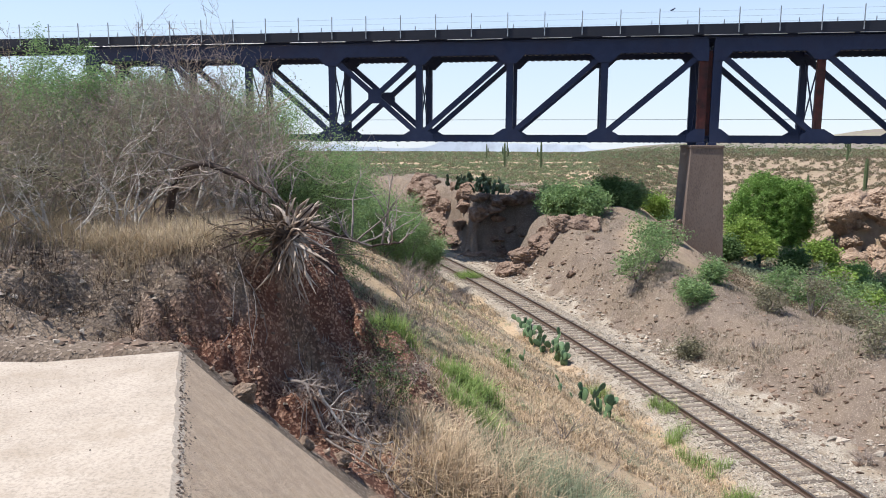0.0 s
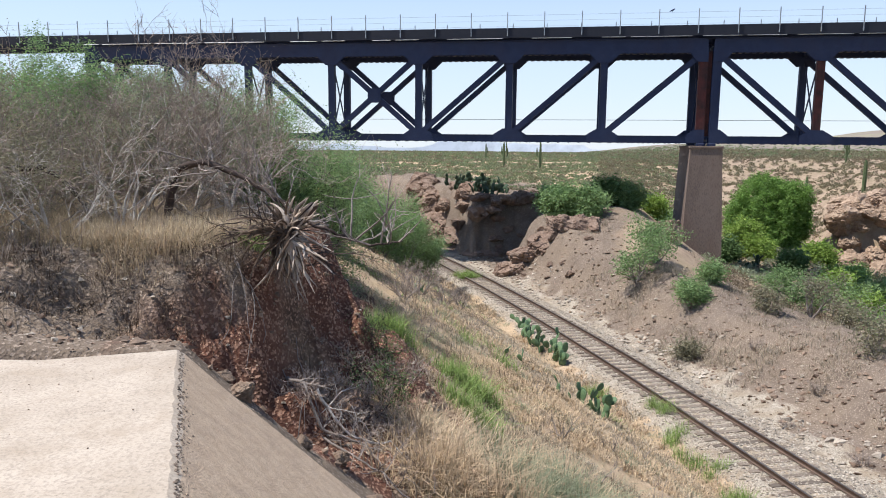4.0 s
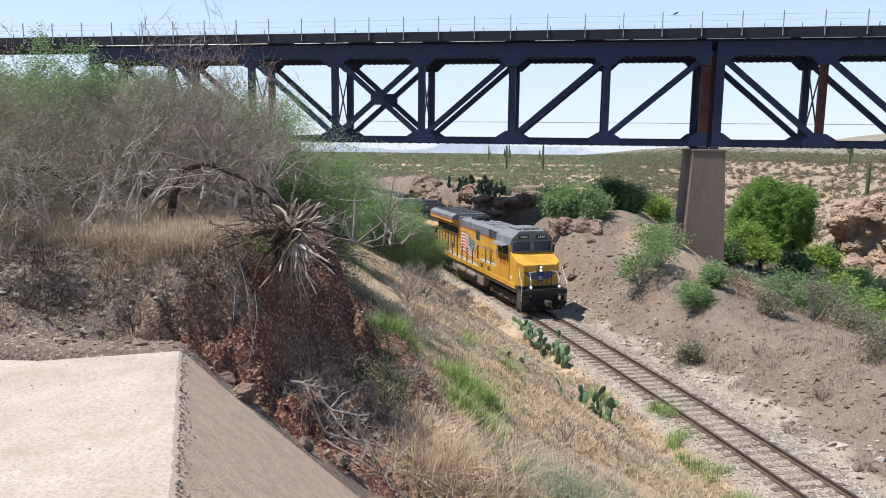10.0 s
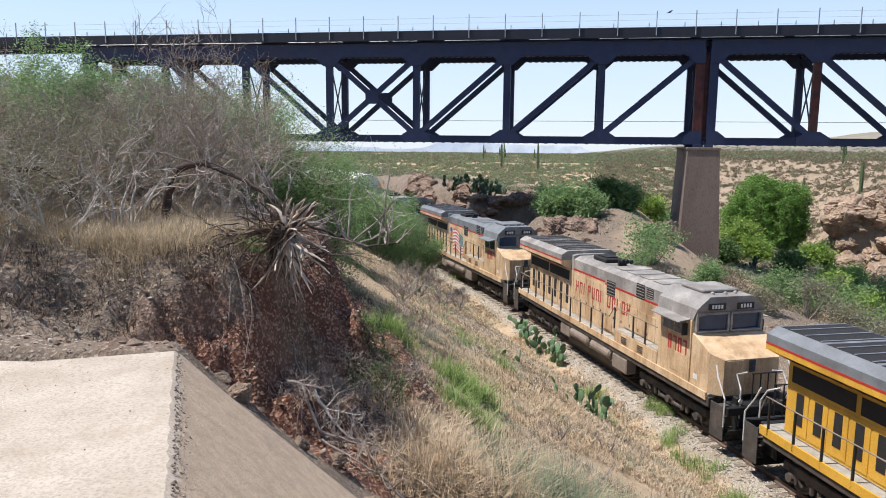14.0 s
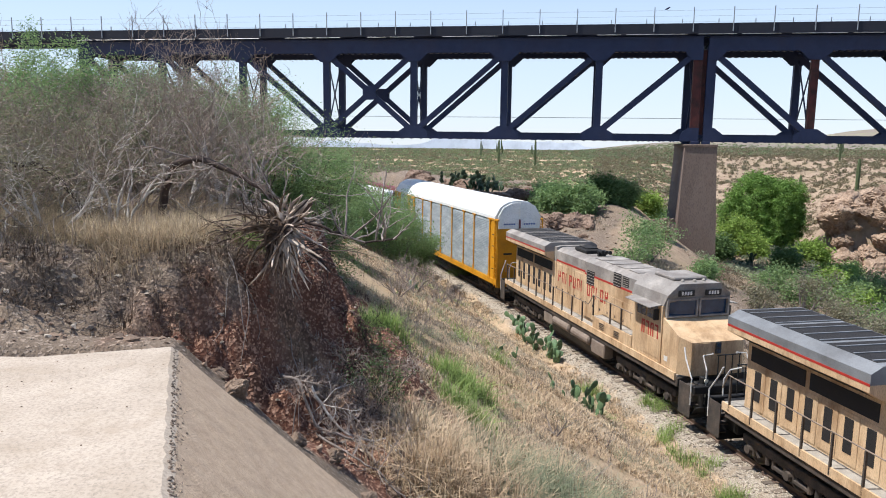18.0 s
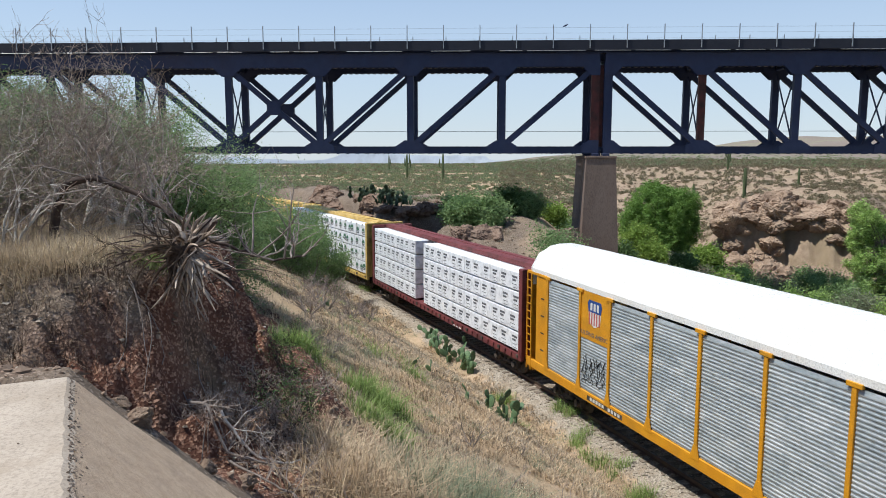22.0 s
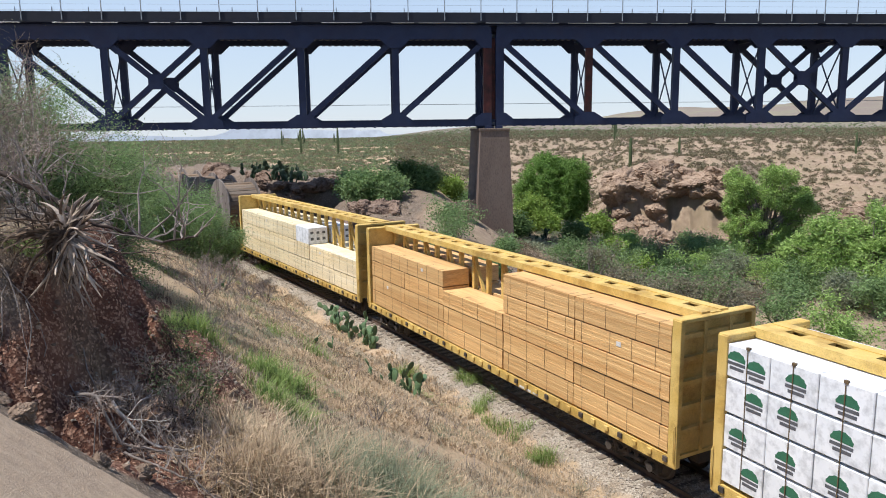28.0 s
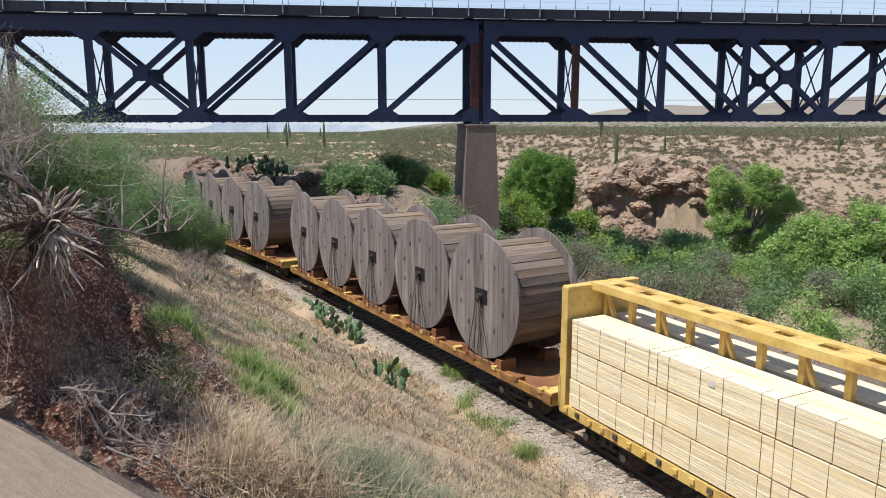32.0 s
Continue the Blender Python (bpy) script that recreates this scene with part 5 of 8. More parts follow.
    # painted decoration
    if decor in ("wings", "flag"):
        on_side = Matrix(((0, 0, -1, 0), (-1, 0, 0, 0), (0, 1, 0, 0), (0, 0, 0, 1)))
        if decor == "wings":
            flag_wave(e, -0.986, 10.45, 2.15, 3.25, 1.5)
            lettering("BUILDING AMERICA", 0.22, e, Matrix.Translation((-1.082, 7.4, 3.08)) @ on_side, M["print_grey"])
        else:
            flag_wave(e, -0.986, 10.3, 2.1, 2.55, 1.55)
            lettering("BUILDING", 0.2, e, Matrix.Translation((-0.984, 13.3, 2.72)) @ on_side, M["print_grey"])
            lettering("AMERICA", 0.2, e, Matrix.Translation((-0.984, 13.3, 2.47)) @ on_side, M["print_grey"])
            b = Build()
            b.prism([(13.05, 3.4), (13.55, 3.4), (13.55, 3.68), (13.3, 3.76), (13.05, 3.68)], 0, -0.992, -0.984)
            part("shield_emblem", b, M["blue_paint"], e)
            for k in range(4):
                b = Build()
                b.box(-0.99, -0.984, 13.08 + 0.12 * k, 13.14 + 0.12 * k, 3.0, 3.395)
                part("emblem_stripe", b, M["flag_red"], e)
        b = Build()
        b.prism([(5.45, 3.0), (5.85, 3.0), (5.85, 3.35), (5.45, 3.35)], 0, -1.09, -1.084)
        part("shield_emblem", b, M["blue_paint"], e)
        for k in range(4):
            b = Build()
            b.box(-1.09, -1.084, 5.46 + 0.1 * k, 5.51 + 0.1 * k, 2.55, 2.99)
            part("emblem_stripe", b, M["flag_red"], e)
    else:
        for k in range(13):
            if k == 7:
                continue
            y = 13.55 - 0.46 * k
            x = 0.983 if y > 10.25 else 1.083
            b = Build()
            w = 0.075
            b.box(-x - 0.006, -x, y - w, y, 2.94, 3.52)
            if k % 4 != 2:
                b.box(-x - 0.006, -x, y - 0.3, y - 0.3 + w, 2.94 if k % 3 else 3.2, 3.52)
            if k % 4 in (1, 3):
                b.box(-x - 0.006, -x, y - 0.3 + w, y - w, 3.44, 3.52)
            if k % 4 in (0, 3):
                b.box(-x - 0.006, -x, y - 0.3 + w, y - w, 2.94 if k % 3 else 3.2, 3.02 if k % 3 else 3.28)
            part("letter_shape", b, M["letter_red"], e)
    for k in range(4):
        y = 2.68 + 0.34 * k
        b = Build()
        b.box(-1.51, -1.504, y, y + 0.08, 2.72, 3.28)
        b.box(-1.51, -1.504, y + 0.08, y + 0.24, 3.19, 3.28)
        if k % 2:
            b.box(-1.51, -1.504, y + 0.16, y + 0.24, 2.72, 3.19)
        part("number_mark", b, M["letter_red"], e, "red painted number strokes")
    b = Build()
    b.box(-1.462, -1.452, 2.0, 2.25, 2.0, 2.2)
    part("placard", b, M["white_paint"], e)
    CARS.append((e, q, 4.15, 17.3))
    return e


locomotive(0.0, "clean yellow and grey diesel locomotive with a flag on its hood", "armour_yellow", "loco_grey", "wings", True)
locomotive(22.2, "faded dusty yellow diesel locomotive with peeling red lettering", "faded_yellow", "loco_grey_worn", "letters", False)
locomotive(44.4, "faded yellow diesel locomotive with a flag on its hood", "faded_yellow", "loco_grey", "flag", False)
locomotive(66.6, "sun-bleached yellow diesel locomotive with large red lettering", "faded_yellow", "loco_grey_worn", "letters", False)


def autorack(q):
    e = thing("autorack", "galvanised and yellow autorack railcar with a white roof", "railcar")
    L, W = 26.0, 1.58
    YL = M["rack_yellow"]
    b = Build()
    b.box(-1.2, 1.2, 0.4, L - 0.4, 0.95, 1.15, 0.03)
    part("underframe", b, M["underframe"], e)
    posts = [1.4, 4.3, 6.4, 9.0, 11.7, 14.3, 16.7, 19.2, 21.3, 24.0]
    for sx in (-1, 1):
        b = Build()
        b.box(*sorted((sx * (W - 0.1), sx * (W + 0.04))), 0.1, L - 0.1, 1.02, 1.4, 0.02)
        part("side_sill", b, YL, e)
        # corrugated panels bay by bay
        for k in range(len(posts) - 1):
            y0, y1 = posts[k] + 0.06, posts[k + 1] - 0.06
            split = sx < 0 and k == 7
            z0, z1 = 1.42, (3.45 if split else 5.2)
            prof, z = [], z0
            while z < z1 - 0.1:
                prof += [(W - 0.014, z), (W - 0.014, z + 0.04), (W, z + 0.06), (W, z + 0.095)]
                z += 0.115
            prof.append((W - 0.03, z1))
            vs = [(sx * x, y, zz) for y in (y0, y1) for x, zz in prof]
            n = len(prof)
            b = Build()
            b.add(vs, [(i, i + 1, i + 1 + n, i + n) for i in range(n - 1)])
            part("side_panel", b, M["rack_panel"], e)
            if split:
                b = Build()
                b.box(-W - 0.012, -W + 0.02, y0, y1, 3.45, 5.3)
                pl = part("placard", b, YL, e, "yellow placard panel")
                b = Build()
                c = (y0 + y1) / 2
                b.prism([(c - 0.42, 5.0), (c + 0.42, 5.0), (c + 0.5, 4.85), (c + 0.44, 4.55), (c - 0.44, 4.55), (c - 0.5, 4.85)], 0, -W - 0.02, -W - 0.014)
                part("emblem_top", b, M["blue_paint"], pl, "blue shield top")
                for i in range(3):
                    b = Build()
                    b.box(-W - 0.024, -W - 0.021, c - 0.3 + 0.23 * i, c - 0.16 + 0.23 * i, 4.62, 4.9)
                    part("emblem_mark", b, M["white_paint"], pl)
                b = Build()
                b.prism([(c - 0.43, 4.54), (c + 0.43, 4.54), (c + 0.4, 4.15), (c, 3.98), (c - 0.4, 4.15)], 0, -W - 0.018, -W - 0.014)
                part("emblem_field", b, M["white_paint"], pl)
                for i in range(5):
                    b = Build()
                    yy = c - 0.38 + 0.175 * i
                    b.box(-W - 0.023, -W - 0.019, yy, yy + 0.08, 4.08, 4.54)
                    part("emblem_stripe", b, M["flag_red"], pl)
                lettering("BUILDING AMERICA", 0.24, pl, Matrix.Translation((-W - 0.016, c, 3.6)) @ Matrix(((0, 0, -1, 0), (-1, 0, 0, 0), (0, 1, 0, 0), (0, 0, 0, 1))), M["print_grey"])
                rng = random.Random(8)
                b = Build()
                for i in range(11):
                    yy = y1 - 0.25 - 0.15 * i
                    zz = 2.35 + rng.uniform(-0.15, 0.1)
                    pts = [(-W - 0.012, yy + rng.uniform(-0.12, 0.12), zz + j * 0.14 + rng.uniform(-0.07, 0.07)) for j in range(-1, 4)]
                    b.tube(pts, 0.016, 4)
                    pts = [(-W - 0.012, yy + rng.uniform(-0.2, 0.2), zz - 0.55 + j * 0.1 + rng.uniform(-0.05, 0.05)) for j in range(4)]
                    b.tube(pts, 0.013, 4)
                part("graffiti", b, M["black_paint"], e, "black sprayed scribble")
        for y in posts:
            b = Build()
            b.box(*sorted((sx * (W - 0.03), sx * (W + 0.055))), y - 0.07, y + 0.07, 1.3, 5.3, 0.01)
            b.box(*sorted((sx * (W - 0.03), sx * (W + 0.07))), y - 0.22, y + 0.22, 5.2, 5.32, 0.01)
            b.prism([(y - 0.22, 1.3), (y + 0.22, 1.3), (y + 0.08, 1.75), (y - 0.08, 1.75)], 0, *sorted((sx * (W + 0.03), sx * (W + 0.06))))
            part("post", b, YL, e)
        for y0, y1, yl in ((0.45, 1.3, 0.12), (24.1, 25.1, 25.5)):
            b = Build()
            b.box(*sorted((sx * (W - 0.06), sx * (W - 0.01))), y0, y1, 1.4, 5.2)
            part("door_panel", b, YL, e)
            for i in range(4):
                b = Build()
                b.box(*sorted((sx * (W - 0.01), sx * (W + 0.002))), y0 + 0.25, y0 + 0.55, 2.0 + 0.75 * i, 2.06 + 0.75 * i)
                part("stencil_bar", b, M["underframe"], e)
            b = Build()
            for yy in (yl, yl + 0.4):
                b.box(*sorted((sx * (W - 0.02), sx * (W + 0.05))), yy - 0.03, yy + 0.03, 0.9, 5.25)
            part("ladder", b, YL, e)
            for i in range(12):
                b = Build()
                b.box(*sorted((sx * (W + 0.01), sx * (W + 0.04))), yl, yl + 0.4, 1.05 + 0.35 * i, 1.09 + 0.35 * i)
                part("ladder_rung", b, YL, e)
            b = Build()
            b.box(*sorted((sx * (W - 0.1), sx * (W + 0.03))), min(y0, yl) - 0.05, max(y1, yl + 0.4) + 0.05, 5.22, 5.34, 0.01)
            part("door_header", b, YL, e)
        b = Build()
        b.box(*sorted((sx * (W + 0.04), sx * (W + 0.046))), 18.2, 20.6, 1.12, 1.3)
        part("reporting_plate", b, M["underframe"], e)
        for i in range(10):
            if i == 4:
                continue
            b = Build()
            b.box(*sorted((sx * (W + 0.046), sx * (W + 0.05))), 18.35 + 0.21 * i, 18.49 + 0.21 * i, 1.15, 1.27)
            part("marking_bar", b, M["white_paint"], e)
    # roof in ribbed segments
    prof = [(-W - 0.02, 5.3), (-W - 0.02, 5.5), (-1.25, 6.1), (-0.75, 6.4), (-0.3, 6.48), (0.3, 6.48), (0.75, 6.4), (1.25, 6.1), (W + 0.02, 5.5), (W + 0.02, 5.3)]
    k = len(prof)
    ys, lift = [], []
    y = 0.5
    while y < L - 0.6:
        ys += [y, y + 0.1, y + 0.13, y + 0.22]
        lift += [0.0, 0.0, 0.025, 0.025]
        y += 0.25
    vs = [(x, yy, z + (h if 1 < j < k - 2 else 0)) for yy, h in zip(ys, lift) for j, (x, z) in enumerate(prof)]
    n = len(ys)
    b = Build()
    b.add(vs, [(i * k + j, i * k + j + 1, (i + 1) * k + j + 1, (i + 1) * k + j) for i in range(n - 1) for j in range(k - 1)] + [tuple(range(k)), tuple(range((n - 1) * k, n * k))])
    part("roof", b, M["rack_roof"], e, "ribbed white roof")
    for y, w in ((0.3, -1), (L - 0.3, 1)):
        b = Build()
        b.prism([(-1.5, 1.2), (1.5, 1.2), (1.5, 4.7), (-1.5, 4.7)], 1, *sorted((y, y + w * 0.1)))
        part("end_door", b, YL, e)
        for sx in (-1, 1):
            b = Build()
            b.prism([(sx * 0.03, 4.71), (sx * 1.45, 4.71), (sx * 1.5, 5.48), (sx * 1.15, 6.07), (sx * 0.6, 6.34), (sx * 0.03, 6.42)], 1, *sorted((y, y + w * 0.08)))
            c = part("end_cap", b, M["rack_roof"], e)
            b = Build()
            for i in range(5):
                b.box(*sorted((sx * (0.3 + 0.17 * i), sx * (0.42 + 0.17 * i))), *sorted((y + w * 0.08, y + w * 0.086)), 4.95, 5.05)
            part("marking_bar", b, M["blue_paint"], c)
        b = Build()
        b.box(-0.06, 0.06, *sorted((y + w * 0.1, y + w * 0.15)), 1.3, 5.3)
        part("door_bar", b, M["oxide_red"], e)
        b = Build()
        b.box(-1.1, -0.5, *sorted((y + w * 0.1, y + w * 0.11)), 3.0, 3.12)
        part("stencil_bar", b, M["black_paint"], e)
        b = Build()
        b.box(-1.5, 1.5, *sorted((y - w * 0.2, y + w * 0.22)), 0.85, 1.2, 0.03)
        part("end_sill", b, YL, e)
        coupler(e, y + w * 0.1, w)
    running_gear(e, 3.1, (-0.5, 0.5), 0.46)
    running_gear(e, L - 3.1, (-0.5, 0.5), 0.46)
    CARS.append((e, q, 3.1, L - 3.1))


autorack(88.5)


def centerbeam(q, L, paint, label):
    e = thing("centerbeam_flatcar", label, "railcar", group="centre-beam flatcars")
    P = M[paint]
    W = 1.48
    b = Build()
    b.box(-0.35, 0.35, 0.3, L - 0.3, 0.75, 1.18, 0.02)
    part("center_sill", b, M["underframe"], e)
    b = Build()
    b.box(-W + 0.06, W - 0.06, 0.25, L - 0.25, 1.12, 1.22)
    part("deck", b, P, e)
    for sx in (-1, 1):
        b = Build()
        b.box(*sorted((sx * (W - 0.06), sx * W)), 0.15, L - 0.15, 0.92, 1.24)
        part("side_sill", b, P, e)
        n = int(L / 0.62)
        for k in range(n):
            b = Build()
            y = 0.5 + k * (L - 1.0) / (n - 1)
            b.box(*sorted((sx * W, sx * (W + 0.06))), y - 0.09, y + 0.09, 1.04, 1.2, 0.01)
            part("winch_pocket", b, P if k % 3 else M["underframe"], e)
        for k in range(3):
            b = Build()
            b.box(*sorted((sx * W, sx * (W + 0.008))), L * 0.3 + 0.42 * k, L * 0.3 + 0.3 + 0.42 * k, 0.95, 1.03)
            part("marking_bar", b, M["white_paint"], e)
    # bulkheads
    for y, w in ((0.12, 1), (L - 0.12, -1)):
        b = Build()
        b.box(-W, W, *sorted((y + w * 0.22, y + w * 0.28)), 1.22, 5.12)
        bk = part("bulkhead", b, P, e, "tall ribbed end bulkhead")
        for sx in (-1, 1):
            b = Build()
            b.box(*sorted((sx * (W - 0.16), sx * (W + 0.02))), *sorted((y, y + w * 0.32)), 0.95, 5.2, 0.015)
            part("corner_post", b, P, bk)
            b = Build()
            for yy in (y - w * 0.02,):
                b.tube([(sx * (W + 0.05), y + w * 0.05, 1.1), (sx * (W + 0.08), y + w * 0.05, 1.4), (sx * (W + 0.08), y + w * 0.05, 2.1), (sx * (W + 0.02), y + w * 0.05, 2.2)], 0.02, 5)
            part("grab_iron", b, P, bk)
        for z in (1.9, 2.6, 3.3, 4.0, 4.65):
            b = Build()
            b.box(-W + 0.16, W - 0.16, *sorted((y + w * 0.05, y + w * 0.22)), z, z + 0.14)
            part("rib", b, P, bk)
        for x in (-0.5, 0.5):
            b = Build()
            b.box(x - 0.06, x + 0.06, *sorted((y + w * 0.02, y + w * 0.05)), 1.3, 5.1)
            part("rib", b, P, bk)
        b = Build()
        b.box(-W, W, *sorted((y, y + w * 0.34)), 5.12, 5.24, 0.02)
        part("bulkhead_cap", b, P, bk)
        coupler(e, y, -w)
    # centre truss with ladder-like top
    for x in (-0.4, 0.4):
        b = Build()
        b.box(*sorted((x * 0.5, x * 1.35)), 0.3, L - 0.3, 5.24, 5.3)
        b.box(*sorted((x * 1.2, x * 1.35)), 0.3, L - 0.3, 5.06, 5.24)
        part("top_chord", b, P, e)
    n = int(L / 1.22)
    for k in range(n + 1):
        y = 0.6 + k * (L - 1.2) / n
        b = Build()
        g = 0.36 if paint == "beam_yellow" else 0.56
        b.box(-0.2, 0.2, y - g, y + g, 5.2, 5.275)
        b.box(-0.2, 0.2, y + 0.32, y + 0.37, 5.1, 5.2)
        part("top_rung", b, P, e)
        b = Build()
        b.box(-0.1, 0.1, y - 0.09, y + 0.09, 1.22, 5.16, 0.01)
        part("post", b, P, e)
        if k < n and k % 2 == 0:
            y2 = y + (L - 1.2) / n
            for k2 in range(2):
                b = Build()
                za, zb = (2.6, 4.9) if k2 else (1.4, 2.6)
                b.beam((0, y, za), (0, y2, zb), 0.14, 0.1)
                part("brace", b, P, e)
    running_gear(e, 2.2, (-0.5, 0.5), 0.46)
    running_gear(e, L - 2.2, (-0.5, 0.5), 0.46)
    CARS.append((e, q, 2.2, L - 2.2))
    return q, L


def load(q, L, label, stacks, wood, kind, name="lumber_load"):
    """Bundles stacked on both sides of the centre beam. stacks: y from, y to, number of columns, tops of the tiers."""
    for sx in (-1, 1):
        e = thing(name, label, "lumber", group="lumber loads on the train")
        rng = random.Random(int(q * 10) + sx)
        for y0, y1, cols, tiers, mat in stacks:
            w = (y1 - y0) / cols
            for i in range(cols):
                zb = 1.26
                for j, zt in enumerate(tiers):
                    b = Build()
                    j1 = rng.uniform(0, 0.03)
                    xo = 1.46 - rng.uniform(0, 0.03)
                    xa, xb = sorted((sx * 0.13, sx * xo))
                    ya, yb = y0 + i * w + 0.006, y0 + (i + 1) * w - 0.006 - j1 * 0.4
                    if kind == "plain":
                        m = max(4, round((zt - zb - 0.045) / 0.085))
                        poly, st = [(sx * 0.13, zb + 0.045)], (zt - zb - 0.045) / m
                        for k in range(m):
                            o = sx * (xo - rng.uniform(0, 0.012))
                            z = zb + 0.045 + k * st
                            poly += [(o - sx * 0.006, z + 0.002), (o, z + 0.006), (o, z + st - 0.006), (o - sx * 0.006, z + st - 0.002)]
                        poly.append((sx * 0.13, zt))
                        b.prism(poly, 1, ya, yb - rng.uniform(0, 0.03))
                    else:
                        b.box(xa, xb, ya, yb, zb + 0.08, zt, 0.02)
                    bd = part("lumber_pack", b, M[mat or wood], e)
                    if sx < 0:
                        f = -xo
                        c = (ya + yb) / 2
                        if kind == "plain" or mat in ("lumber_tan", "lumber_pale"):
                            for yy in [ya + (0.1 + 0.266 * g + rng.uniform(-0.04, 0.04)) * (yb - ya) for g in range(4)]:
                                b = Build()
                                b.box(f - 0.005, f, yy - 0.006, yy + 0.006, zb + 0.02, zt)
                                b.box(f, f + 0.4, yy - 0.006, yy + 0.006, zt, zt + 0.005)
                                part("strap", b, M["strap_dark"], bd)
                            if rng.random() < 0.25:
                                b = Build()
                                b.box(f - 0.009, f - 0.006, c - 0.1, c + 0.1, zt - 0.35, zt - 0.2)
                                part("tag", b, M["white_paint"], bd)
                        elif kind == "grey_print" or mat == "wrap_white":
                            for o in (-0.34, 0.0, 0.34):
                                p = c + (o + rng.uniform(-0.05, 0.05)) * (yb - ya)
                                h = zt - zb
                                b = Build()
                                for r_, (wd, hh, cc) in enumerate(((0.5, 0.1, 0.0), (0.36, 0.1, -0.05), (0.44, 0.03, -0.02), (0.36, 0.025, 0.03))):
                                    z = zb + h * (0.68 - 0.17 * r_)
                                    b.box(f - 0.005, f, p - wd / 2 - cc, p + wd / 2 - cc, z, z + hh)
                                part("print_mark", b, M["print_grey"], bd)
                        elif kind == "green_print":
                            for o in ((-0.2, 0.27) if (i + j) % 5 == 0 else (rng.uniform(-0.2, 0.2),)):
                                p, z = c + o * (yb - ya), (zb + zt) / 2 + rng.uniform(-0.05, 0.12)
                                r = 0.27
                                b = Build()
                                pts = [(p - r, z - 0.02)] + [(p - (r + 0.02 * (a % 2)) * math.cos(math.pi * a / 12), z + 0.85 * (r + 0.02 * (a % 2)) * math.sin(math.pi * a / 12)) for a in range(13)]
                                b.prism(pts, 0, f - 0.005, f)
                                part("green_mark", b, M["print_green"], bd)
                                b = Build()
                                b.box(f - 0.005, f, p - 0.28, p + 0.28, z - 0.13, z - 0.05)
                                b.box(f - 0.005, f, p - 0.24, p + 0.2, z - 0.25, z - 0.17)
                                part("print_mark", b, M["print_grey"], bd)
                    zb = zt
                if kind == "green_print" and sx < 0:
                    b = Build()
                    yy = y0 + (i + 0.5) * w
                    b.box(-1.468, -1.462, yy - 0.012, yy + 0.012, 1.3, tiers[-1] + 0.01)
                    b.box(-1.47, -1.4, yy - 0.05, yy + 0.05, tiers[-1] - 0.02, tiers[-1] + 0.05)
                    part("strap", b, M["strap_dark"], e)
        CARS.append((e, q, 2.2, L - 2.2))


T4 = (2.2, 3.15, 4.1, 5.02)
a = centerbeam(115.05, 22.7, "oxide_red", "dark red centre-beam flatcar carrying white wrapped lumber")
load(*a, "white plastic-wrapped lumber bundles with dark print", [(0.45, 12.5, 4, T4, None), (13.9, 22.2, 3, T4, None)], "wrap_white", "grey_print")
a = centerbeam(138.9, 21.6, "beam_yellow", "yellow centre-beam flatcar carrying green-printed wrapped lumber")
load(*a, "white plastic-wrapped lumber bundles with green half-round print", [(0.5, 10.75, 8, T4, None), (10.82, 21.2, 8, T4, None)], "wrap_white", "green_print")
a = centerbeam(161.6, 22.0, "beam_yellow", "yellow centre-beam flatcar carrying tan sawn lumber")
load(*a, "strapped bundles of tan sawn lumber in stepped stacks",
     [(0.5, 8.9, 2, (2.0, 2.75, 3.5, 4.2, 5.0), None), (8.95, 13.6, 1, (2.0, 2.75, 3.45), None), (13.62, 21.4, 2, (2.0, 2.75, 3.55, 4.3), None)], "lumber_tan", "plain")
a = centerbeam(184.6, 21.8, "beam_yellow", "yellow centre-beam flatcar carrying pale sawn lumber")
load(*a, "strapped bundles of pale sawn lumber in stepped stacks",
     [(0.5, 7.35, 2, (2.2, 3.2), None), (7.38, 9.6, 1, (2.2, 3.2), None), (9.62, 21.2, 3, (2.2, 3.2, 4.2), None)], "lumber_pale", "plain")


def top_bundle(q, L):
    """The one white-wrapped bundle on the pale stack."""
    for sx in (-1, 1):
        e = thing("wrapped_bundle", "white wrapped lumber bundle with red print on pale lumber", "lumber")
        b = Build()
        b.box(*sorted((sx * 0.14, sx * 1.44)), 7.4, 9.58, 3.205, 4.25, 0.03)
        part("wrapped_pack", b, M["wrap_white"], e)
        b = Build()
        for k in range(3):
            b.box(*sorted((sx * (0.3 + 0.4 * k), sx * (0.5 + 0.4 * k))), 7.393, 7.399, 3.45, 3.62)
            b.box(*sorted((sx * (0.3 + 0.4 * k), sx * (0.5 + 0.4 * k))), 7.393, 7.399, 3.85, 4.0)
        part("print_mark", b, M["print_grey"], e)
        CARS.append((e, q, 2.2, L - 2.2))


top_bundle(*a)


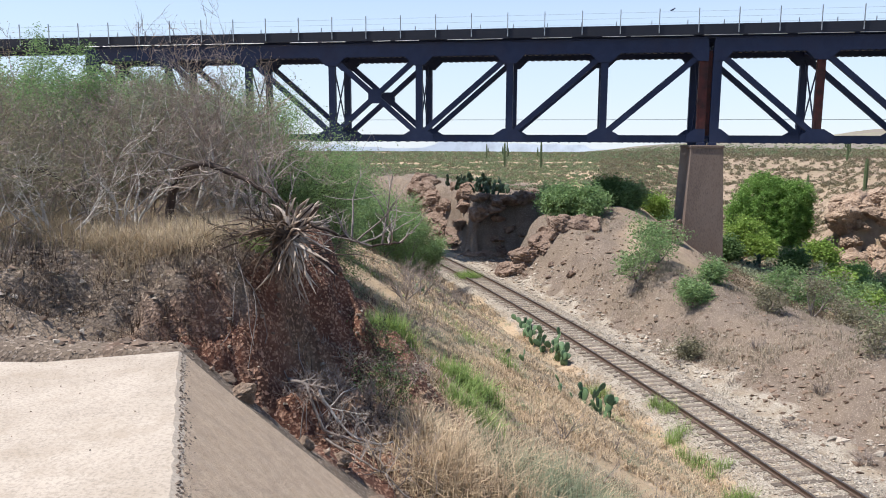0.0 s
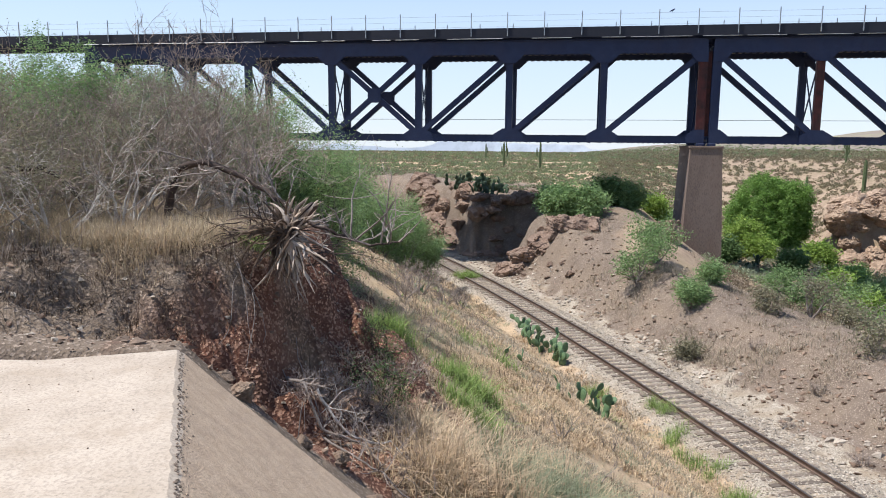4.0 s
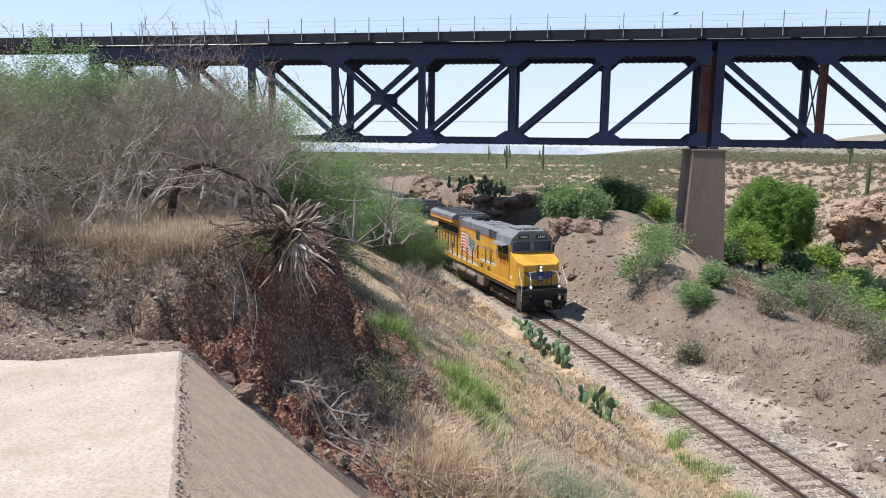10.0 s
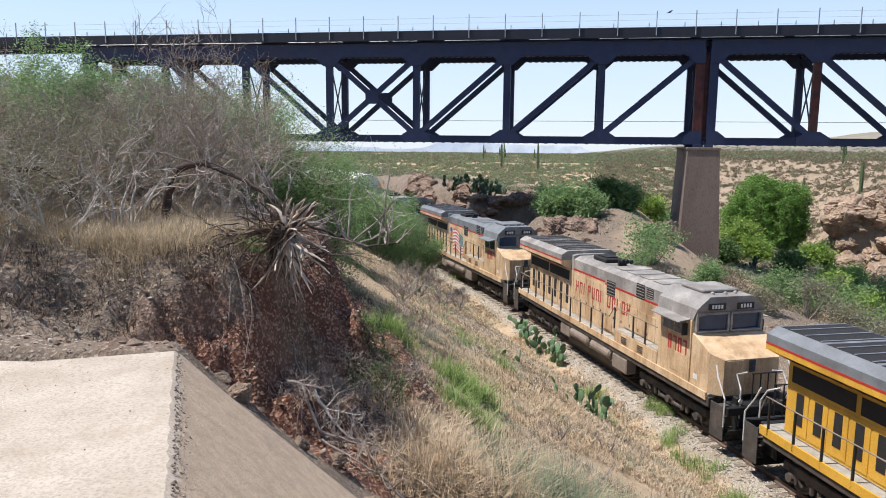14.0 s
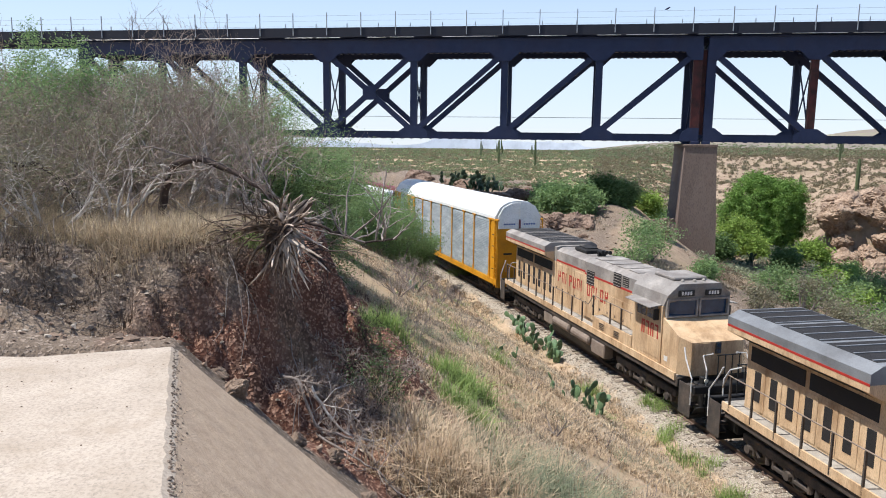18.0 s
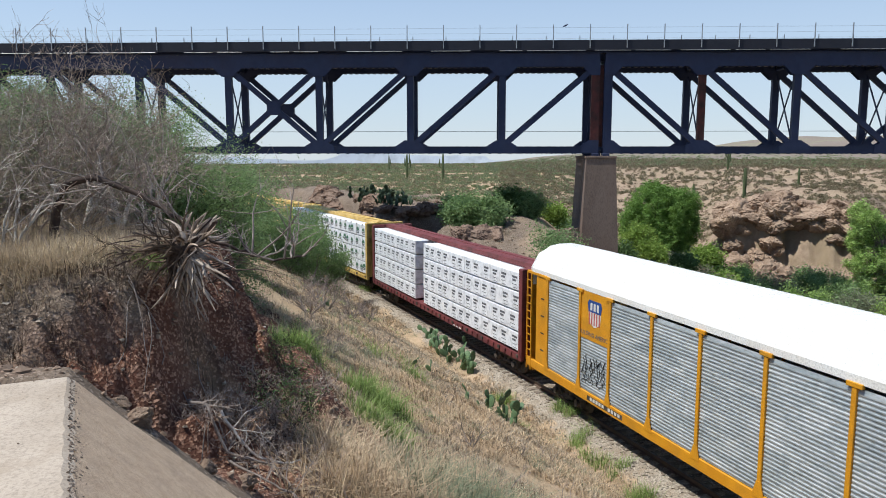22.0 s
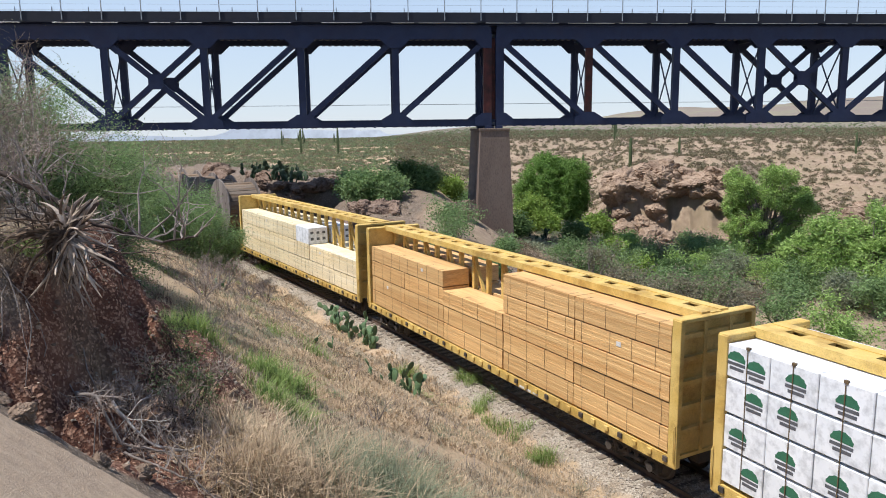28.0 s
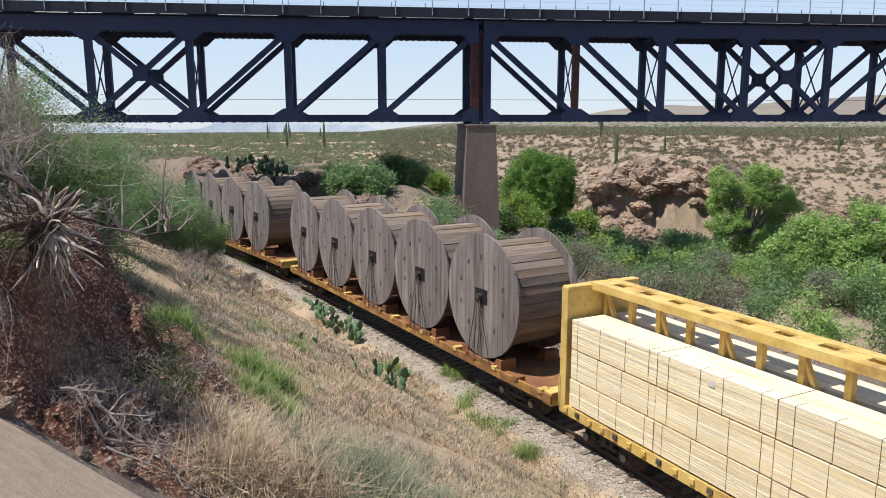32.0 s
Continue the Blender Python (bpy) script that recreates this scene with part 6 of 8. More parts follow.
def reel_master():
    e = thing("cable_reel", "large weathered wooden cable reel lashed to a flatcar", "cable reel", group="cable reels on the train")
    R, half = 2.42, 1.32
    for sx in (-1, 1):
        fl = part("flange", Build().box(-0.001, 0.001, -0.3, 0.3, -0.3, 0.3), M["reel_wood"], e, at=Matrix.Translation((sx * half, 0, 0)))
        n = 15
        for k in range(n):
            ya, yb = -R + 2 * R * k / n, -R + 2 * R * (k + 1) / n
            poly = []
            m = 5
            for i in range(m + 1):
                y = ya + 0.008 + (yb - ya - 0.016) * i / m
                poly.append((y, -math.sqrt(max(R * R - y * y, 0.02))))
            for i in range(m, -1, -1):
                y = ya + 0.008 + (yb - ya - 0.016) * i / m
                poly.append((y, math.sqrt(max(R * R - y * y, 0.02))))
            b = Build()
            b.prism(poly, 0, *sorted((0, sx * 0.09)))
            part("plank", b, M["reel_wood"], fl)
        b = Build()
        b.box(*sorted((sx * 0.09, sx * 0.11)), -0.42, 0.42, -0.3, 0.28, 0.006)
        part("hub_plate", b, M["black_paint"], fl, "dark steel hub plate")
        b = Build()
        b.tube([(sx * 0.1, 0, 0), (sx * 0.28, 0, 0)], 0.11, 10)
        part("hub_stub", b, M["underframe"], fl)
        b = Build()
        for a in range(10):
            t = 2 * math.pi * a / 10 + 0.3
            b.box(*sorted((sx * 0.09, sx * 0.1)), 1.5 * math.cos(t) - 0.06, 1.5 * math.cos(t) + 0.06, 1.5 * math.sin(t) - 0.09, 1.5 * math.sin(t) + 0.09)
        part("bolt_plates", b, M["underframe"], fl)
        b = Build()
        for yy in (-0.75, -0.25, 0.35, 0.8):
            b.tube([(sx * 0.25, yy * 0.1, -0.02), (sx * 0.2, yy, -2.55)], 0.018, 5)
        part("tie_rod", b, M["underframe"], e, at=Matrix.Translation((sx * half, 0, 0)))
    # lagging boards round the drum, nearly as high as the flanges
    n = 40
    for k in range(n):
        b = Build()
        a0, a1 = 2 * math.pi * (k + 0.04) / n, 2 * math.pi * (k + 0.96) / n
        r0, r1 = R - 0.42, R - 0.36 + 0.012 * (k % 3)
        p = [(rr * math.cos(t), rr * math.sin(t)) for rr, t in ((r0, a0), (r1, a0), (r1, a1), (r0, a1))]
        b.prism(p, 0, -half + 0.012, half - 0.012)
        part("lagging_board", b, M["drum_wood"], e)
    return e


def flatcar(q, L, reels):
    e = thing("flatcar", "yellow and rusty flatcar carrying wooden cable reels", "railcar", group="flatcars with reels")
    W = 1.42
    b = Build()
    b.box(-W, W, 0.2, L - 0.2, 1.08, 1.2)
    part("deck", b, M["deck_rust"], e)
    b = Build()
    b.box(-0.3, 0.3, 0.2, L - 0.2, 0.7, 1.08)
    part("center_sill", b, M["underframe"], e)
    for sx in (-1, 1):
        b = Build()
        b.box(*sorted((sx * W, sx * (W + 0.08))), 0.15, L - 0.15, 0.95, 1.28, 0.015)
        part("side_sill", b, M["rusty_yellow"], e)
        for k in range(int(L / 1.4)):
            b = Build()
            b.box(*sorted((sx * (W - 0.25), sx * (W + 0.12))), 0.6 + 1.4 * k, 0.85 + 1.4 * k, 1.2, 1.36, 0.01)
            part("stake_pocket", b, M["deck_rust"] if k % 2 else M["beam_yellow"], e)
    for y, w in ((0.2, -1), (L - 0.2, 1)):
        b = Build()
        b.box(-W, W, *sorted((y, y - w * 0.5)), 0.85, 1.34, 0.02)
        part("end_sill", b, M["beam_yellow"], e)
        coupler(e, y, w)
    for r in reels:
        for o in (-1.05, 1.05):
            for x in (-1.05, 1.05):
                b = Build()
                b.prism([(r + o - 0.3, 1.21), (r + o + 0.3, 1.21), (r + o + (0.3 if o > 0 else 0.0), 1.62), (r + o + (0.0 if o > 0 else -0.3), 1.62)], 0, x - 0.35, x + 0.35)
                part("chock", b, M["deck_rust"], e)
        b = Build()
        b.box(-1.5, -1.36, r - 1.0, r + 1.0, 1.204, 1.4)
        b.box(1.36, 1.5, r - 1.0, r + 1.0, 1.204, 1.4)
        part("skid", b, M["deck_rust"], e)
    running_gear(e, 2.4, (-0.5, 0.5), 0.46)
    running_gear(e, L - 2.4, (-0.5, 0.5), 0.46)
    CARS.append((e, q, 2.4, L - 2.4))


REEL_Z = 3.86
flatcar(206.7, 26.6, [211.25 - 206.7 + 4.85 * k for k in range(5)])
flatcar(234.6, 26.6, [239.3 - 234.6 + 5.0 * k for k in range(4)])
REELS = []
first_reel = reel_master()
for k, (q, base, L) in enumerate([(211.25 + 4.85 * k, 206.7, 26.6) for k in range(5)] + [(239.3 + 5.0 * k, 234.6, 26.6) for k in range(4)]):
    r = first_reel if k == 0 else copy_thing(first_reel, Matrix.Identity(4))
    REELS.append((r, base, 2.4, L - 2.4, q - base, 17 * k))

# ---- plants ----
def leafy(name, base, other, trans=0.45, rough=0.6, vary=0.3):
    return material(name, rgb(base), rgb(other), rough, scale=0.8, fine=6, bump=0, island=vary, spec=0.25, translucent=trans, space="Object")


M["leaf_mesquite"] = leafy("mesquite_leaf", "8aa26c", "76905c")
M["leaf_olive"] = leafy("olive_leaf", "8f8a70", "7c7860")
M["leaf_dark"] = leafy("dark_leaf", "657d4c", "577041")
M["leaf_lime"] = leafy("lime_leaf", "93ab55", "839c4a")
M["leaf_cotton"] = leafy("cottonwood_leaf", "a9c374", "97b164")
M["leaf_sage"] = leafy("grey_green_leaf", "979d80", "878d70")
M["leaf_round"] = leafy("dense_green_leaf", "7f9f52", "6f9046")
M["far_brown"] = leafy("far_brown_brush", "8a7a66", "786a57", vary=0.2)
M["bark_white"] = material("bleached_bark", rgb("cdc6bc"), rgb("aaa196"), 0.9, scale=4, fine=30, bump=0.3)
# scrub green, paled and greyed to carry the haze of distance
M["far_green"] = leafy("hazed_scrub_green", "848f6b", "76825d", vary=0.15)
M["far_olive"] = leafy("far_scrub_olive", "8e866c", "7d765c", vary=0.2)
M["bark_grey"] = material("grey_bark", rgb("988d84"), rgb("7b7067"), 0.9, scale=4, fine=30, bump=0.3, island=0.3)
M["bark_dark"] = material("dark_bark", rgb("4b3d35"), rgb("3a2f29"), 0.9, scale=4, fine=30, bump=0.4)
M["twig_brown"] = material("brown_twigs", rgb("a49488"), rgb("857568"), 0.9, scale=3, fine=30, bump=0, island=0.3)
M["straw_gold"] = material("golden_straw", rgb("c9b798"), rgb("a8957a"), 0.85, scale=0.7, fine=5, bump=0, island=0.35, translucent=0.25)
M["straw"] = material("dry_straw", rgb("cbb596"), rgb("ad9678"), 0.85, scale=0.7, fine=5, bump=0, island=0.3, translucent=0.2)
M["straw_grey"] = material("grey_dry_grass", rgb("aa9d88"), rgb("948772"), 0.85, scale=0.7, fine=5, bump=0, island=0.3, translucent=0.2)
M["grass_green"] = material("green_grass", rgb("8f9f60"), rgb("7f8e54"), 0.7, scale=0.7, fine=5, bump=0, island=0.3, translucent=0.3)
M["grass_bright"] = material("bright_green_grass", rgb("8fa45c"), rgb("7c924e"), 0.7, scale=0.7, fine=5, bump=0, island=0.3, translucent=0.35)
M["cactus"] = material("prickly_pear_pad", rgb("5f7a55"), rgb("4f6a48"), 0.65, scale=3, fine=25, bump=0.3, stain=rgb("8a8f5f"), stain_amount=0.4, stain_scale=2.5, island=0.15)
M["cactus_dark"] = material("dark_prickly_pear_pad", rgb("3d5038"), rgb("32442f"), 0.7, scale=3, fine=25, bump=0.3, island=0.2)
M["saguaro"] = material("saguaro_skin", rgb("5d6b45"), rgb("4d5a3a"), 0.75, scale=3, fine=25, bump=0.3)
M["dead_leaf"] = material("bleached_dead_leaf", rgb("c4b4a2"), rgb("7d6a58"), 0.75, scale=3, fine=20, bump=0.2, island=0.4)
M["dead_leaf_brown"] = material("brown_dead_leaf", rgb("6d5a48"), rgb("46382d"), 0.85, scale=3, fine=20, bump=0.2, island=0.4)


def tubes(lines, n=4):
    """Vertices and quads of tapered tubes. lines: arrays of points with their radii in the last column."""
    vs, fs, o = [], [], 0
    ang = 2 * np.pi * np.arange(n) / n
    ca, sa = np.cos(ang), np.sin(ang)
    for m in sorted({len(ln) for ln in lines}):
        q = np.stack([ln for ln in lines if len(ln) == m])
        p, r = q[..., :3], q[..., 3]
        d = np.gradient(p, axis=1)
        d /= np.linalg.norm(d, axis=-1, keepdims=True) + 1e-9
        ref = np.where(np.abs(d[..., 2:3]) > 0.9, np.array([1.0, 0, 0]), np.array([0, 0, 1.0]))
        s = np.cross(d, ref)
        s /= np.linalg.norm(s, axis=-1, keepdims=True) + 1e-9
        u = np.cross(s, d)
        ring = p[:, :, None] + r[..., None, None] * (s[:, :, None] * ca[:, None] + u[:, :, None] * sa[:, None])
        vs.append(ring.reshape(-1, 3))
        i, j = np.meshgrid(np.arange(m - 1), np.arange(n), indexing="ij")
        k = (j + 1) % n
        f = np.stack([i * n + j, i * n + k, (i + 1) * n + k, (i + 1) * n + j], -1).reshape(-1, 4)
        fs.append((f[None] + (np.arange(len(q)) * m * n)[:, None, None] + o).reshape(-1, 4))
        o += len(q) * m * n
    return np.concatenate(vs), np.concatenate(fs)


def leaves(r, at, size, n_each, spread, up=0.3, long=1.8):
    """Small leaf quads gathered round points."""
    at = np.repeat(at, n_each, axis=0)
    n = len(at)
    c = at + r.normal(0, 1, (n, 3)) * spread
    a = r.normal(0, 1, (n, 3))
    a[:, 2] = a[:, 2] * 0.6 - up * 0.2
    a /= np.linalg.norm(a, axis=1, keepdims=True)
    b = np.cross(a, r.normal(0, 1, (n, 3)))
    b /= np.linalg.norm(b, axis=1, keepdims=True)
    sz = size * r.uniform(0.6, 1.35, n)[:, None]
    a, b = a * sz * long, b * sz
    v = np.stack([c - a, c - b * 0.6, c + a, c + b * 0.6], 1)
    return v.reshape(-1, 3), np.arange(n * 4).reshape(-1, 4)


def grow(r, p, d, length, rad, level, out, tips, wander=0.35, kids=4, lift=0.12, shrink=0.62, droop=0.0):
    """Branches out of branches; the tips of the last ones are kept for leaves."""
    m = 6
    pts = [np.append(p, rad)]
    q, dd = p.copy(), d / np.linalg.norm(d)
    for i in range(1, m):
        dd = dd + r.normal(0, wander, 3) / m * 1.6 + np.array([0, 0, lift - droop * i / m]) / m * 2
        dd /= np.linalg.norm(dd)
        q = q + dd * length / (m - 1)
        pts.append(np.append(q, rad * (1 - 0.62 * i / (m - 1))))
    ln = np.array(pts)
    out[level].append(ln)
    if level == 0:
        tips.append(ln[-1, :3])
        tips.append(ln[-3, :3])
        return
    for k in range(kids + (1 if r.rand() < 0.4 else 0)):
        i = r.randint(1, m) if k else m - 1
        b = ln[i]
        nd = (ln[i, :3] - ln[i - 1, :3])
        nd /= np.linalg.norm(nd) + 1e-9
        nd = nd + r.normal(0, 0.62, 3)
        nd[2] += 0.1
        grow(r, b[:3], nd, length * shrink * r.uniform(0.7, 1.2), max(b[3] * 0.72, 0.004), level - 1, out, tips, wander, kids, lift, shrink, droop)


def tree(x, y, height, seed, label, category="tree", leaf="leaf_mesquite", bark="bark_grey", trunks=4, level=3, kids=4, leaf_size=0.035, per_tip=7,
         spread=0.12, wide=1.0, lift=0.12, name="mesquite_tree", z=None, wander=0.4, thick=0.022, group="", shrink=0.62, sink=0.0):
    r = np.random.RandomState(seed)
    zz = float(ground_z(x, y)) - 0.08 - sink if z is None else z
    e = thing(name, label, category, pose(x, y, zz), group)
    out, tips = [[] for _ in range(level + 1)], []
    for t in range(trunks):
        a = 2 * math.pi * (t + r.uniform(-0.3, 0.3)) / trunks
        tilt = r.uniform(0.25, 0.75) * wide if trunks > 1 else r.uniform(0, 0.15)
        d = np.array([math.cos(a) * tilt, math.sin(a) * tilt, 1.0])
        grow(r, np.array([0.06 * math.cos(a), 0.06 * math.sin(a), 0.0]), d, height * 0.52 * r.uniform(0.8, 1.1), height * thick * r.uniform(0.7, 1.1), level, out, tips, wander, kids, lift, shrink)
    for ln in out[level]:
        v, f = tubes([ln], 6)
        ob = bulk("stem", v, f, M[bark], True)
        ob.parent = e
    for name_, lines, n, mat in (("bough", out[level - 1], 5, bark), ("branchwork", [ln for k in range(level - 1) for ln in out[k]], 3, bark if leaf else "twig_brown")):
        if lines:
            v, f = tubes(lines, n)
            ob = bulk(name_, v, f, M[mat], n > 3)
            ob.parent = e
            tagged(ob, kind="stuff")
    if leaf and per_tip:
        v, f = leaves(r, np.array(tips), leaf_size, per_tip, spread)
        ob = bulk("crown", v, f, M[leaf])
        ob.parent = e
    return e


def at(az, d):
    return d * math.sin(radians(az)), d * math.cos(radians(az))


def make_left_thicket():
    green = "leafy green mesquite tree in the thicket"
    bare = "bare grey thorny shrub with tangled twigs"
    for az, d, h, seed in ((-30.5, 18.5, 2.8, 1), (-27.0, 20, 3.2, 2), (-24.2, 21.5, 3.5, 3), (-34, 17, 2.5, 4), (-21.5, 23, 3.6, 30), (-29, 21, 3.1, 31), (-25.6, 19.2, 3.0, 36), (-32.2, 19.6, 2.8, 37)):
        tree(*at(az, d), h, seed, green, trunks=5, level=3, kids=4, per_tip=60, leaf_size=0.02, spread=0.13, wide=1.0, thick=0.014)
    for az, d, h, seed, n in ((-33, 12.8, 2.7, 5, 9), (-29.2, 14.2, 2.8, 6, 10), (-25.4, 14.8, 2.9, 7, 6), (-36.5, 12, 2.7, 16, 9), (-31, 15.8, 3.0, 17, 12)):
        tree(*at(az, d), h, seed, "olive half-leafless shrub in the thicket", "shrub", "leaf_olive", "twig_brown", 6, 3, 4, 0.012, n, 0.16, 1.25, name="thorn_shrub", wander=0.6, thick=0.009)
    for az, d, h, seed in ((-22.2, 14.8, 3.3, 8), (-19.4, 15.5, 3.6, 9), (-16.6, 16.5, 3.6, 10), (-13.8, 17.0, 3.1, 11), (-23.5, 13.0, 2.2, 13), (-28.4, 12.6, 2.1, 14), (-20.8, 17.2, 3.6, 18), (-26.2, 16.8, 3.2, 19)):
        white = seed in (9, 10, 11, 13, 14)
        tree(*at(az, d), h, seed, bare, "shrub", "leaf_olive" if seed in (8, 12, 14, 19) else None, "bark_white" if white else "twig_brown", 5, 4 if seed in (8, 9, 10) else 3, 4, 0.011, 2, 0.12, 1.15, name="thorn_shrub", wander=0.85, thick=0.015 if white else 0.009)
    # grey-green growth deep in the thicket
    for az, d, h, seed in ((-23.0, 18.2, 2.6, 32), (-19.6, 19.0, 2.9, 33), (-16.8, 19.4, 2.8, 34), (-26.6, 18.0, 2.4, 35)):
        tree(*at(az, d), h, seed, "dull grey-green shrub deep in the thicket", "shrub", "leaf_sage", "twig_brown", 6, 3, 4, 0.022, 22, 0.2, 1.2, name="shrub", thick=0.01)
    for az, d, h, seed in ((-13.4, 20, 3.0, 20), (-11.4, 21, 4.2, 21), (-9.4, 22, 4.5, 22), (-15.4, 22, 3.1, 23), (-18.5, 21, 3.3, 24)):
        tree(*at(az, d), h, seed, green, "tree", "leaf_mesquite", "bark_dark", 6, 3, 4, 0.02, 30, 0.2, 1.15, thick=0.012)
    tree(*at(-8.4, 30), 2.2, 26, "low spreading light green shrub on the bank", "shrub", "leaf_mesquite", "bark_grey", 5, 3, 4, 0.03, 12, 0.2, 1.3, name="shrub", thick=0.012)
    # bleached bare boughs reaching out beyond the yucca
    for x, y, h, seed in ((-2.1, 12.0, 0.8, 27), (-2.4, 13.2, 0.9, 28)):
        tree(x, y, h, seed, "bleached bare thorn bush arching over the bank", "shrub", None, "bark_white", 4, 3, 3, 0, 0, 0.1, 2.6, name="thorn_shrub", wander=0.9, thick=0.006, z=8.75)
    # the heavy dark limbs in front
    for name, pts, rad, seed in (
            ("arching_limb", [(-4.7, 12.6, 8.8), (-4.72, 12.6, 9.45), (-4.45, 12.5, 10.05), (-3.9, 12.3, 10.12), (-3.2, 12.0, 9.85), (-2.55, 11.7, 9.5), (-2.3, 11.6, 9.25)], 0.085, 61),
            ("low_limb", [(-9.0, 12.6, 9.9), (-8.0, 12.5, 9.92), (-7.2, 12.3, 9.95), (-6.6, 12.2, 10.0), (-6.2, 12.1, 9.75), (-5.8, 11.9, 9.35), (-5.6, 11.7, 8.9)], 0.07, 62),
            ("root_limb", [(-2.9, 11.2, 9.0), (-2.2, 10.9, 9.35), (-1.6, 10.9, 9.1), (-1.1, 11.0, 8.9), (-0.6, 11.2, 8.95)], 0.035, 63)):
        r = np.random.RandomState(seed)
        e = thing("fallen_branch", "dark crooked dead mesquite limb over the dry grass", "branch", pose(0, 0, 0))
        p = np.array(pts)
        t = np.linspace(0, len(p) - 1, 26)
        q = np.stack([np.interp(t, np.arange(len(p)), p[:, k]) for k in range(3)], -1)
        q[1:-1] = (q[:-2] + 2 * q[1:-1] + q[2:]) / 4
        q += r.normal(0, 0.012, q.shape)
        ln = np.concatenate([q, np.linspace(rad, rad * 0.35, 26)[:, None]], 1)
        v, f = tubes([ln], 8)
        o = bulk("limb", v, f, M["bark_dark"], True)
        o.parent = e
        out, tips = [[], [], []], []
        for k in range(12):
            i = r.randint(5, 25)
            grow(r, q[i], r.normal(0, 1, 3) + np.array([0, 0, 0.5]), r.uniform(0.5, 1.2), 0.018, 1, out, tips, 0.6, 4)
        v, f = tubes(out[1] + out[0], 4)
        o = bulk("branchwork", v, f, M["bark_grey"])
        o.parent = e
        tagged(o, kind="stuff")


make_left_thicket()
# out of view; added to throw twig shadow onto the slab
tree(-7.4, 7.6, 4.0, 65, "unseen bare grey thorny shrub, added to shadow the concrete slab", "shrub", None, "bark_grey", 4, 3, 4, 0, 0, 0.1, 1.2, name="thorn_shrub", thick=0.016)


def strap(r, p, d, L, w, bend, m=8):
    """One long channelled leaf, curving down under its own weight."""
    b = Build()
    side = np.cross(d, r.normal(0, 0.35, 3) + np.array([0.1, 1.0, 0.3]))
    side /= np.linalg.norm(side) + 1e-9
    vs, p, dd = [], np.array(p, dtype=float), d / np.linalg.norm(d)
    curl = r.normal(0, 0.17, 3)
    for i in range(m):
        t = i / (m - 1)
        ww = w * (1.15 - 0.4 * t - 0.65 * t ** 4)
        nrm = np.cross(side, dd) * 0.006
        vs += [p - side * ww + nrm, p + side * ww + nrm, p + side * ww * 0.3 - nrm * 2.2, p - side * ww * 0.3 - nrm * 2.2]
        dd = dd + np.array([0, 0, -bend]) / m + curl * 0.6 + r.normal(0, 0.05, 3)
        dd /= np.linalg.norm(dd)
        p = p + dd * L / (m - 1)
    fs = [(i * 4 + j, i * 4 + (j + 1) % 4, i * 4 + 4 + (j + 1) % 4, i * 4 + 4 + j) for i in range(m - 1) for j in range(4)]
    fs += [(3, 2, 1, 0), tuple((m - 1) * 4 + j for j in range(4))]
    return b.add(vs, fs)


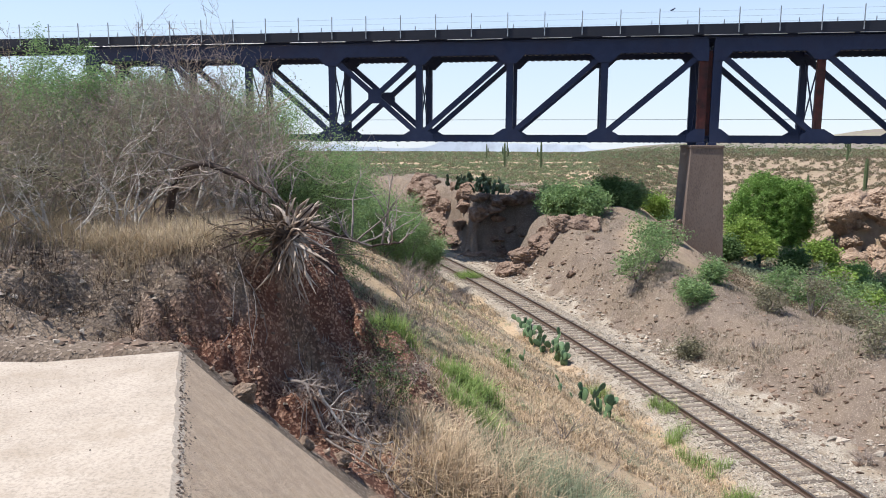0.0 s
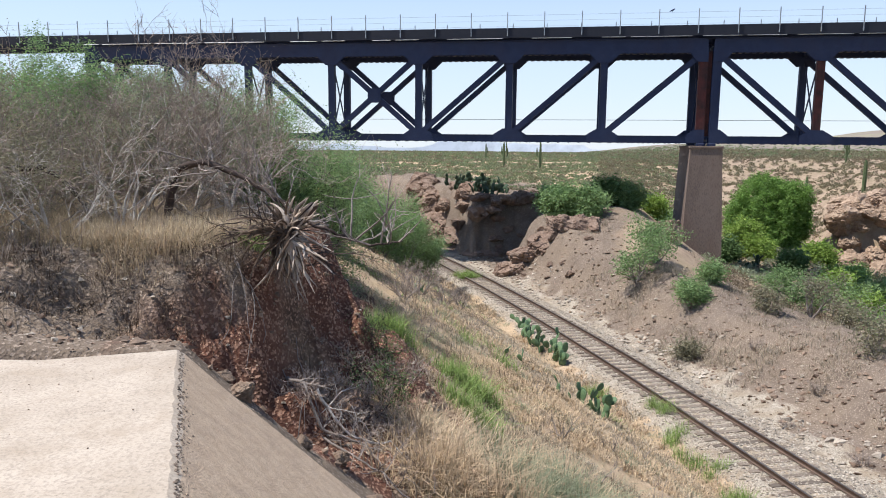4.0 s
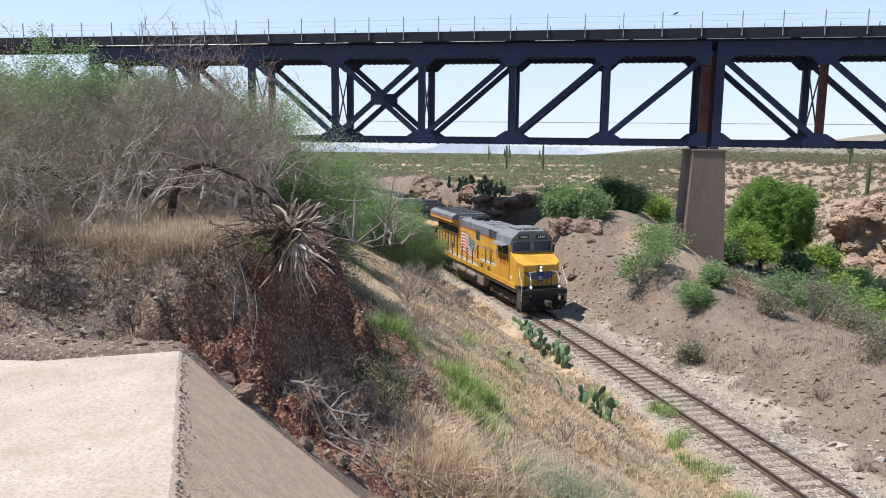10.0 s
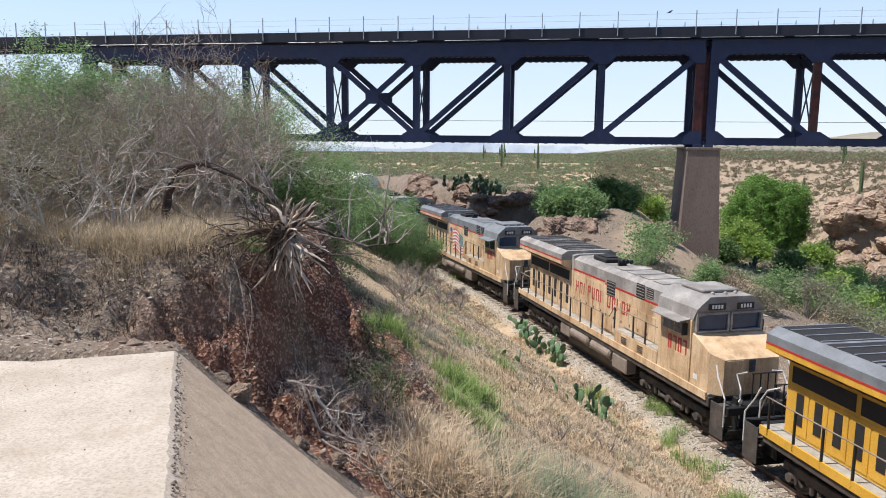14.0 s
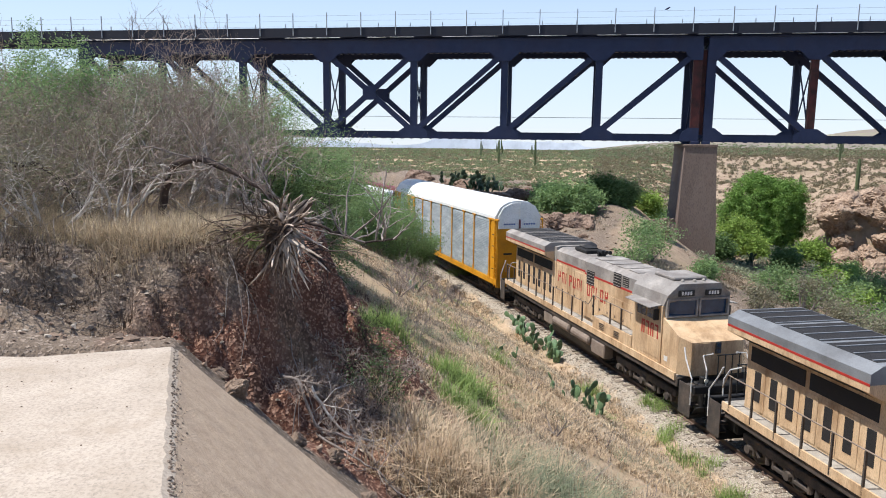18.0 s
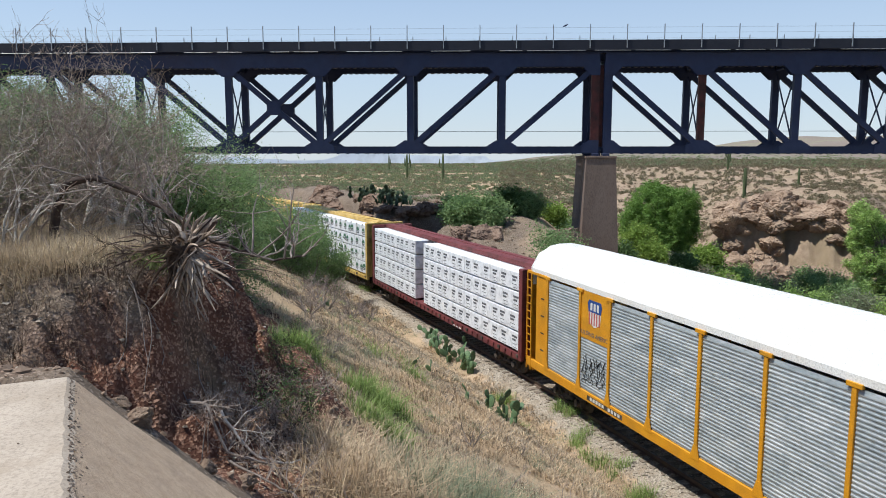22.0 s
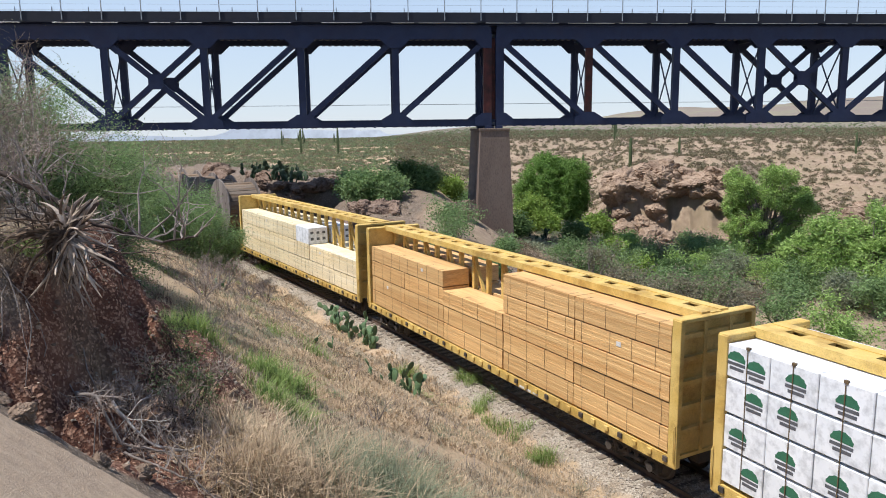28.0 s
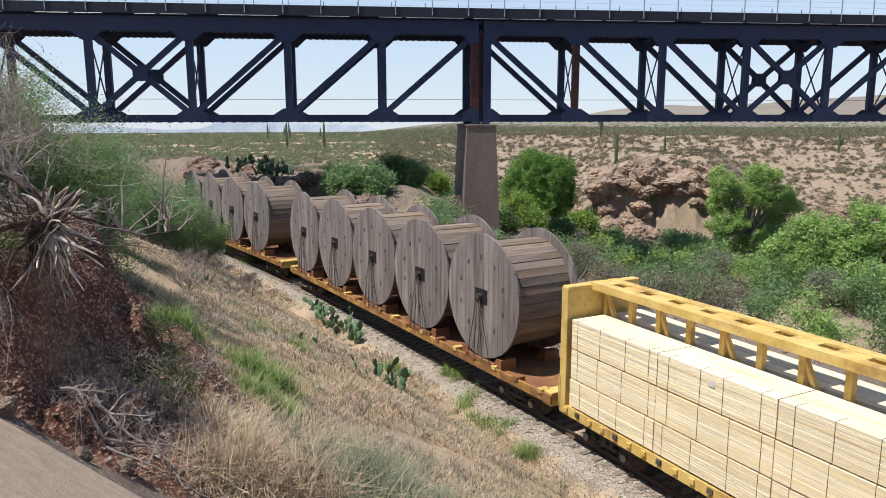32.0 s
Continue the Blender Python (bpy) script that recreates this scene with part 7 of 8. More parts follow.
def make_yucca():
    """Dead rosette toppled over the broken edge, its broken trunk pointing up."""
    r = np.random.RandomState(3)
    c = np.array([-2.2, 10.3, 9.16])
    e = thing("dead_yucca", "dead bleached yucca rosette hanging over the soil bank", "yucca", pose(*c))
    # angle in the upright plane, its spread, count, length, half width, droop, material
    fans = ((-75, 26, 20, (0.5, 0.92), (0.014, 0.028), (0.6, 1.8), "dead_leaf"), (-25, 24, 16, (0.35, 0.75), (0.012, 0.024), (0.2, 1.2), "dead_leaf"),
            (20, 22, 9, (0.3, 0.6), (0.01, 0.02), (0.0, 0.8), "dead_leaf"), (62, 14, 15, (0.3, 0.75), (0.012, 0.03), (-0.2, 0.3), "dead_leaf"),
            (110, 24, 10, (0.25, 0.55), (0.012, 0.024), (0.0, 0.9), "dead_leaf_brown"), (165, 26, 26, (0.4, 0.9), (0.006, 0.014), (0.1, 0.9), "dead_leaf_brown"),
            (-125, 26, 14, (0.4, 0.8), (0.008, 0.02), (0.5, 1.6), "dead_leaf_brown"), (-50, 50, 16, (0.3, 0.7), (0.006, 0.014), (0.2, 1.6), "dead_leaf_brown"))
    for a0, sp, n, ls, ws, bs, mat in fans:
        for k in range(n):
            a = radians(r.normal(a0, sp * 0.6))
            d = np.array([math.cos(a), r.uniform(-0.75, 0.1), math.sin(a)])
            d /= np.linalg.norm(d)
            part("dead_leaf", strap(r, d * r.uniform(0.02, 0.14) + r.normal(0, 0.06, 3), d, r.uniform(*ls), r.uniform(*ws), r.uniform(*bs)), M[mat], e)
    b = Build()
    b.tube([(-0.1, 0.22, -0.28), (-0.04, 0.12, -0.1), (0.05, 0.04, 0.05), (0.2, 0.0, 0.2), (0.36, -0.02, 0.37), (0.43, -0.03, 0.43)], [0.19, 0.2, 0.15, 0.085, 0.075, 0.05], 9)
    part("stump", b, M["bark_dark"], e, "dark rotten trunk of the rosette")
    for k in range(7):
        b = Build()
        o = r.normal(0, 0.05, 3)
        p = np.array([0.14, -0.03, 0.16]) + o
        q = p + np.array([0.3, -0.02, 0.31]) * r.uniform(0.6, 1.15) + r.normal(0, 0.03, 3)
        b.tube([p, p * 0.5 + q * 0.5 + r.normal(0, 0.012, 3), q], [0.03, 0.026, 0.012], 5)
        part("splinter", b, M["dead_leaf"], e, "bleached splintered stalk")
    ln = []
    for k in range(34):
        out, tips = [[], []], []
        left = k < 20
        p = np.array([r.uniform(-0.9, -0.1), r.uniform(-0.1, 0.4), r.uniform(-0.2, 0.2)]) if left else np.array([r.uniform(0.1, 0.6), r.uniform(-0.1, 0.3), r.uniform(-0.45, -0.1)])
        d = np.array([r.uniform(-0.9, 0.3), r.uniform(-0.5, 0.3), r.uniform(-0.2, 0.5)]) if left else np.array([r.uniform(0.2, 1.0), r.uniform(-0.4, 0.3), r.uniform(-0.3, 0.2)])
        grow(r, p, d, r.uniform(0.35, 0.75), 0.011, 1, out, tips, 0.8, 3, -0.05)
        ln += out[0] + out[1]
    v, f = tubes(ln, 3)
    o = bulk("dead_tangle", v, f, M["bark_dark"])
    o.parent = e
    tagged(o, kind="stuff")
    # fallen bleached branches and roots sliding down the soil face
    for pts, rad, n, mat in (([(-2.2, 10.0), (-1.9, 9.75), (-1.6, 9.5), (-1.3, 9.35), (-1.0, 9.3), (-0.75, 9.1)], 0.028, 15, "bark_grey"),
                             ([(-1.75, 9.9), (-1.5, 9.8), (-1.25, 9.75), (-1.0, 9.7), (-0.7, 9.75), (-0.45, 9.6)], 0.022, 14, "bark_white"),
                             ([(-1.5, 9.1), (-1.2, 8.9), (-0.95, 8.75), (-0.7, 8.7), (-0.45, 8.5), (-0.2, 8.4)], 0.018, 11, "bark_grey")):
        e = thing("fallen_branch", "bleached dead branch lying down the soil bank", "branch", pose(0, 0, 0))
        q = np.array([(x, y, float(ground_z(x, y)) + 0.1 + r.uniform(0, 0.08)) for x, y in pts])
        t = np.linspace(0, len(q) - 1, 16)
        q = np.stack([np.interp(t, np.arange(len(q)), q[:, k]) for k in range(3)], -1) + r.normal(0, 0.015, (16, 3))
        v, f = tubes([np.concatenate([q, np.linspace(rad, rad * 0.4, 16)[:, None]], 1)], 6)
        o = bulk("limb", v, f, M[mat], True)
        o.parent = e
        out, tips = [[], [], []], []
        for k in range(n):
            grow(r, q[r.randint(2, 16)], np.array([r.normal(0.3, 0.6), r.normal(-0.3, 0.5), r.normal(0.2, 0.4)]), r.uniform(0.2, 0.5), 0.009, 1, out, tips, 0.7, 3)
        v, f = tubes(out[1] + out[0], 3)
        o = bulk("branchwork", v, f, M[mat])
        o.parent = e
        tagged(o, kind="stuff")
    e = thing("hanging_roots", "thin grey roots hanging from the broken soil edge", "roots", pose(0, 0, 0))
    ln = []
    for k in range(14):
        x0, y0 = r.uniform(-3.2, -1.6), r.uniform(9.5, 10.6)
        pts = [np.array([x0, y0, float(ground_z(x0, y0)) + 0.05, 0.009])]
        d = np.array([r.uniform(0.1, 0.7), r.uniform(-0.9, -0.2)])
        for i in range(5):
            d = d + r.normal(0, 0.25, 2)
            x, y = pts[-1][:2] + d / np.linalg.norm(d) * 0.13
            pts.append(np.array([x, y, float(ground_z(x, y)) + r.uniform(0.02, 0.12), 0.009 * (1 - i / 8)]))
        ln.append(np.array(pts))
    v, f = tubes(ln, 4)
    o = bulk("root", v, f, M["bark_grey"], True)
    o.parent = e
    tagged(o, kind="stuff")


make_yucca()


def tufts(name, xy, height, mat, label, seed, blades=12, spread=0.12, lean=0.55, width=0.006, arch=0.6):
    """Grass tufts of thin bent blades, all in one object."""
    r = np.random.RandomState(seed)
    n = len(xy)
    h = np.repeat(height * r.uniform(0.7, 1.3, n), blades) * r.uniform(0.55, 1.1, n * blades)
    base = np.repeat(xy, blades, axis=0) + r.normal(0, 1, (n * blades, 2)) * (np.repeat(np.atleast_1d(spread) * np.ones(n), blades))[:, None]
    z = ground_z(base[:, 0], base[:, 1]) - 0.03
    a = r.uniform(0, 2 * np.pi, n * blades)
    ln = np.abs(r.normal(0, lean, n * blades)) + 0.08
    dx, dy = np.cos(a) * ln, np.sin(a) * ln
    w = (np.atleast_1d(width) * np.ones(n)).repeat(blades) * r.uniform(0.7, 1.4, n * blades)
    wx, wy = -np.sin(a) * w, np.cos(a) * w
    vs = []
    for t, ww in ((0, 1.0), (0.5, 0.8), (1.0, 0.12)):
        px, py = base[:, 0] + dx * h * t ** (1 + arch), base[:, 1] + dy * h * t ** (1 + arch)
        pz = z + h * (t - 0.35 * ln * t * t)
        vs.append(np.stack([px - wx * ww, py - wy * ww, pz], -1))
        vs.append(np.stack([px + wx * ww, py + wy * ww, pz], -1))
    v = np.stack(vs, 1)
    k = np.arange(n * blades)[:, None] * 6
    f = np.concatenate([k + np.array([[0, 1, 3, 2]]), k + np.array([[2, 3, 5, 4]])], 0)
    ob = bulk(name, v.reshape(-1, 3), f, mat)
    return tagged(ob, label, "grass", kind="stuff")


def make_grass():
    r = np.random.RandomState(12)

    def bank(n, u0, u1, s0, s1, power=1.6):
        s = s0 + (s1 - s0) * r.rand(n) ** power
        v = -r.uniform(u0, u1, n)
        a = TRACK_PHI + s / TRACK_R
        xy = np.stack([TRACK_C[0] + (TRACK_R + v) * np.cos(a), TRACK_C[1] + (TRACK_R + v) * np.sin(a)], -1)
        return xy

    def thin(xy, scale, seed, cut):
        q = fbm(xy[:, 0] * scale, xy[:, 1] * scale, 3, seed)
        e = edge_distance(xy[:, 0], xy[:, 1])
        drop = (xy[:, 0] + 2.5) * APRON_N[0] + (xy[:, 1] - 6.75) * APRON_N[1]
        return xy[(q > cut) & (e < np.where(xy[:, 1] < 19, -2.3, -1.1)) & ((xy[:, 1] > 7.6) | (drop > 4.3))]

    def size_for(xy):
        d = np.hypot(xy[:, 0], xy[:, 1])
        return np.clip(0.0028 + d * 0.00033, 0.004, 0.03)

    xy = thin(bank(19000, 2.1, 14.5, -16, 62), 0.45, 5, -0.1)
    tufts("dry_grass", xy, 0.23, M["straw"], "dry straw-coloured bunch grass on the cutting's slope", 13, 12, 0.11, 0.75, size_for(xy))
    xy = thin(bank(13000, 2.1, 14.5, -16, 62), 0.4, 9, -0.05)
    tufts("grey_grass", xy, 0.2, M["straw_grey"], "dry grey bunch grass on the cutting's slope", 14, 12, 0.12, 0.8, size_for(xy))
    xy = thin(bank(7000, 3.5, 14, -14, 50), 0.3, 15, 0.38)
    tufts("green_grass", xy, 0.28, M["grass_green"], "sparse green grass among the dry grass", 15, 9, 0.14, 0.8, size_for(xy))
    # long grass overhanging the red soil, grey-green clumps below it
    c = np.concatenate([np.stack([r.normal(0.1, 0.45, 90), r.uniform(8.8, 11.6, 90)], -1), np.stack([r.uniform(0.6, 2.6, 40), r.uniform(8.8, 12, 40)], -1)])
    tufts("long_grass", c, 0.7, M["straw"], "long arching straw grass beside the red soil", 16, 34, 0.1, 0.95, 0.006, 1.1)
    c = np.stack([r.normal(1.9, 0.75, 110), r.normal(10.6, 0.9, 110)], -1)
    tufts("sage_grass", c, 0.7, M["leaf_sage"], "grey-green clump grass on the slope", 17, 40, 0.12, 0.75, 0.006, 0.9)
    # bright green clumps: place, spread, count
    spots = ((0.6, 16.1, 0.26, 22), (0.66, 13.5, 0.2, 16), (-1.2, 16.5, 0.24, 20), (1.6, 24, 0.5, 5), (9.0, 28.2, 0.4, 5), (8.7, 25.6, 0.5, 5), (9.2, 23.5, 0.4, 6), (2.0, 56.8, 0.5, 22), (6.9, 30.5, 0.3, 6), (9.6, 21.0, 0.4, 6))
    c = np.concatenate([np.stack([r.normal(a, s, n), r.normal(b, s, n)], -1) for a, b, s, n in spots])
    tufts("green_clumps", c, 0.6, M["grass_bright"], "bright green grass clumps on the slope", 18, 60, 0.14, 0.7, 0.007, 0.6)
    xy = thin(bank(900, 2.6, 14, -13, 40, 1.2), 0.5, 33, -0.1)
    tufts("slope_brush", xy, 0.34, M["dead_leaf_brown"], "grey dead weeds and low brush on the slope", 25, 34, 0.14, 0.8, 0.003, 0.5)
    xy = thin(bank(420, 2.4, 14, -13, 40, 1.2), 0.5, 35, 0.0)
    tufts("slope_sage", xy, 0.3, M["leaf_sage"], "low grey-green clumps among the dry grass", 26, 50, 0.14, 0.9, 0.005, 0.6)
    # tall straw on the plateau
    n = 4600
    x, y = r.uniform(-14, -1.5, n), r.uniform(9, 19, n)
    e = edge_distance(x, y)
    keep = (e > 0.9 + 0.8 * vnoise(x, y, 77)) & (fbm(x * 0.5, y * 0.5, 2, 8) > -0.24)
    tufts("plateau_grass", np.stack([x[keep], y[keep]], -1), 0.42, M["straw_gold"], "tall dry straw grass under the thicket", 19, 44, 0.16, 1.0, 0.0036, 0.9)
    n = 700
    x, y = r.uniform(-14, -1.5, n), r.uniform(9, 20, n)
    e = edge_distance(x, y)
    keep = e > 0.5
    tufts("plateau_brush", np.stack([x[keep], y[keep]], -1), 0.5, M["twig_brown"], "brown dead undergrowth below the thicket", 20, 22, 0.2, 0.7, 0.005, 0.4)
    n = 420
    x, y = r.uniform(-8, -2.0, n), r.uniform(8.4, 12, n)
    e = edge_distance(x, y)
    keep = (e > -0.35) & (e < 1.0) & (vnoise(x * 1.3, y * 1.3, 79) > -0.2)
    tufts("bank_brush", np.stack([x[keep], y[keep]], -1), 0.3, M["dead_leaf_brown"], "dark dead brush hanging over the soil bank", 24, 26, 0.12, 1.5, 0.004, 0.8)
    c = np.stack([r.normal(-2.95, 0.18, 14), r.normal(11.0, 0.12, 14)], -1)
    tufts("green_tuft", c, 0.32, M["grass_green"], "yellow-green tuft beside the dead yucca", 22, 40, 0.09, 0.7, 0.005, 0.7)
    c = np.concatenate([np.stack([r.normal(a, s, n), r.normal(b, s, n)], -1) for a, b, s, n in ((11.8, 44.2, 0.9, 50), (13.3, 35.5, 0.9, 55), (14.5, 33.0, 0.9, 40), (27, 56, 2.6, 160), (22, 48, 2.2, 80), (17.5, 30, 1.2, 50), (20.5, 36.5, 1.6, 70), (12.6, 38.5, 0.8, 30), (16, 44, 1.6, 40))])
    tufts("bank_straw", c[::2], 0.4, M["straw_grey"], "straw-coloured tufts scattered over the gravel bank", 23, 26, 0.25, 1.1, 0.009, 0.9)
    # sparse tufts of the right bank
    n = 1300
    s = -12 + 66 * r.rand(n) ** 1.2
    v = 3.4 + r.gamma(2.2, 3.0, n)
    a = TRACK_PHI + s / TRACK_R
    xy = np.stack([TRACK_C[0] + (TRACK_R + v) * np.cos(a), TRACK_C[1] + (TRACK_R + v) * np.sin(a)], -1)
    xy = xy[fbm(xy[:, 0] * 0.3, xy[:, 1] * 0.3, 3, 31) > 0.02]
    tufts("bank_tufts", xy, 0.35, M["straw_grey"], "sparse dry tufts on the gravel bank", 21, 14, 0.16, 0.6, 0.012)


make_grass()


def shrub(az, d, h, seed, label, leaf, n=7, size=0.05, spread=0.2, wide=1.3, bark="bark_grey", name="shrub", level=2, kids=5, trunks=6, z=None, group="", category="shrub", sink=0.0):
    return tree(*at(az, d), h, seed, label, category, leaf, bark, trunks, level, kids, size, n, spread, wide, name=name, wander=0.45, z=z, group=group, sink=sink)


def crown_tree(az, d, lobes, seed, label, leaf, bark, name, dense=1.0, size=0.08, loose=0.72):
    """A tree with a full crown of leafy lobes: offset across, offset in depth, height, half width and half height of each."""
    r = np.random.RandomState(seed)
    x, y = at(az, d)
    e = thing(name, label, "tree", pose(x, y, 0, 0, 0, -az))
    z0 = float(ground_z(x, y)) - 0.2
    limbs, clumps = [], []
    fork = np.array([0.0, 0.0, z0 + 1.6])
    bole = np.array([[0, 0, z0, 0.3], [0.05, 0, z0 + 0.6, 0.26], [-0.03, 0, z0 + 1.1, 0.23], [*fork, 0.2], [0.1, 0, z0 + 2.1, 0.15], [0.05, 0, z0 + 2.6, 0.1]])
    small = []
    for dx, dy, z, rx, rz in lobes:
        small.append((dx, dy, z, rx * loose, rz * loose))
        for i in range(9):
            q = r.normal(0, 1, 3)
            q /= np.linalg.norm(q)
            g = r.uniform(0.24, 0.46)
            small.append((dx + q[0] * rx * 0.74, dy + q[1] * rx * 0.74, z + q[2] * rz * 0.74, rx * g, rz * g))
    for dx, dy, z, rx, rz in small:
        k = max(16, int(40 * rx * rz * dense))
        q = r.normal(0, 1, (k, 3))
        q /= np.linalg.norm(q, axis=1, keepdims=True)
        bump = 1 + 0.1 * np.sin(q[:, 0] * 5 + seed) * np.cos(q[:, 2] * 4 + dx) + r.normal(0, 0.05, k)
        c = np.array([dx, dy, z]) + q * np.array([rx, rx, rz]) * (bump * r.uniform(0.5, 1.0, k) ** 0.4)[:, None]
        c = c[c[:, 2] > z0 + 0.4]
        clumps.append(c)
        for i in r.choice(len(c), min(len(c), 4), replace=False):
            t = np.linspace(0, 1, 6)[:, None]
            ln = fork * (1 - t) + c[i] * t + r.normal(0, 0.16, (6, 3)) * np.sin(t * math.pi) + np.array([0, 0, 0.5]) * np.sin(t * math.pi)
            limbs.append(np.concatenate([ln, np.linspace(0.11, 0.02, 6)[:, None]], 1))
    v, f = tubes([bole], 10)
    o = bulk("trunk", v, f, M[bark], True)
    o.parent = e
    v, f = tubes(limbs, 5)
    o = bulk("branchwork", v, f, M[bark], True)
    o.parent = e
    tagged(o, kind="stuff")
    v, f = leaves(r, np.concatenate(clumps), size, 34, 0.2)
    o = bulk("crown", v, f, M[leaf])
    o.parent = e
    return e


def make_shrubs():
    # the tree that hides the bend
    for az, d, h, seed in ((-4.6, 47, 4.0, 70), (-2.9, 49, 3.8, 71), (-7.4, 46, 3.6, 72), (-1.7, 52, 3.2, 73), (-5.2, 52, 4.4, 74), (-3.4, 57, 4.4, 66), (-6.8, 54, 4.6, 67)):
        tree(*at(az, d), h, seed, "spreading green mesquite beside the railway bend", "tree", "leaf_mesquite", "bark_grey", 5, 3, 4, 0.04, 16, 0.26, 1.35, thick=0.012)
    tree(*at(-1.6, 19.5), 1.5, 75, "bare grey shrub leaning over the slope", "shrub", None, "twig_brown", 5, 3, 4, 0, 0, 0.1, 1.7, name="thorn_shrub", thick=0.01)
    tree(*at(-3.6, 17), 1.3, 68, "bare grey shrub leaning over the slope", "shrub", None, "twig_brown", 5, 3, 4, 0, 0, 0.1, 1.7, name="thorn_shrub", thick=0.01)
    tree(*at(2.2, 26), 1.4, 69, "bare grey shrub leaning over the slope", "shrub", None, "twig_brown", 5, 3, 4, 0, 0, 0.1, 1.7, name="thorn_shrub", thick=0.01)
    for az, d, h, seed in ((0.3, 35.5, 2.0, 76), (-1.8, 31, 1.9, 77), (-3.0, 27, 1.7, 78), (1.6, 39, 1.6, 79), (-2.4, 36, 1.8, 80)):
        shrub(az, d, h, seed, "bare brown shrub on the dry slope", None, 0, wide=1.5, level=3, kids=4, name="thorn_shrub")
    for az, d, h, seed in ((9.8, 17.5, 1.0, 81), (12.6, 14.2, 0.9, 82), (13.8, 19, 0.9, 83), (16.2, 21, 0.8, 84), (8.0, 22, 0.8, 85), (11.5, 11.8, 0.7, 86), (17.5, 16.5, 0.8, 87)):
        shrub(az, d, h, seed, "small bare weed on the slope", None, 0, wide=0.9, trunks=3, level=2, kids=4, name="dead_weed")
    # right bank
    for az, d, h, seed, lf in ((15.2, 47.5, 3.3, 90, "leaf_mesquite"), (16.6, 50, 3.2, 91, "leaf_mesquite"), (19.3, 43.5, 1.3, 92, "leaf_mesquite"), (19.1, 38, 0.9, 93, "leaf_olive"), (20.6, 46, 1.2, 94, "leaf_mesquite"),
                               (24.5, 44, 1.6, 95, "leaf_olive"), (27.5, 48, 2.8, 96, "leaf_olive"), (30.0, 46, 2.2, 97, "leaf_olive"), (25.8, 52, 2.6, 98, "leaf_mesquite"), (29, 55, 3.2, 99, "leaf_mesquite"),
                               (31.5, 36, 2.0, 100, "leaf_olive"), (34.5, 38, 2.1, 101, "leaf_olive"), (38, 38, 2.4, 102, "leaf_olive"), (33, 44, 2.6, 103, "leaf_mesquite"), (36.5, 48, 3.0, 104, "leaf_mesquite"), (41, 42, 2.6, 105, "leaf_mesquite"), (45, 40, 2.4, 106, "leaf_cotton"), (49, 41, 2.6, 107, "leaf_mesquite")):
        shrub(az, d, h, seed, "open grey-green shrub on the stony bank" if lf == "leaf_sage" else "green desert shrub on the stony bank", lf, 3 if lf == "leaf_olive" else 9, 0.055, 0.24, 1.2, level=3, kids=3, trunks=5)
    for az, d, h, seed in ((28.3, 33, 0.9, 110), (26.5, 30.5, 0.6, 111), (22.5, 34.5, 0.5, 112), (31.5, 28, 0.7, 113), (24.0, 37, 0.8, 114), (18.4, 37.2, 0.6, 115)):
        shrub(az, d, h, seed, "brown dead brush on the gravel bank", None, 0, wide=1.8, level=2, kids=6, name="dead_brush", trunks=7)
    # creek trees
    crown_tree(24.1, 90, [(0, 0, 2.7, 4.3, 4.3), (-1.8, 0.4, 1.2, 2.8, 3.0), (2.0, 0, 1.5, 2.6, 3.2), (0, -1.2, 0.4, 3.4, 2.6)], 120, "dense round green tree by the creek", "leaf_round", "bark_dark", "creek_tree", loose=0.97)
    crown_tree(39.6, 86, [(-2.5, 0, 3.0, 2.2, 2.5), (1.1, 0.3, 3.4, 2.5, 2.5), (-2.0, -0.5, -0.2, 2.4, 1.9), (3.2, 0, 1.5, 1.7, 2.1), (2.4, 0, -0.8, 1.6, 1.4), (-1.5, -0.6, -2.4, 2.2, 1.6), (1.6, -0.4, -2.6, 1.8, 1.4)], 127, "tall light green cottonwood tree by the creek", "leaf_cotton", "bark_grey", "cottonwood_tree", 0.85)
    crown_tree(46.3, 60, [(-2.2, 0, 2.2, 2.4, 2.3), (1.4, 0.4, 2.9, 2.5, 2.1), (-4.2, 0, 0.4, 1.7, 1.7), (4.2, 0, 2.1, 2.5, 2.4), (0.3, -1, 0.5, 2.8, 1.8), (-2.6, -1, -0.8, 2.0, 1.6), (2.6, -0.6, -0.8, 2.2, 1.7), (0.2, -1.2, -2.0, 2.4, 1.5)], 129, "spreading light green cottonwood tree by the creek", "leaf_cotton", "bark_grey", "cottonwood_tree", 0.85)
    for az, d, h, seed in ((22.6, 82, 3.6, 121), (23.8, 80, 2.0, 122), (21.6, 76, 2.0, 123), (27.6, 80, 1.8, 124), (28.9, 70, 1.6, 125), (26.0, 72, 2.0, 126), (31.0, 66, 1.8, 140), (33.5, 68, 2.2, 141)):
        tree(*at(az, d), h, seed, "bright lime green shrub by the creek", "shrub", "leaf_lime" if seed not in (123, 126, 141) else "leaf_dark", "bark_dark", 6, 2, 5, 0.1, 24, 0.4, 1.1, name="creek_shrub")
    for az, d, h, seed in ((54, 60, 6.0, 132), (52.5, 76, 7.0, 131)):
        tree(*at(az, d), h, seed, "light green cottonwood tree by the creek", "tree", "leaf_cotton", "bark_grey", 4, 3, 5, 0.1, 17, 0.5, 0.7, name="cottonwood_tree", thick=0.02)
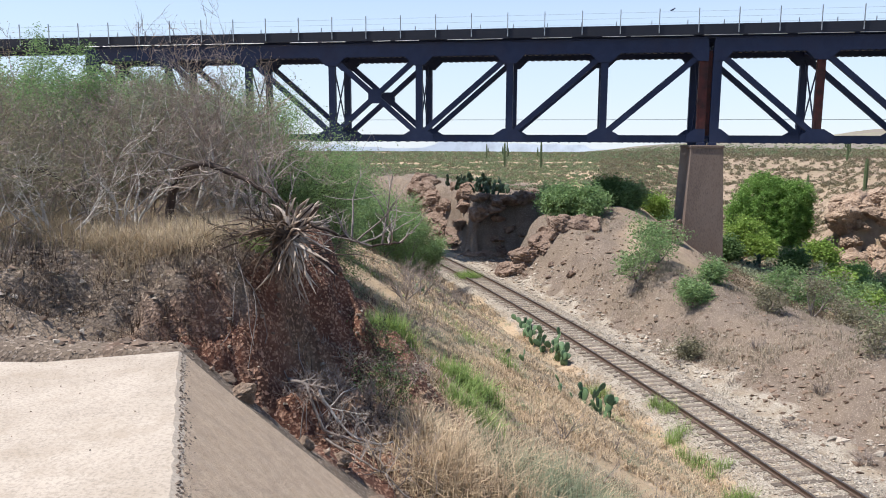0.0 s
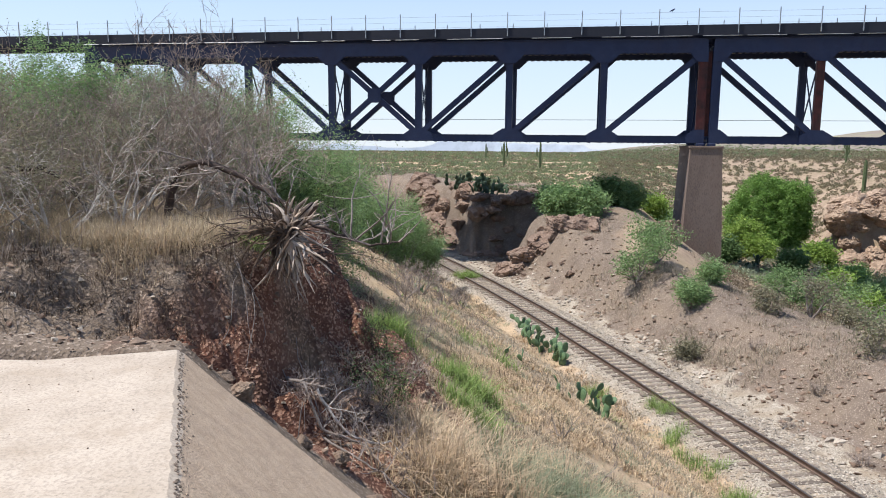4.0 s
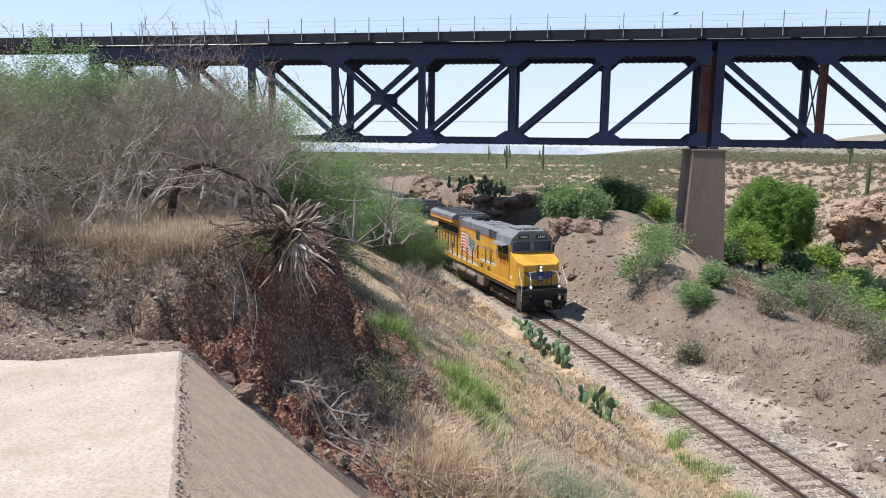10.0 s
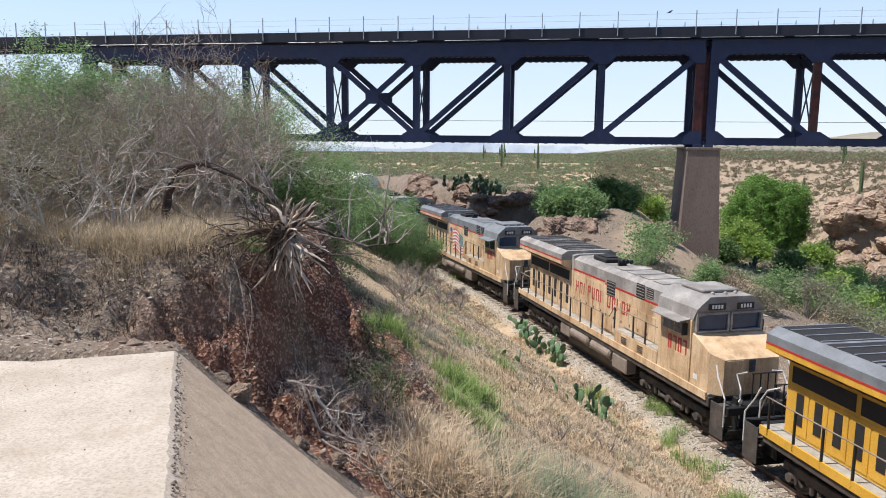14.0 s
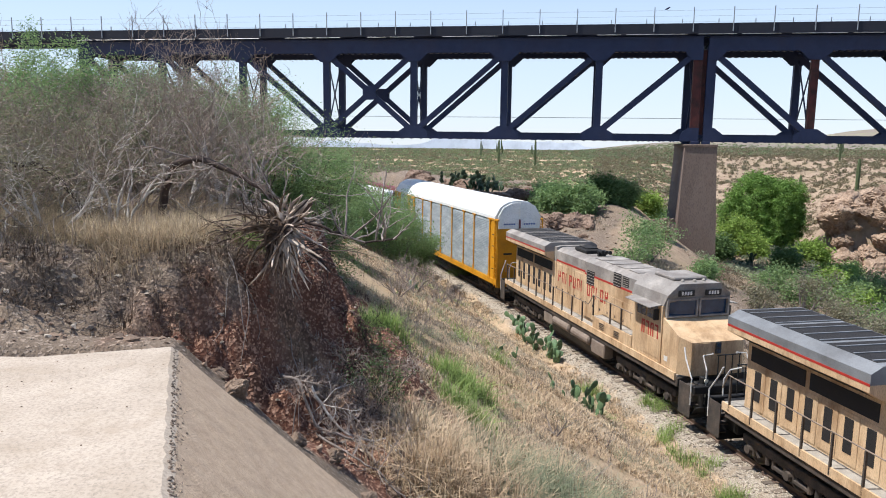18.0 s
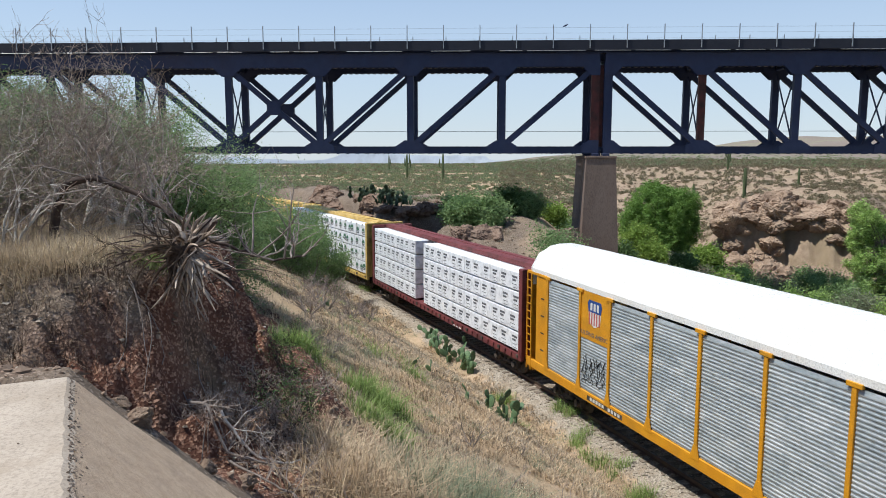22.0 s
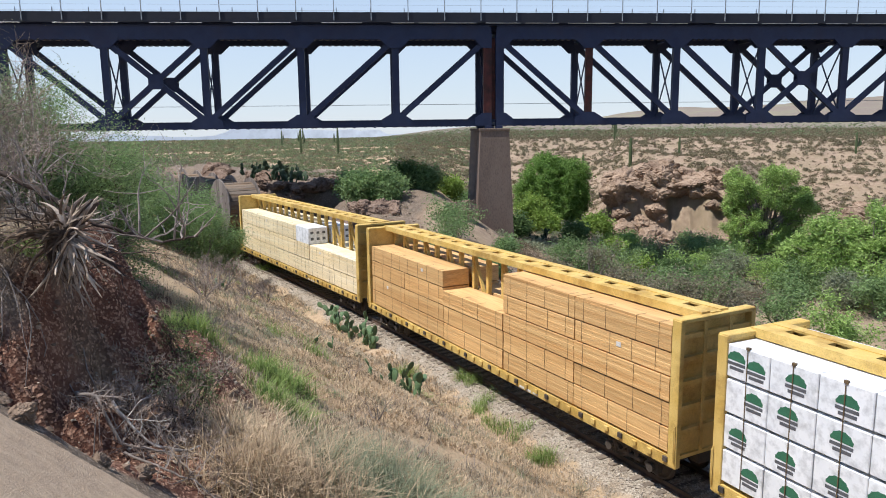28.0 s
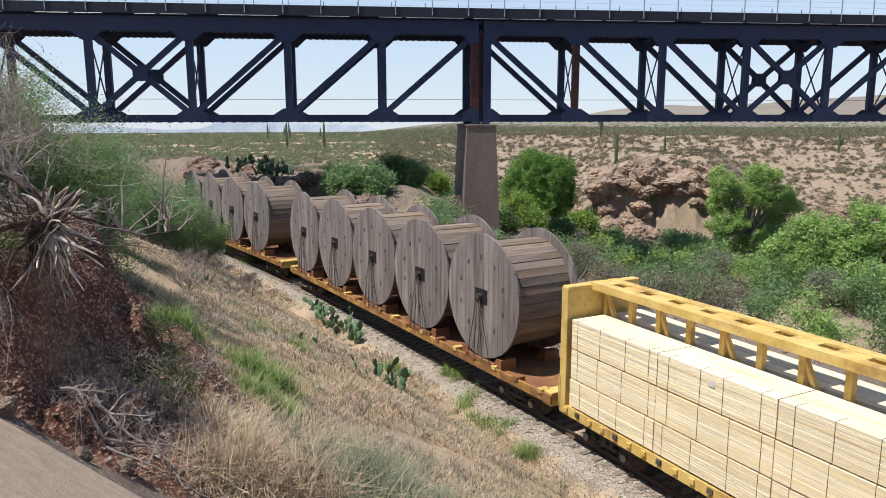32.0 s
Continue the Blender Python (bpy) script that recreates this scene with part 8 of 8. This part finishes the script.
    for az, d, h, seed in ((37.2, 76, 3.4, 133), (44.5, 58, 2.6, 136), (48.5, 52, 2.6, 137), (34.6, 80, 3.2, 138), (52, 54, 3.0, 139)):
        tree(*at(az, d), h, seed, "green willow shrub in the creek bed", "shrub", "leaf_cotton" if seed % 2 else "leaf_mesquite", "bark_grey", 6, 3, 3, 0.07, 16, 0.34, 1.1, name="creek_shrub")
    for az, d, h, seed in ((31.2, 72, 2.6, 160), (32.8, 74, 3.0, 161), (34.2, 71, 2.6, 162), (35.8, 74, 3.2, 163), (37.4, 70, 2.8, 164), (40.6, 68, 3.0, 165), (42.2, 58, 2.6, 166), (43.8, 66, 3.2, 167), (30.2, 77, 2.2, 168), (47.6, 50, 2.8, 169), (45.2, 52, 2.2, 170)):
        tree(*at(az, d), h, seed, "leafy green willow shrub along the creek", "shrub", ("leaf_cotton", "leaf_mesquite", "leaf_sage")[seed % 3], "bark_grey", 6, 3, 3, 0.06, 16, 0.32, 1.1, name="creek_shrub")
    # on top of the cutting, under the bridge
    for az, d, h, seed, lf in ((9.6, 63, 2.6, 150, "leaf_mesquite"), (11.2, 62.5, 2.7, 151, "leaf_mesquite"), (13.0, 68, 2.6, 152, "leaf_dark"), (14.2, 68, 2.2, 153, "leaf_mesquite"), (8.6, 66, 2.0, 156, "leaf_mesquite"), (16.2, 76, 2.6, 154, "leaf_lime"), (17.6, 80, 2.6, 155, "leaf_mesquite")):
        tree(*at(az, d), h, seed, "dense green shrub on top of the cutting", "shrub", lf, "bark_dark", 6, 2, 5, 0.09, 24, 0.38, 1.2, name="shrub")


make_shrubs()
# dark dead brush below the yucca, thickened to stand in for the hollow's shade
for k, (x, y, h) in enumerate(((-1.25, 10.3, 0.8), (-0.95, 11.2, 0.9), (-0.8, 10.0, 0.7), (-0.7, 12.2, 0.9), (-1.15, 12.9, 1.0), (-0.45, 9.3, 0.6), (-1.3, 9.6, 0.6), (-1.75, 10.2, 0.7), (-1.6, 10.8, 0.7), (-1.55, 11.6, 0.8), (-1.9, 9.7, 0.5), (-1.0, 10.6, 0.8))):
    tree(x, y, h, 180 + k, "dark dead brush deepening the shade at the foot of the soil bank", "shrub", "leaf_dark" if k in (1, 4) else None, "bark_dark", 6, 3, 4, 0.012, 2, 0.1, 1.7, name="dead_brush", wander=0.8, thick=0.014)


def pad_mesh(mat):
    bm = bmesh.new()
    bmesh.ops.create_uvsphere(bm, u_segments=14, v_segments=9, radius=1.0)
    for v in bm.verts:
        t = v.co.z
        v.co = Vector((v.co.x * (0.82 + 0.18 * t), v.co.y * 0.16, v.co.z + 1.0))
        v.co.x += 0.04 * noise.noise(v.co * 2)
    me = bpy.data.meshes.new("pad")
    bm.to_mesh(me)
    bm.free()
    me.materials.append(mat)
    me.polygons.foreach_set("use_smooth", [True] * len(me.polygons))
    return me


def prickly_pear(x, y, n, size, seed, mesh, label, wide=0.5):
    rng = random.Random(seed)
    e = thing("prickly_pear", label, "cactus", pose(x, y, float(ground_z(x, y)) - 0.04), "prickly pears along the track")
    tops = []
    for k in range(n):
        s = size * rng.uniform(0.75, 1.15)
        if k < n * 0.4 or not tops:
            m = pose(rng.uniform(-wide, wide), rng.uniform(-wide, wide) * 0.6, 0, rng.uniform(-20, 20), rng.uniform(-28, 28), rng.uniform(0, 180))
        else:
            m = rng.choice(tops) @ pose(rng.uniform(-0.4, 0.4) * size, 0, 1.75 * size, rng.uniform(-22, 22), rng.uniform(-50, 50), rng.uniform(-60, 60))
        ob = new("pad", mesh)
        ob.parent = e
        ob.matrix_basis = m @ Matrix.Diagonal((s, s, s * rng.uniform(1.0, 1.25), 1))
        tops.append(m)
    return e


def make_cacti():
    near, dark = pad_mesh(M["cactus"]), pad_mesh(M["cactus_dark"])
    lab = "green prickly pear cactus with broad flat pads"
    for k, (x, y, n) in enumerate([(4.7, 41.6, 9), (5.0, 40.2, 10), (5.3, 38.7, 12), (5.6, 37.2, 12), (5.95, 36.0, 14), (6.2, 35.2, 10)]):
        prickly_pear(x, y, n, 0.2, 40 + k, near, lab, 0.4)
    prickly_pear(5.35, 25.6, 13, 0.19, 50, near, lab, 0.45)
    prickly_pear(5.75, 25.0, 10, 0.19, 51, near, lab, 0.3)
    prickly_pear(4.35, 24.6, 5, 0.15, 52, near, "small reddish prickly pear with few pads", 0.2)
    prickly_pear(2.7, 27.5, 8, 0.13, 53, near, lab, 0.6)
    prickly_pear(-0.9, 33.0, 9, 0.16, 54, near, lab, 0.5)
    for k in range(9):
        p = on_track(50.5 + 1.6 * (k % 5) + 0.4 * k, 6.6 + 2.2 * (k // 5))
        prickly_pear(p.x, p.y, 26, 0.26, 60 + k, dark, "dark dense prickly pear thicket on top of the cutting", 1.0)
    for k, (az, d) in enumerate(((23.4, 74), (36.0, 86), (43.5, 96), (-12.0, 25))):
        x, y = at(az, d)
        prickly_pear(x, y, 22, 0.24, 75 + k, dark, "dark prickly pear among the shrubs", 0.9)


make_cacti()


def saguaro(x, y, h, arms, seed):
    rng = random.Random(seed)
    z = float(ground_z(x, y)) - 0.2
    e = thing("saguaro", "tall ribbed saguaro cactus on the open slope", "cactus", pose(x, y, z), "saguaros on the far slopes")

    def rib(pts, rad):
        b = Build()
        n, vs, fs = 16, [], []
        for i, p in enumerate(pts):
            t = i / (len(pts) - 1)
            rr = rad * (0.85 + 0.3 * math.sin(math.pi * min(1, t * 1.05))) * (1 if t < 0.93 else 0.55)
            for k in range(n):
                q = rr * (1.0 if k % 2 else 0.82)
                vs.append((p[0] + q * math.cos(2 * math.pi * k / n), p[1] + q * math.sin(2 * math.pi * k / n), p[2]))
        for i in range(len(pts) - 1):
            fs += [(i * n + k, i * n + (k + 1) % n, (i + 1) * n + (k + 1) % n, (i + 1) * n + k) for k in range(n)]
        fs.append(tuple(range((len(pts) - 1) * n, len(pts) * n)))
        b.add(vs, fs)
        return b

    part("stem", rib([(0, 0, h * i / 9) for i in range(10)], 0.2), M["saguaro"], e)
    for k in range(arms):
        a = rng.uniform(0, 6.28)
        z0, r, up = h * rng.uniform(0.35, 0.6), rng.uniform(0.5, 0.8), h * rng.uniform(0.25, 0.45)
        c, s = math.cos(a), math.sin(a)
        pts = [(0.1 * c, 0.1 * s, z0), (r * 0.6 * c, r * 0.6 * s, z0 + 0.08), (r * c, r * s, z0 + 0.35), (r * c, r * s, z0 + up * 0.6), (r * c, r * s, z0 + up)]
        part("arm", rib(pts, 0.14), M["saguaro"], e)


for k, (az, d, h, n) in enumerate(((4.8, 150, 5.2, 4), (7.6, 140, 5.4, 1), (26.5, 125, 4.0, 0), (28.8, 170, 5.0, 3), (30.0, 100, 4.2, 0), (33.5, 150, 3.6, 0), (45, 150, 4.0, 2), (3.4, 210, 4.6, 1))):
    saguaro(*at(az, d), h, n, 80 + k)


def far_scrub(name, n, az0, az1, d0, d1, mat, label, seed, size=(0.4, 1.1), quads=16, keep=None, power=1.0, tall=0.8, flake=0.3):
    """Distant low bushes, each a clump of leaf-like flakes, as one object."""
    r = np.random.RandomState(seed)
    az = np.radians(r.uniform(az0, az1, n))
    d = d0 * (d1 / d0) ** (r.rand(n) ** power)
    x, y = d * np.sin(az), d * np.cos(az)
    if keep is not None:
        q = keep(x, y, d)
        x, y, d = x[q], y[q], d[q]
    n = len(x)
    z = ground_z(x, y)
    sz = r.uniform(*size, n) * np.clip(d / 150, 0.8, 1.7)
    m = quads
    p = r.normal(0, 1, (n, m, 3))
    p *= 0.78 * r.rand(n, m, 1) ** 0.35 / np.linalg.norm(p, axis=-1, keepdims=True)
    p[..., 2] = np.abs(p[..., 2]) * tall + 0.05
    c = np.stack([x, y, z], -1)[:, None] + p * sz[:, None, None]
    a = r.normal(0, 1, (n, m, 3))
    a /= np.linalg.norm(a, axis=-1, keepdims=True)
    b = np.cross(a, r.normal(0, 1, (n, m, 3)))
    b /= np.linalg.norm(b, axis=-1, keepdims=True)
    f = flake * sz[:, None, None]
    v = np.stack([c - a * f, c - b * f * 0.7, c + a * f, c + b * f * 0.7], 2).reshape(-1, 3)
    ob = bulk(name, v, np.arange(len(v)).reshape(-1, 4), mat)
    return tagged(ob, label, "scrub", kind="stuff")


def beyond(x, y, d):
    s, v = track_coords(x, y)
    return (v > 12) | (d > 105)


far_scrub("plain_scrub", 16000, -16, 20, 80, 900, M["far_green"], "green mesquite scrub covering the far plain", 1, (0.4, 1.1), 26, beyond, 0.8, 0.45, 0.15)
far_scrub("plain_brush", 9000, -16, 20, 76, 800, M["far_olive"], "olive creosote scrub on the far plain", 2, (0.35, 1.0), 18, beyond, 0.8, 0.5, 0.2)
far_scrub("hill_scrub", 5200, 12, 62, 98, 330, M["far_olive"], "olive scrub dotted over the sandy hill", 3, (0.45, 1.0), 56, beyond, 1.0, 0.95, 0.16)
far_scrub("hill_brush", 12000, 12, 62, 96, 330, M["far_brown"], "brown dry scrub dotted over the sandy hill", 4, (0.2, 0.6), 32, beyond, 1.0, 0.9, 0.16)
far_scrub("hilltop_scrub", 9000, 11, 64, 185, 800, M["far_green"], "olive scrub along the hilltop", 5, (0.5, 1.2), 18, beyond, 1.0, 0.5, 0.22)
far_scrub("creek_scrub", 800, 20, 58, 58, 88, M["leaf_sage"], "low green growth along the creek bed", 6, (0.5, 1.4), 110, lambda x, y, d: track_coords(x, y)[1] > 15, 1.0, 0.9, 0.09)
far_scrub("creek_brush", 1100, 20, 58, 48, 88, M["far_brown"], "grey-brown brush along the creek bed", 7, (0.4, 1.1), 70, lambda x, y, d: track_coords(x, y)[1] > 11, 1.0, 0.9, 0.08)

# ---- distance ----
# pale blue haze is put into the mountains' colour, with a faint glow
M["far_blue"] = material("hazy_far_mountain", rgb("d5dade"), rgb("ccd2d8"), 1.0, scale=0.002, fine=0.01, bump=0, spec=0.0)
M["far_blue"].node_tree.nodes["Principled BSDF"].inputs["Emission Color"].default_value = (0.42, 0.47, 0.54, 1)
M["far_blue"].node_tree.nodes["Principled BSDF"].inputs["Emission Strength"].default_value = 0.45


def make_mountains():
    b = Build()
    vs, n = [], 160
    for i in range(n + 1):
        az = radians(-24 + 60 * i / n)
        d = 4700
        t = i / n * 60
        h = 14 + 26 * max(0, fbm(np.array([t * 0.33]), np.array([4.2]), 4, 9)[0] + 0.32) * math.exp(-((t - 27) / 12) ** 2) * 2.2
        x, y = d * math.sin(az), d * math.cos(az)
        vs += [(x, y, -90), (x, y, -70 + h * 2.2), (x * 1.01, y * 1.01, -90)]
    fs = []
    for i in range(n):
        a, c = i * 3, i * 3 + 3
        fs += [(a, c, c + 1, a + 1), (a + 1, c + 1, c + 2, a + 2)]
    b.add(vs, fs)
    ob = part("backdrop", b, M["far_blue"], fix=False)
    tagged(ob, "mountains on the horizon, haze painted in as a pale blue glow", "mountains", kind="structure")


make_mountains()


def make_bird():
    e = thing("bird", "small dark bird perched on the bridge's hand rail", "bird", BR @ pose(7.9, -0.72, Z_HIGH + 2.06, 0, 0, 20))
    b = Build()
    b.tube([(-0.28, 0, 0.05), (-0.1, 0, 0.12), (0.02, 0, 0.17), (0.1, 0, 0.22), (0.14, 0, 0.25)], [0.015, 0.06, 0.075, 0.05, 0.02], 8)
    part("body", b, M["bridge_steel"], e, smooth=True)
    b = Build()
    b.tube([(0.1, 0, 0.23), (0.14, 0, 0.27), (0.18, 0, 0.26), (0.23, 0, 0.25)], [0.03, 0.045, 0.03, 0.006], 8)
    part("head", b, M["bridge_steel"], e, smooth=True)
    for y in (-0.02, 0.02):
        b = Build()
        b.tube([(0, y, 0.1), (0, y, 0.0)], 0.006, 5)
        part("leg", b, M["bridge_steel"], e)


make_bird()


# ---- what moves ----
FRONT = [(0, 128.6), (7, 55.3), (8, 44.8), (9, 34.2), (10, 23.6), (12, 2.26), (14, -19.2), (16, -40.6), (18, -61.8), (20, -82.75), (22, -103.6), (24, -124.4), (26, -145.2), (28, -165.85), (30, -186.05), (32, -205.95)]


def front_at(t):
    return float(np.interp(t, [a for a, b in FRONT], [b for a, b in FRONT]))


def motions():
    """Each car follows the track on its two trucks."""
    for ob, q, a, b in CARS:
        rows = []
        for t in range(0, 33):
            s = front_at(t) + q
            p0, p1 = on_track(s + a), on_track(s + b)
            d = (p1 - p0).normalized()
            o = p0 - d * a
            rows.append((t, pose(o.x, o.y, 0, 0, 0, math.degrees(math.atan2(-d.x, d.y)))))
        walk(ob, rows)
    for ob, q, a, b, y, roll in REELS:
        rows = []
        for t in range(0, 33):
            s = front_at(t) + q
            p0, p1 = on_track(s + a), on_track(s + b)
            d = (p1 - p0).normalized()
            o = p0 + d * (y - a)
            rows.append((t, pose(o.x, o.y, REEL_Z, 0, 0, math.degrees(math.atan2(-d.x, d.y)))))
        walk(ob, rows)


motions()
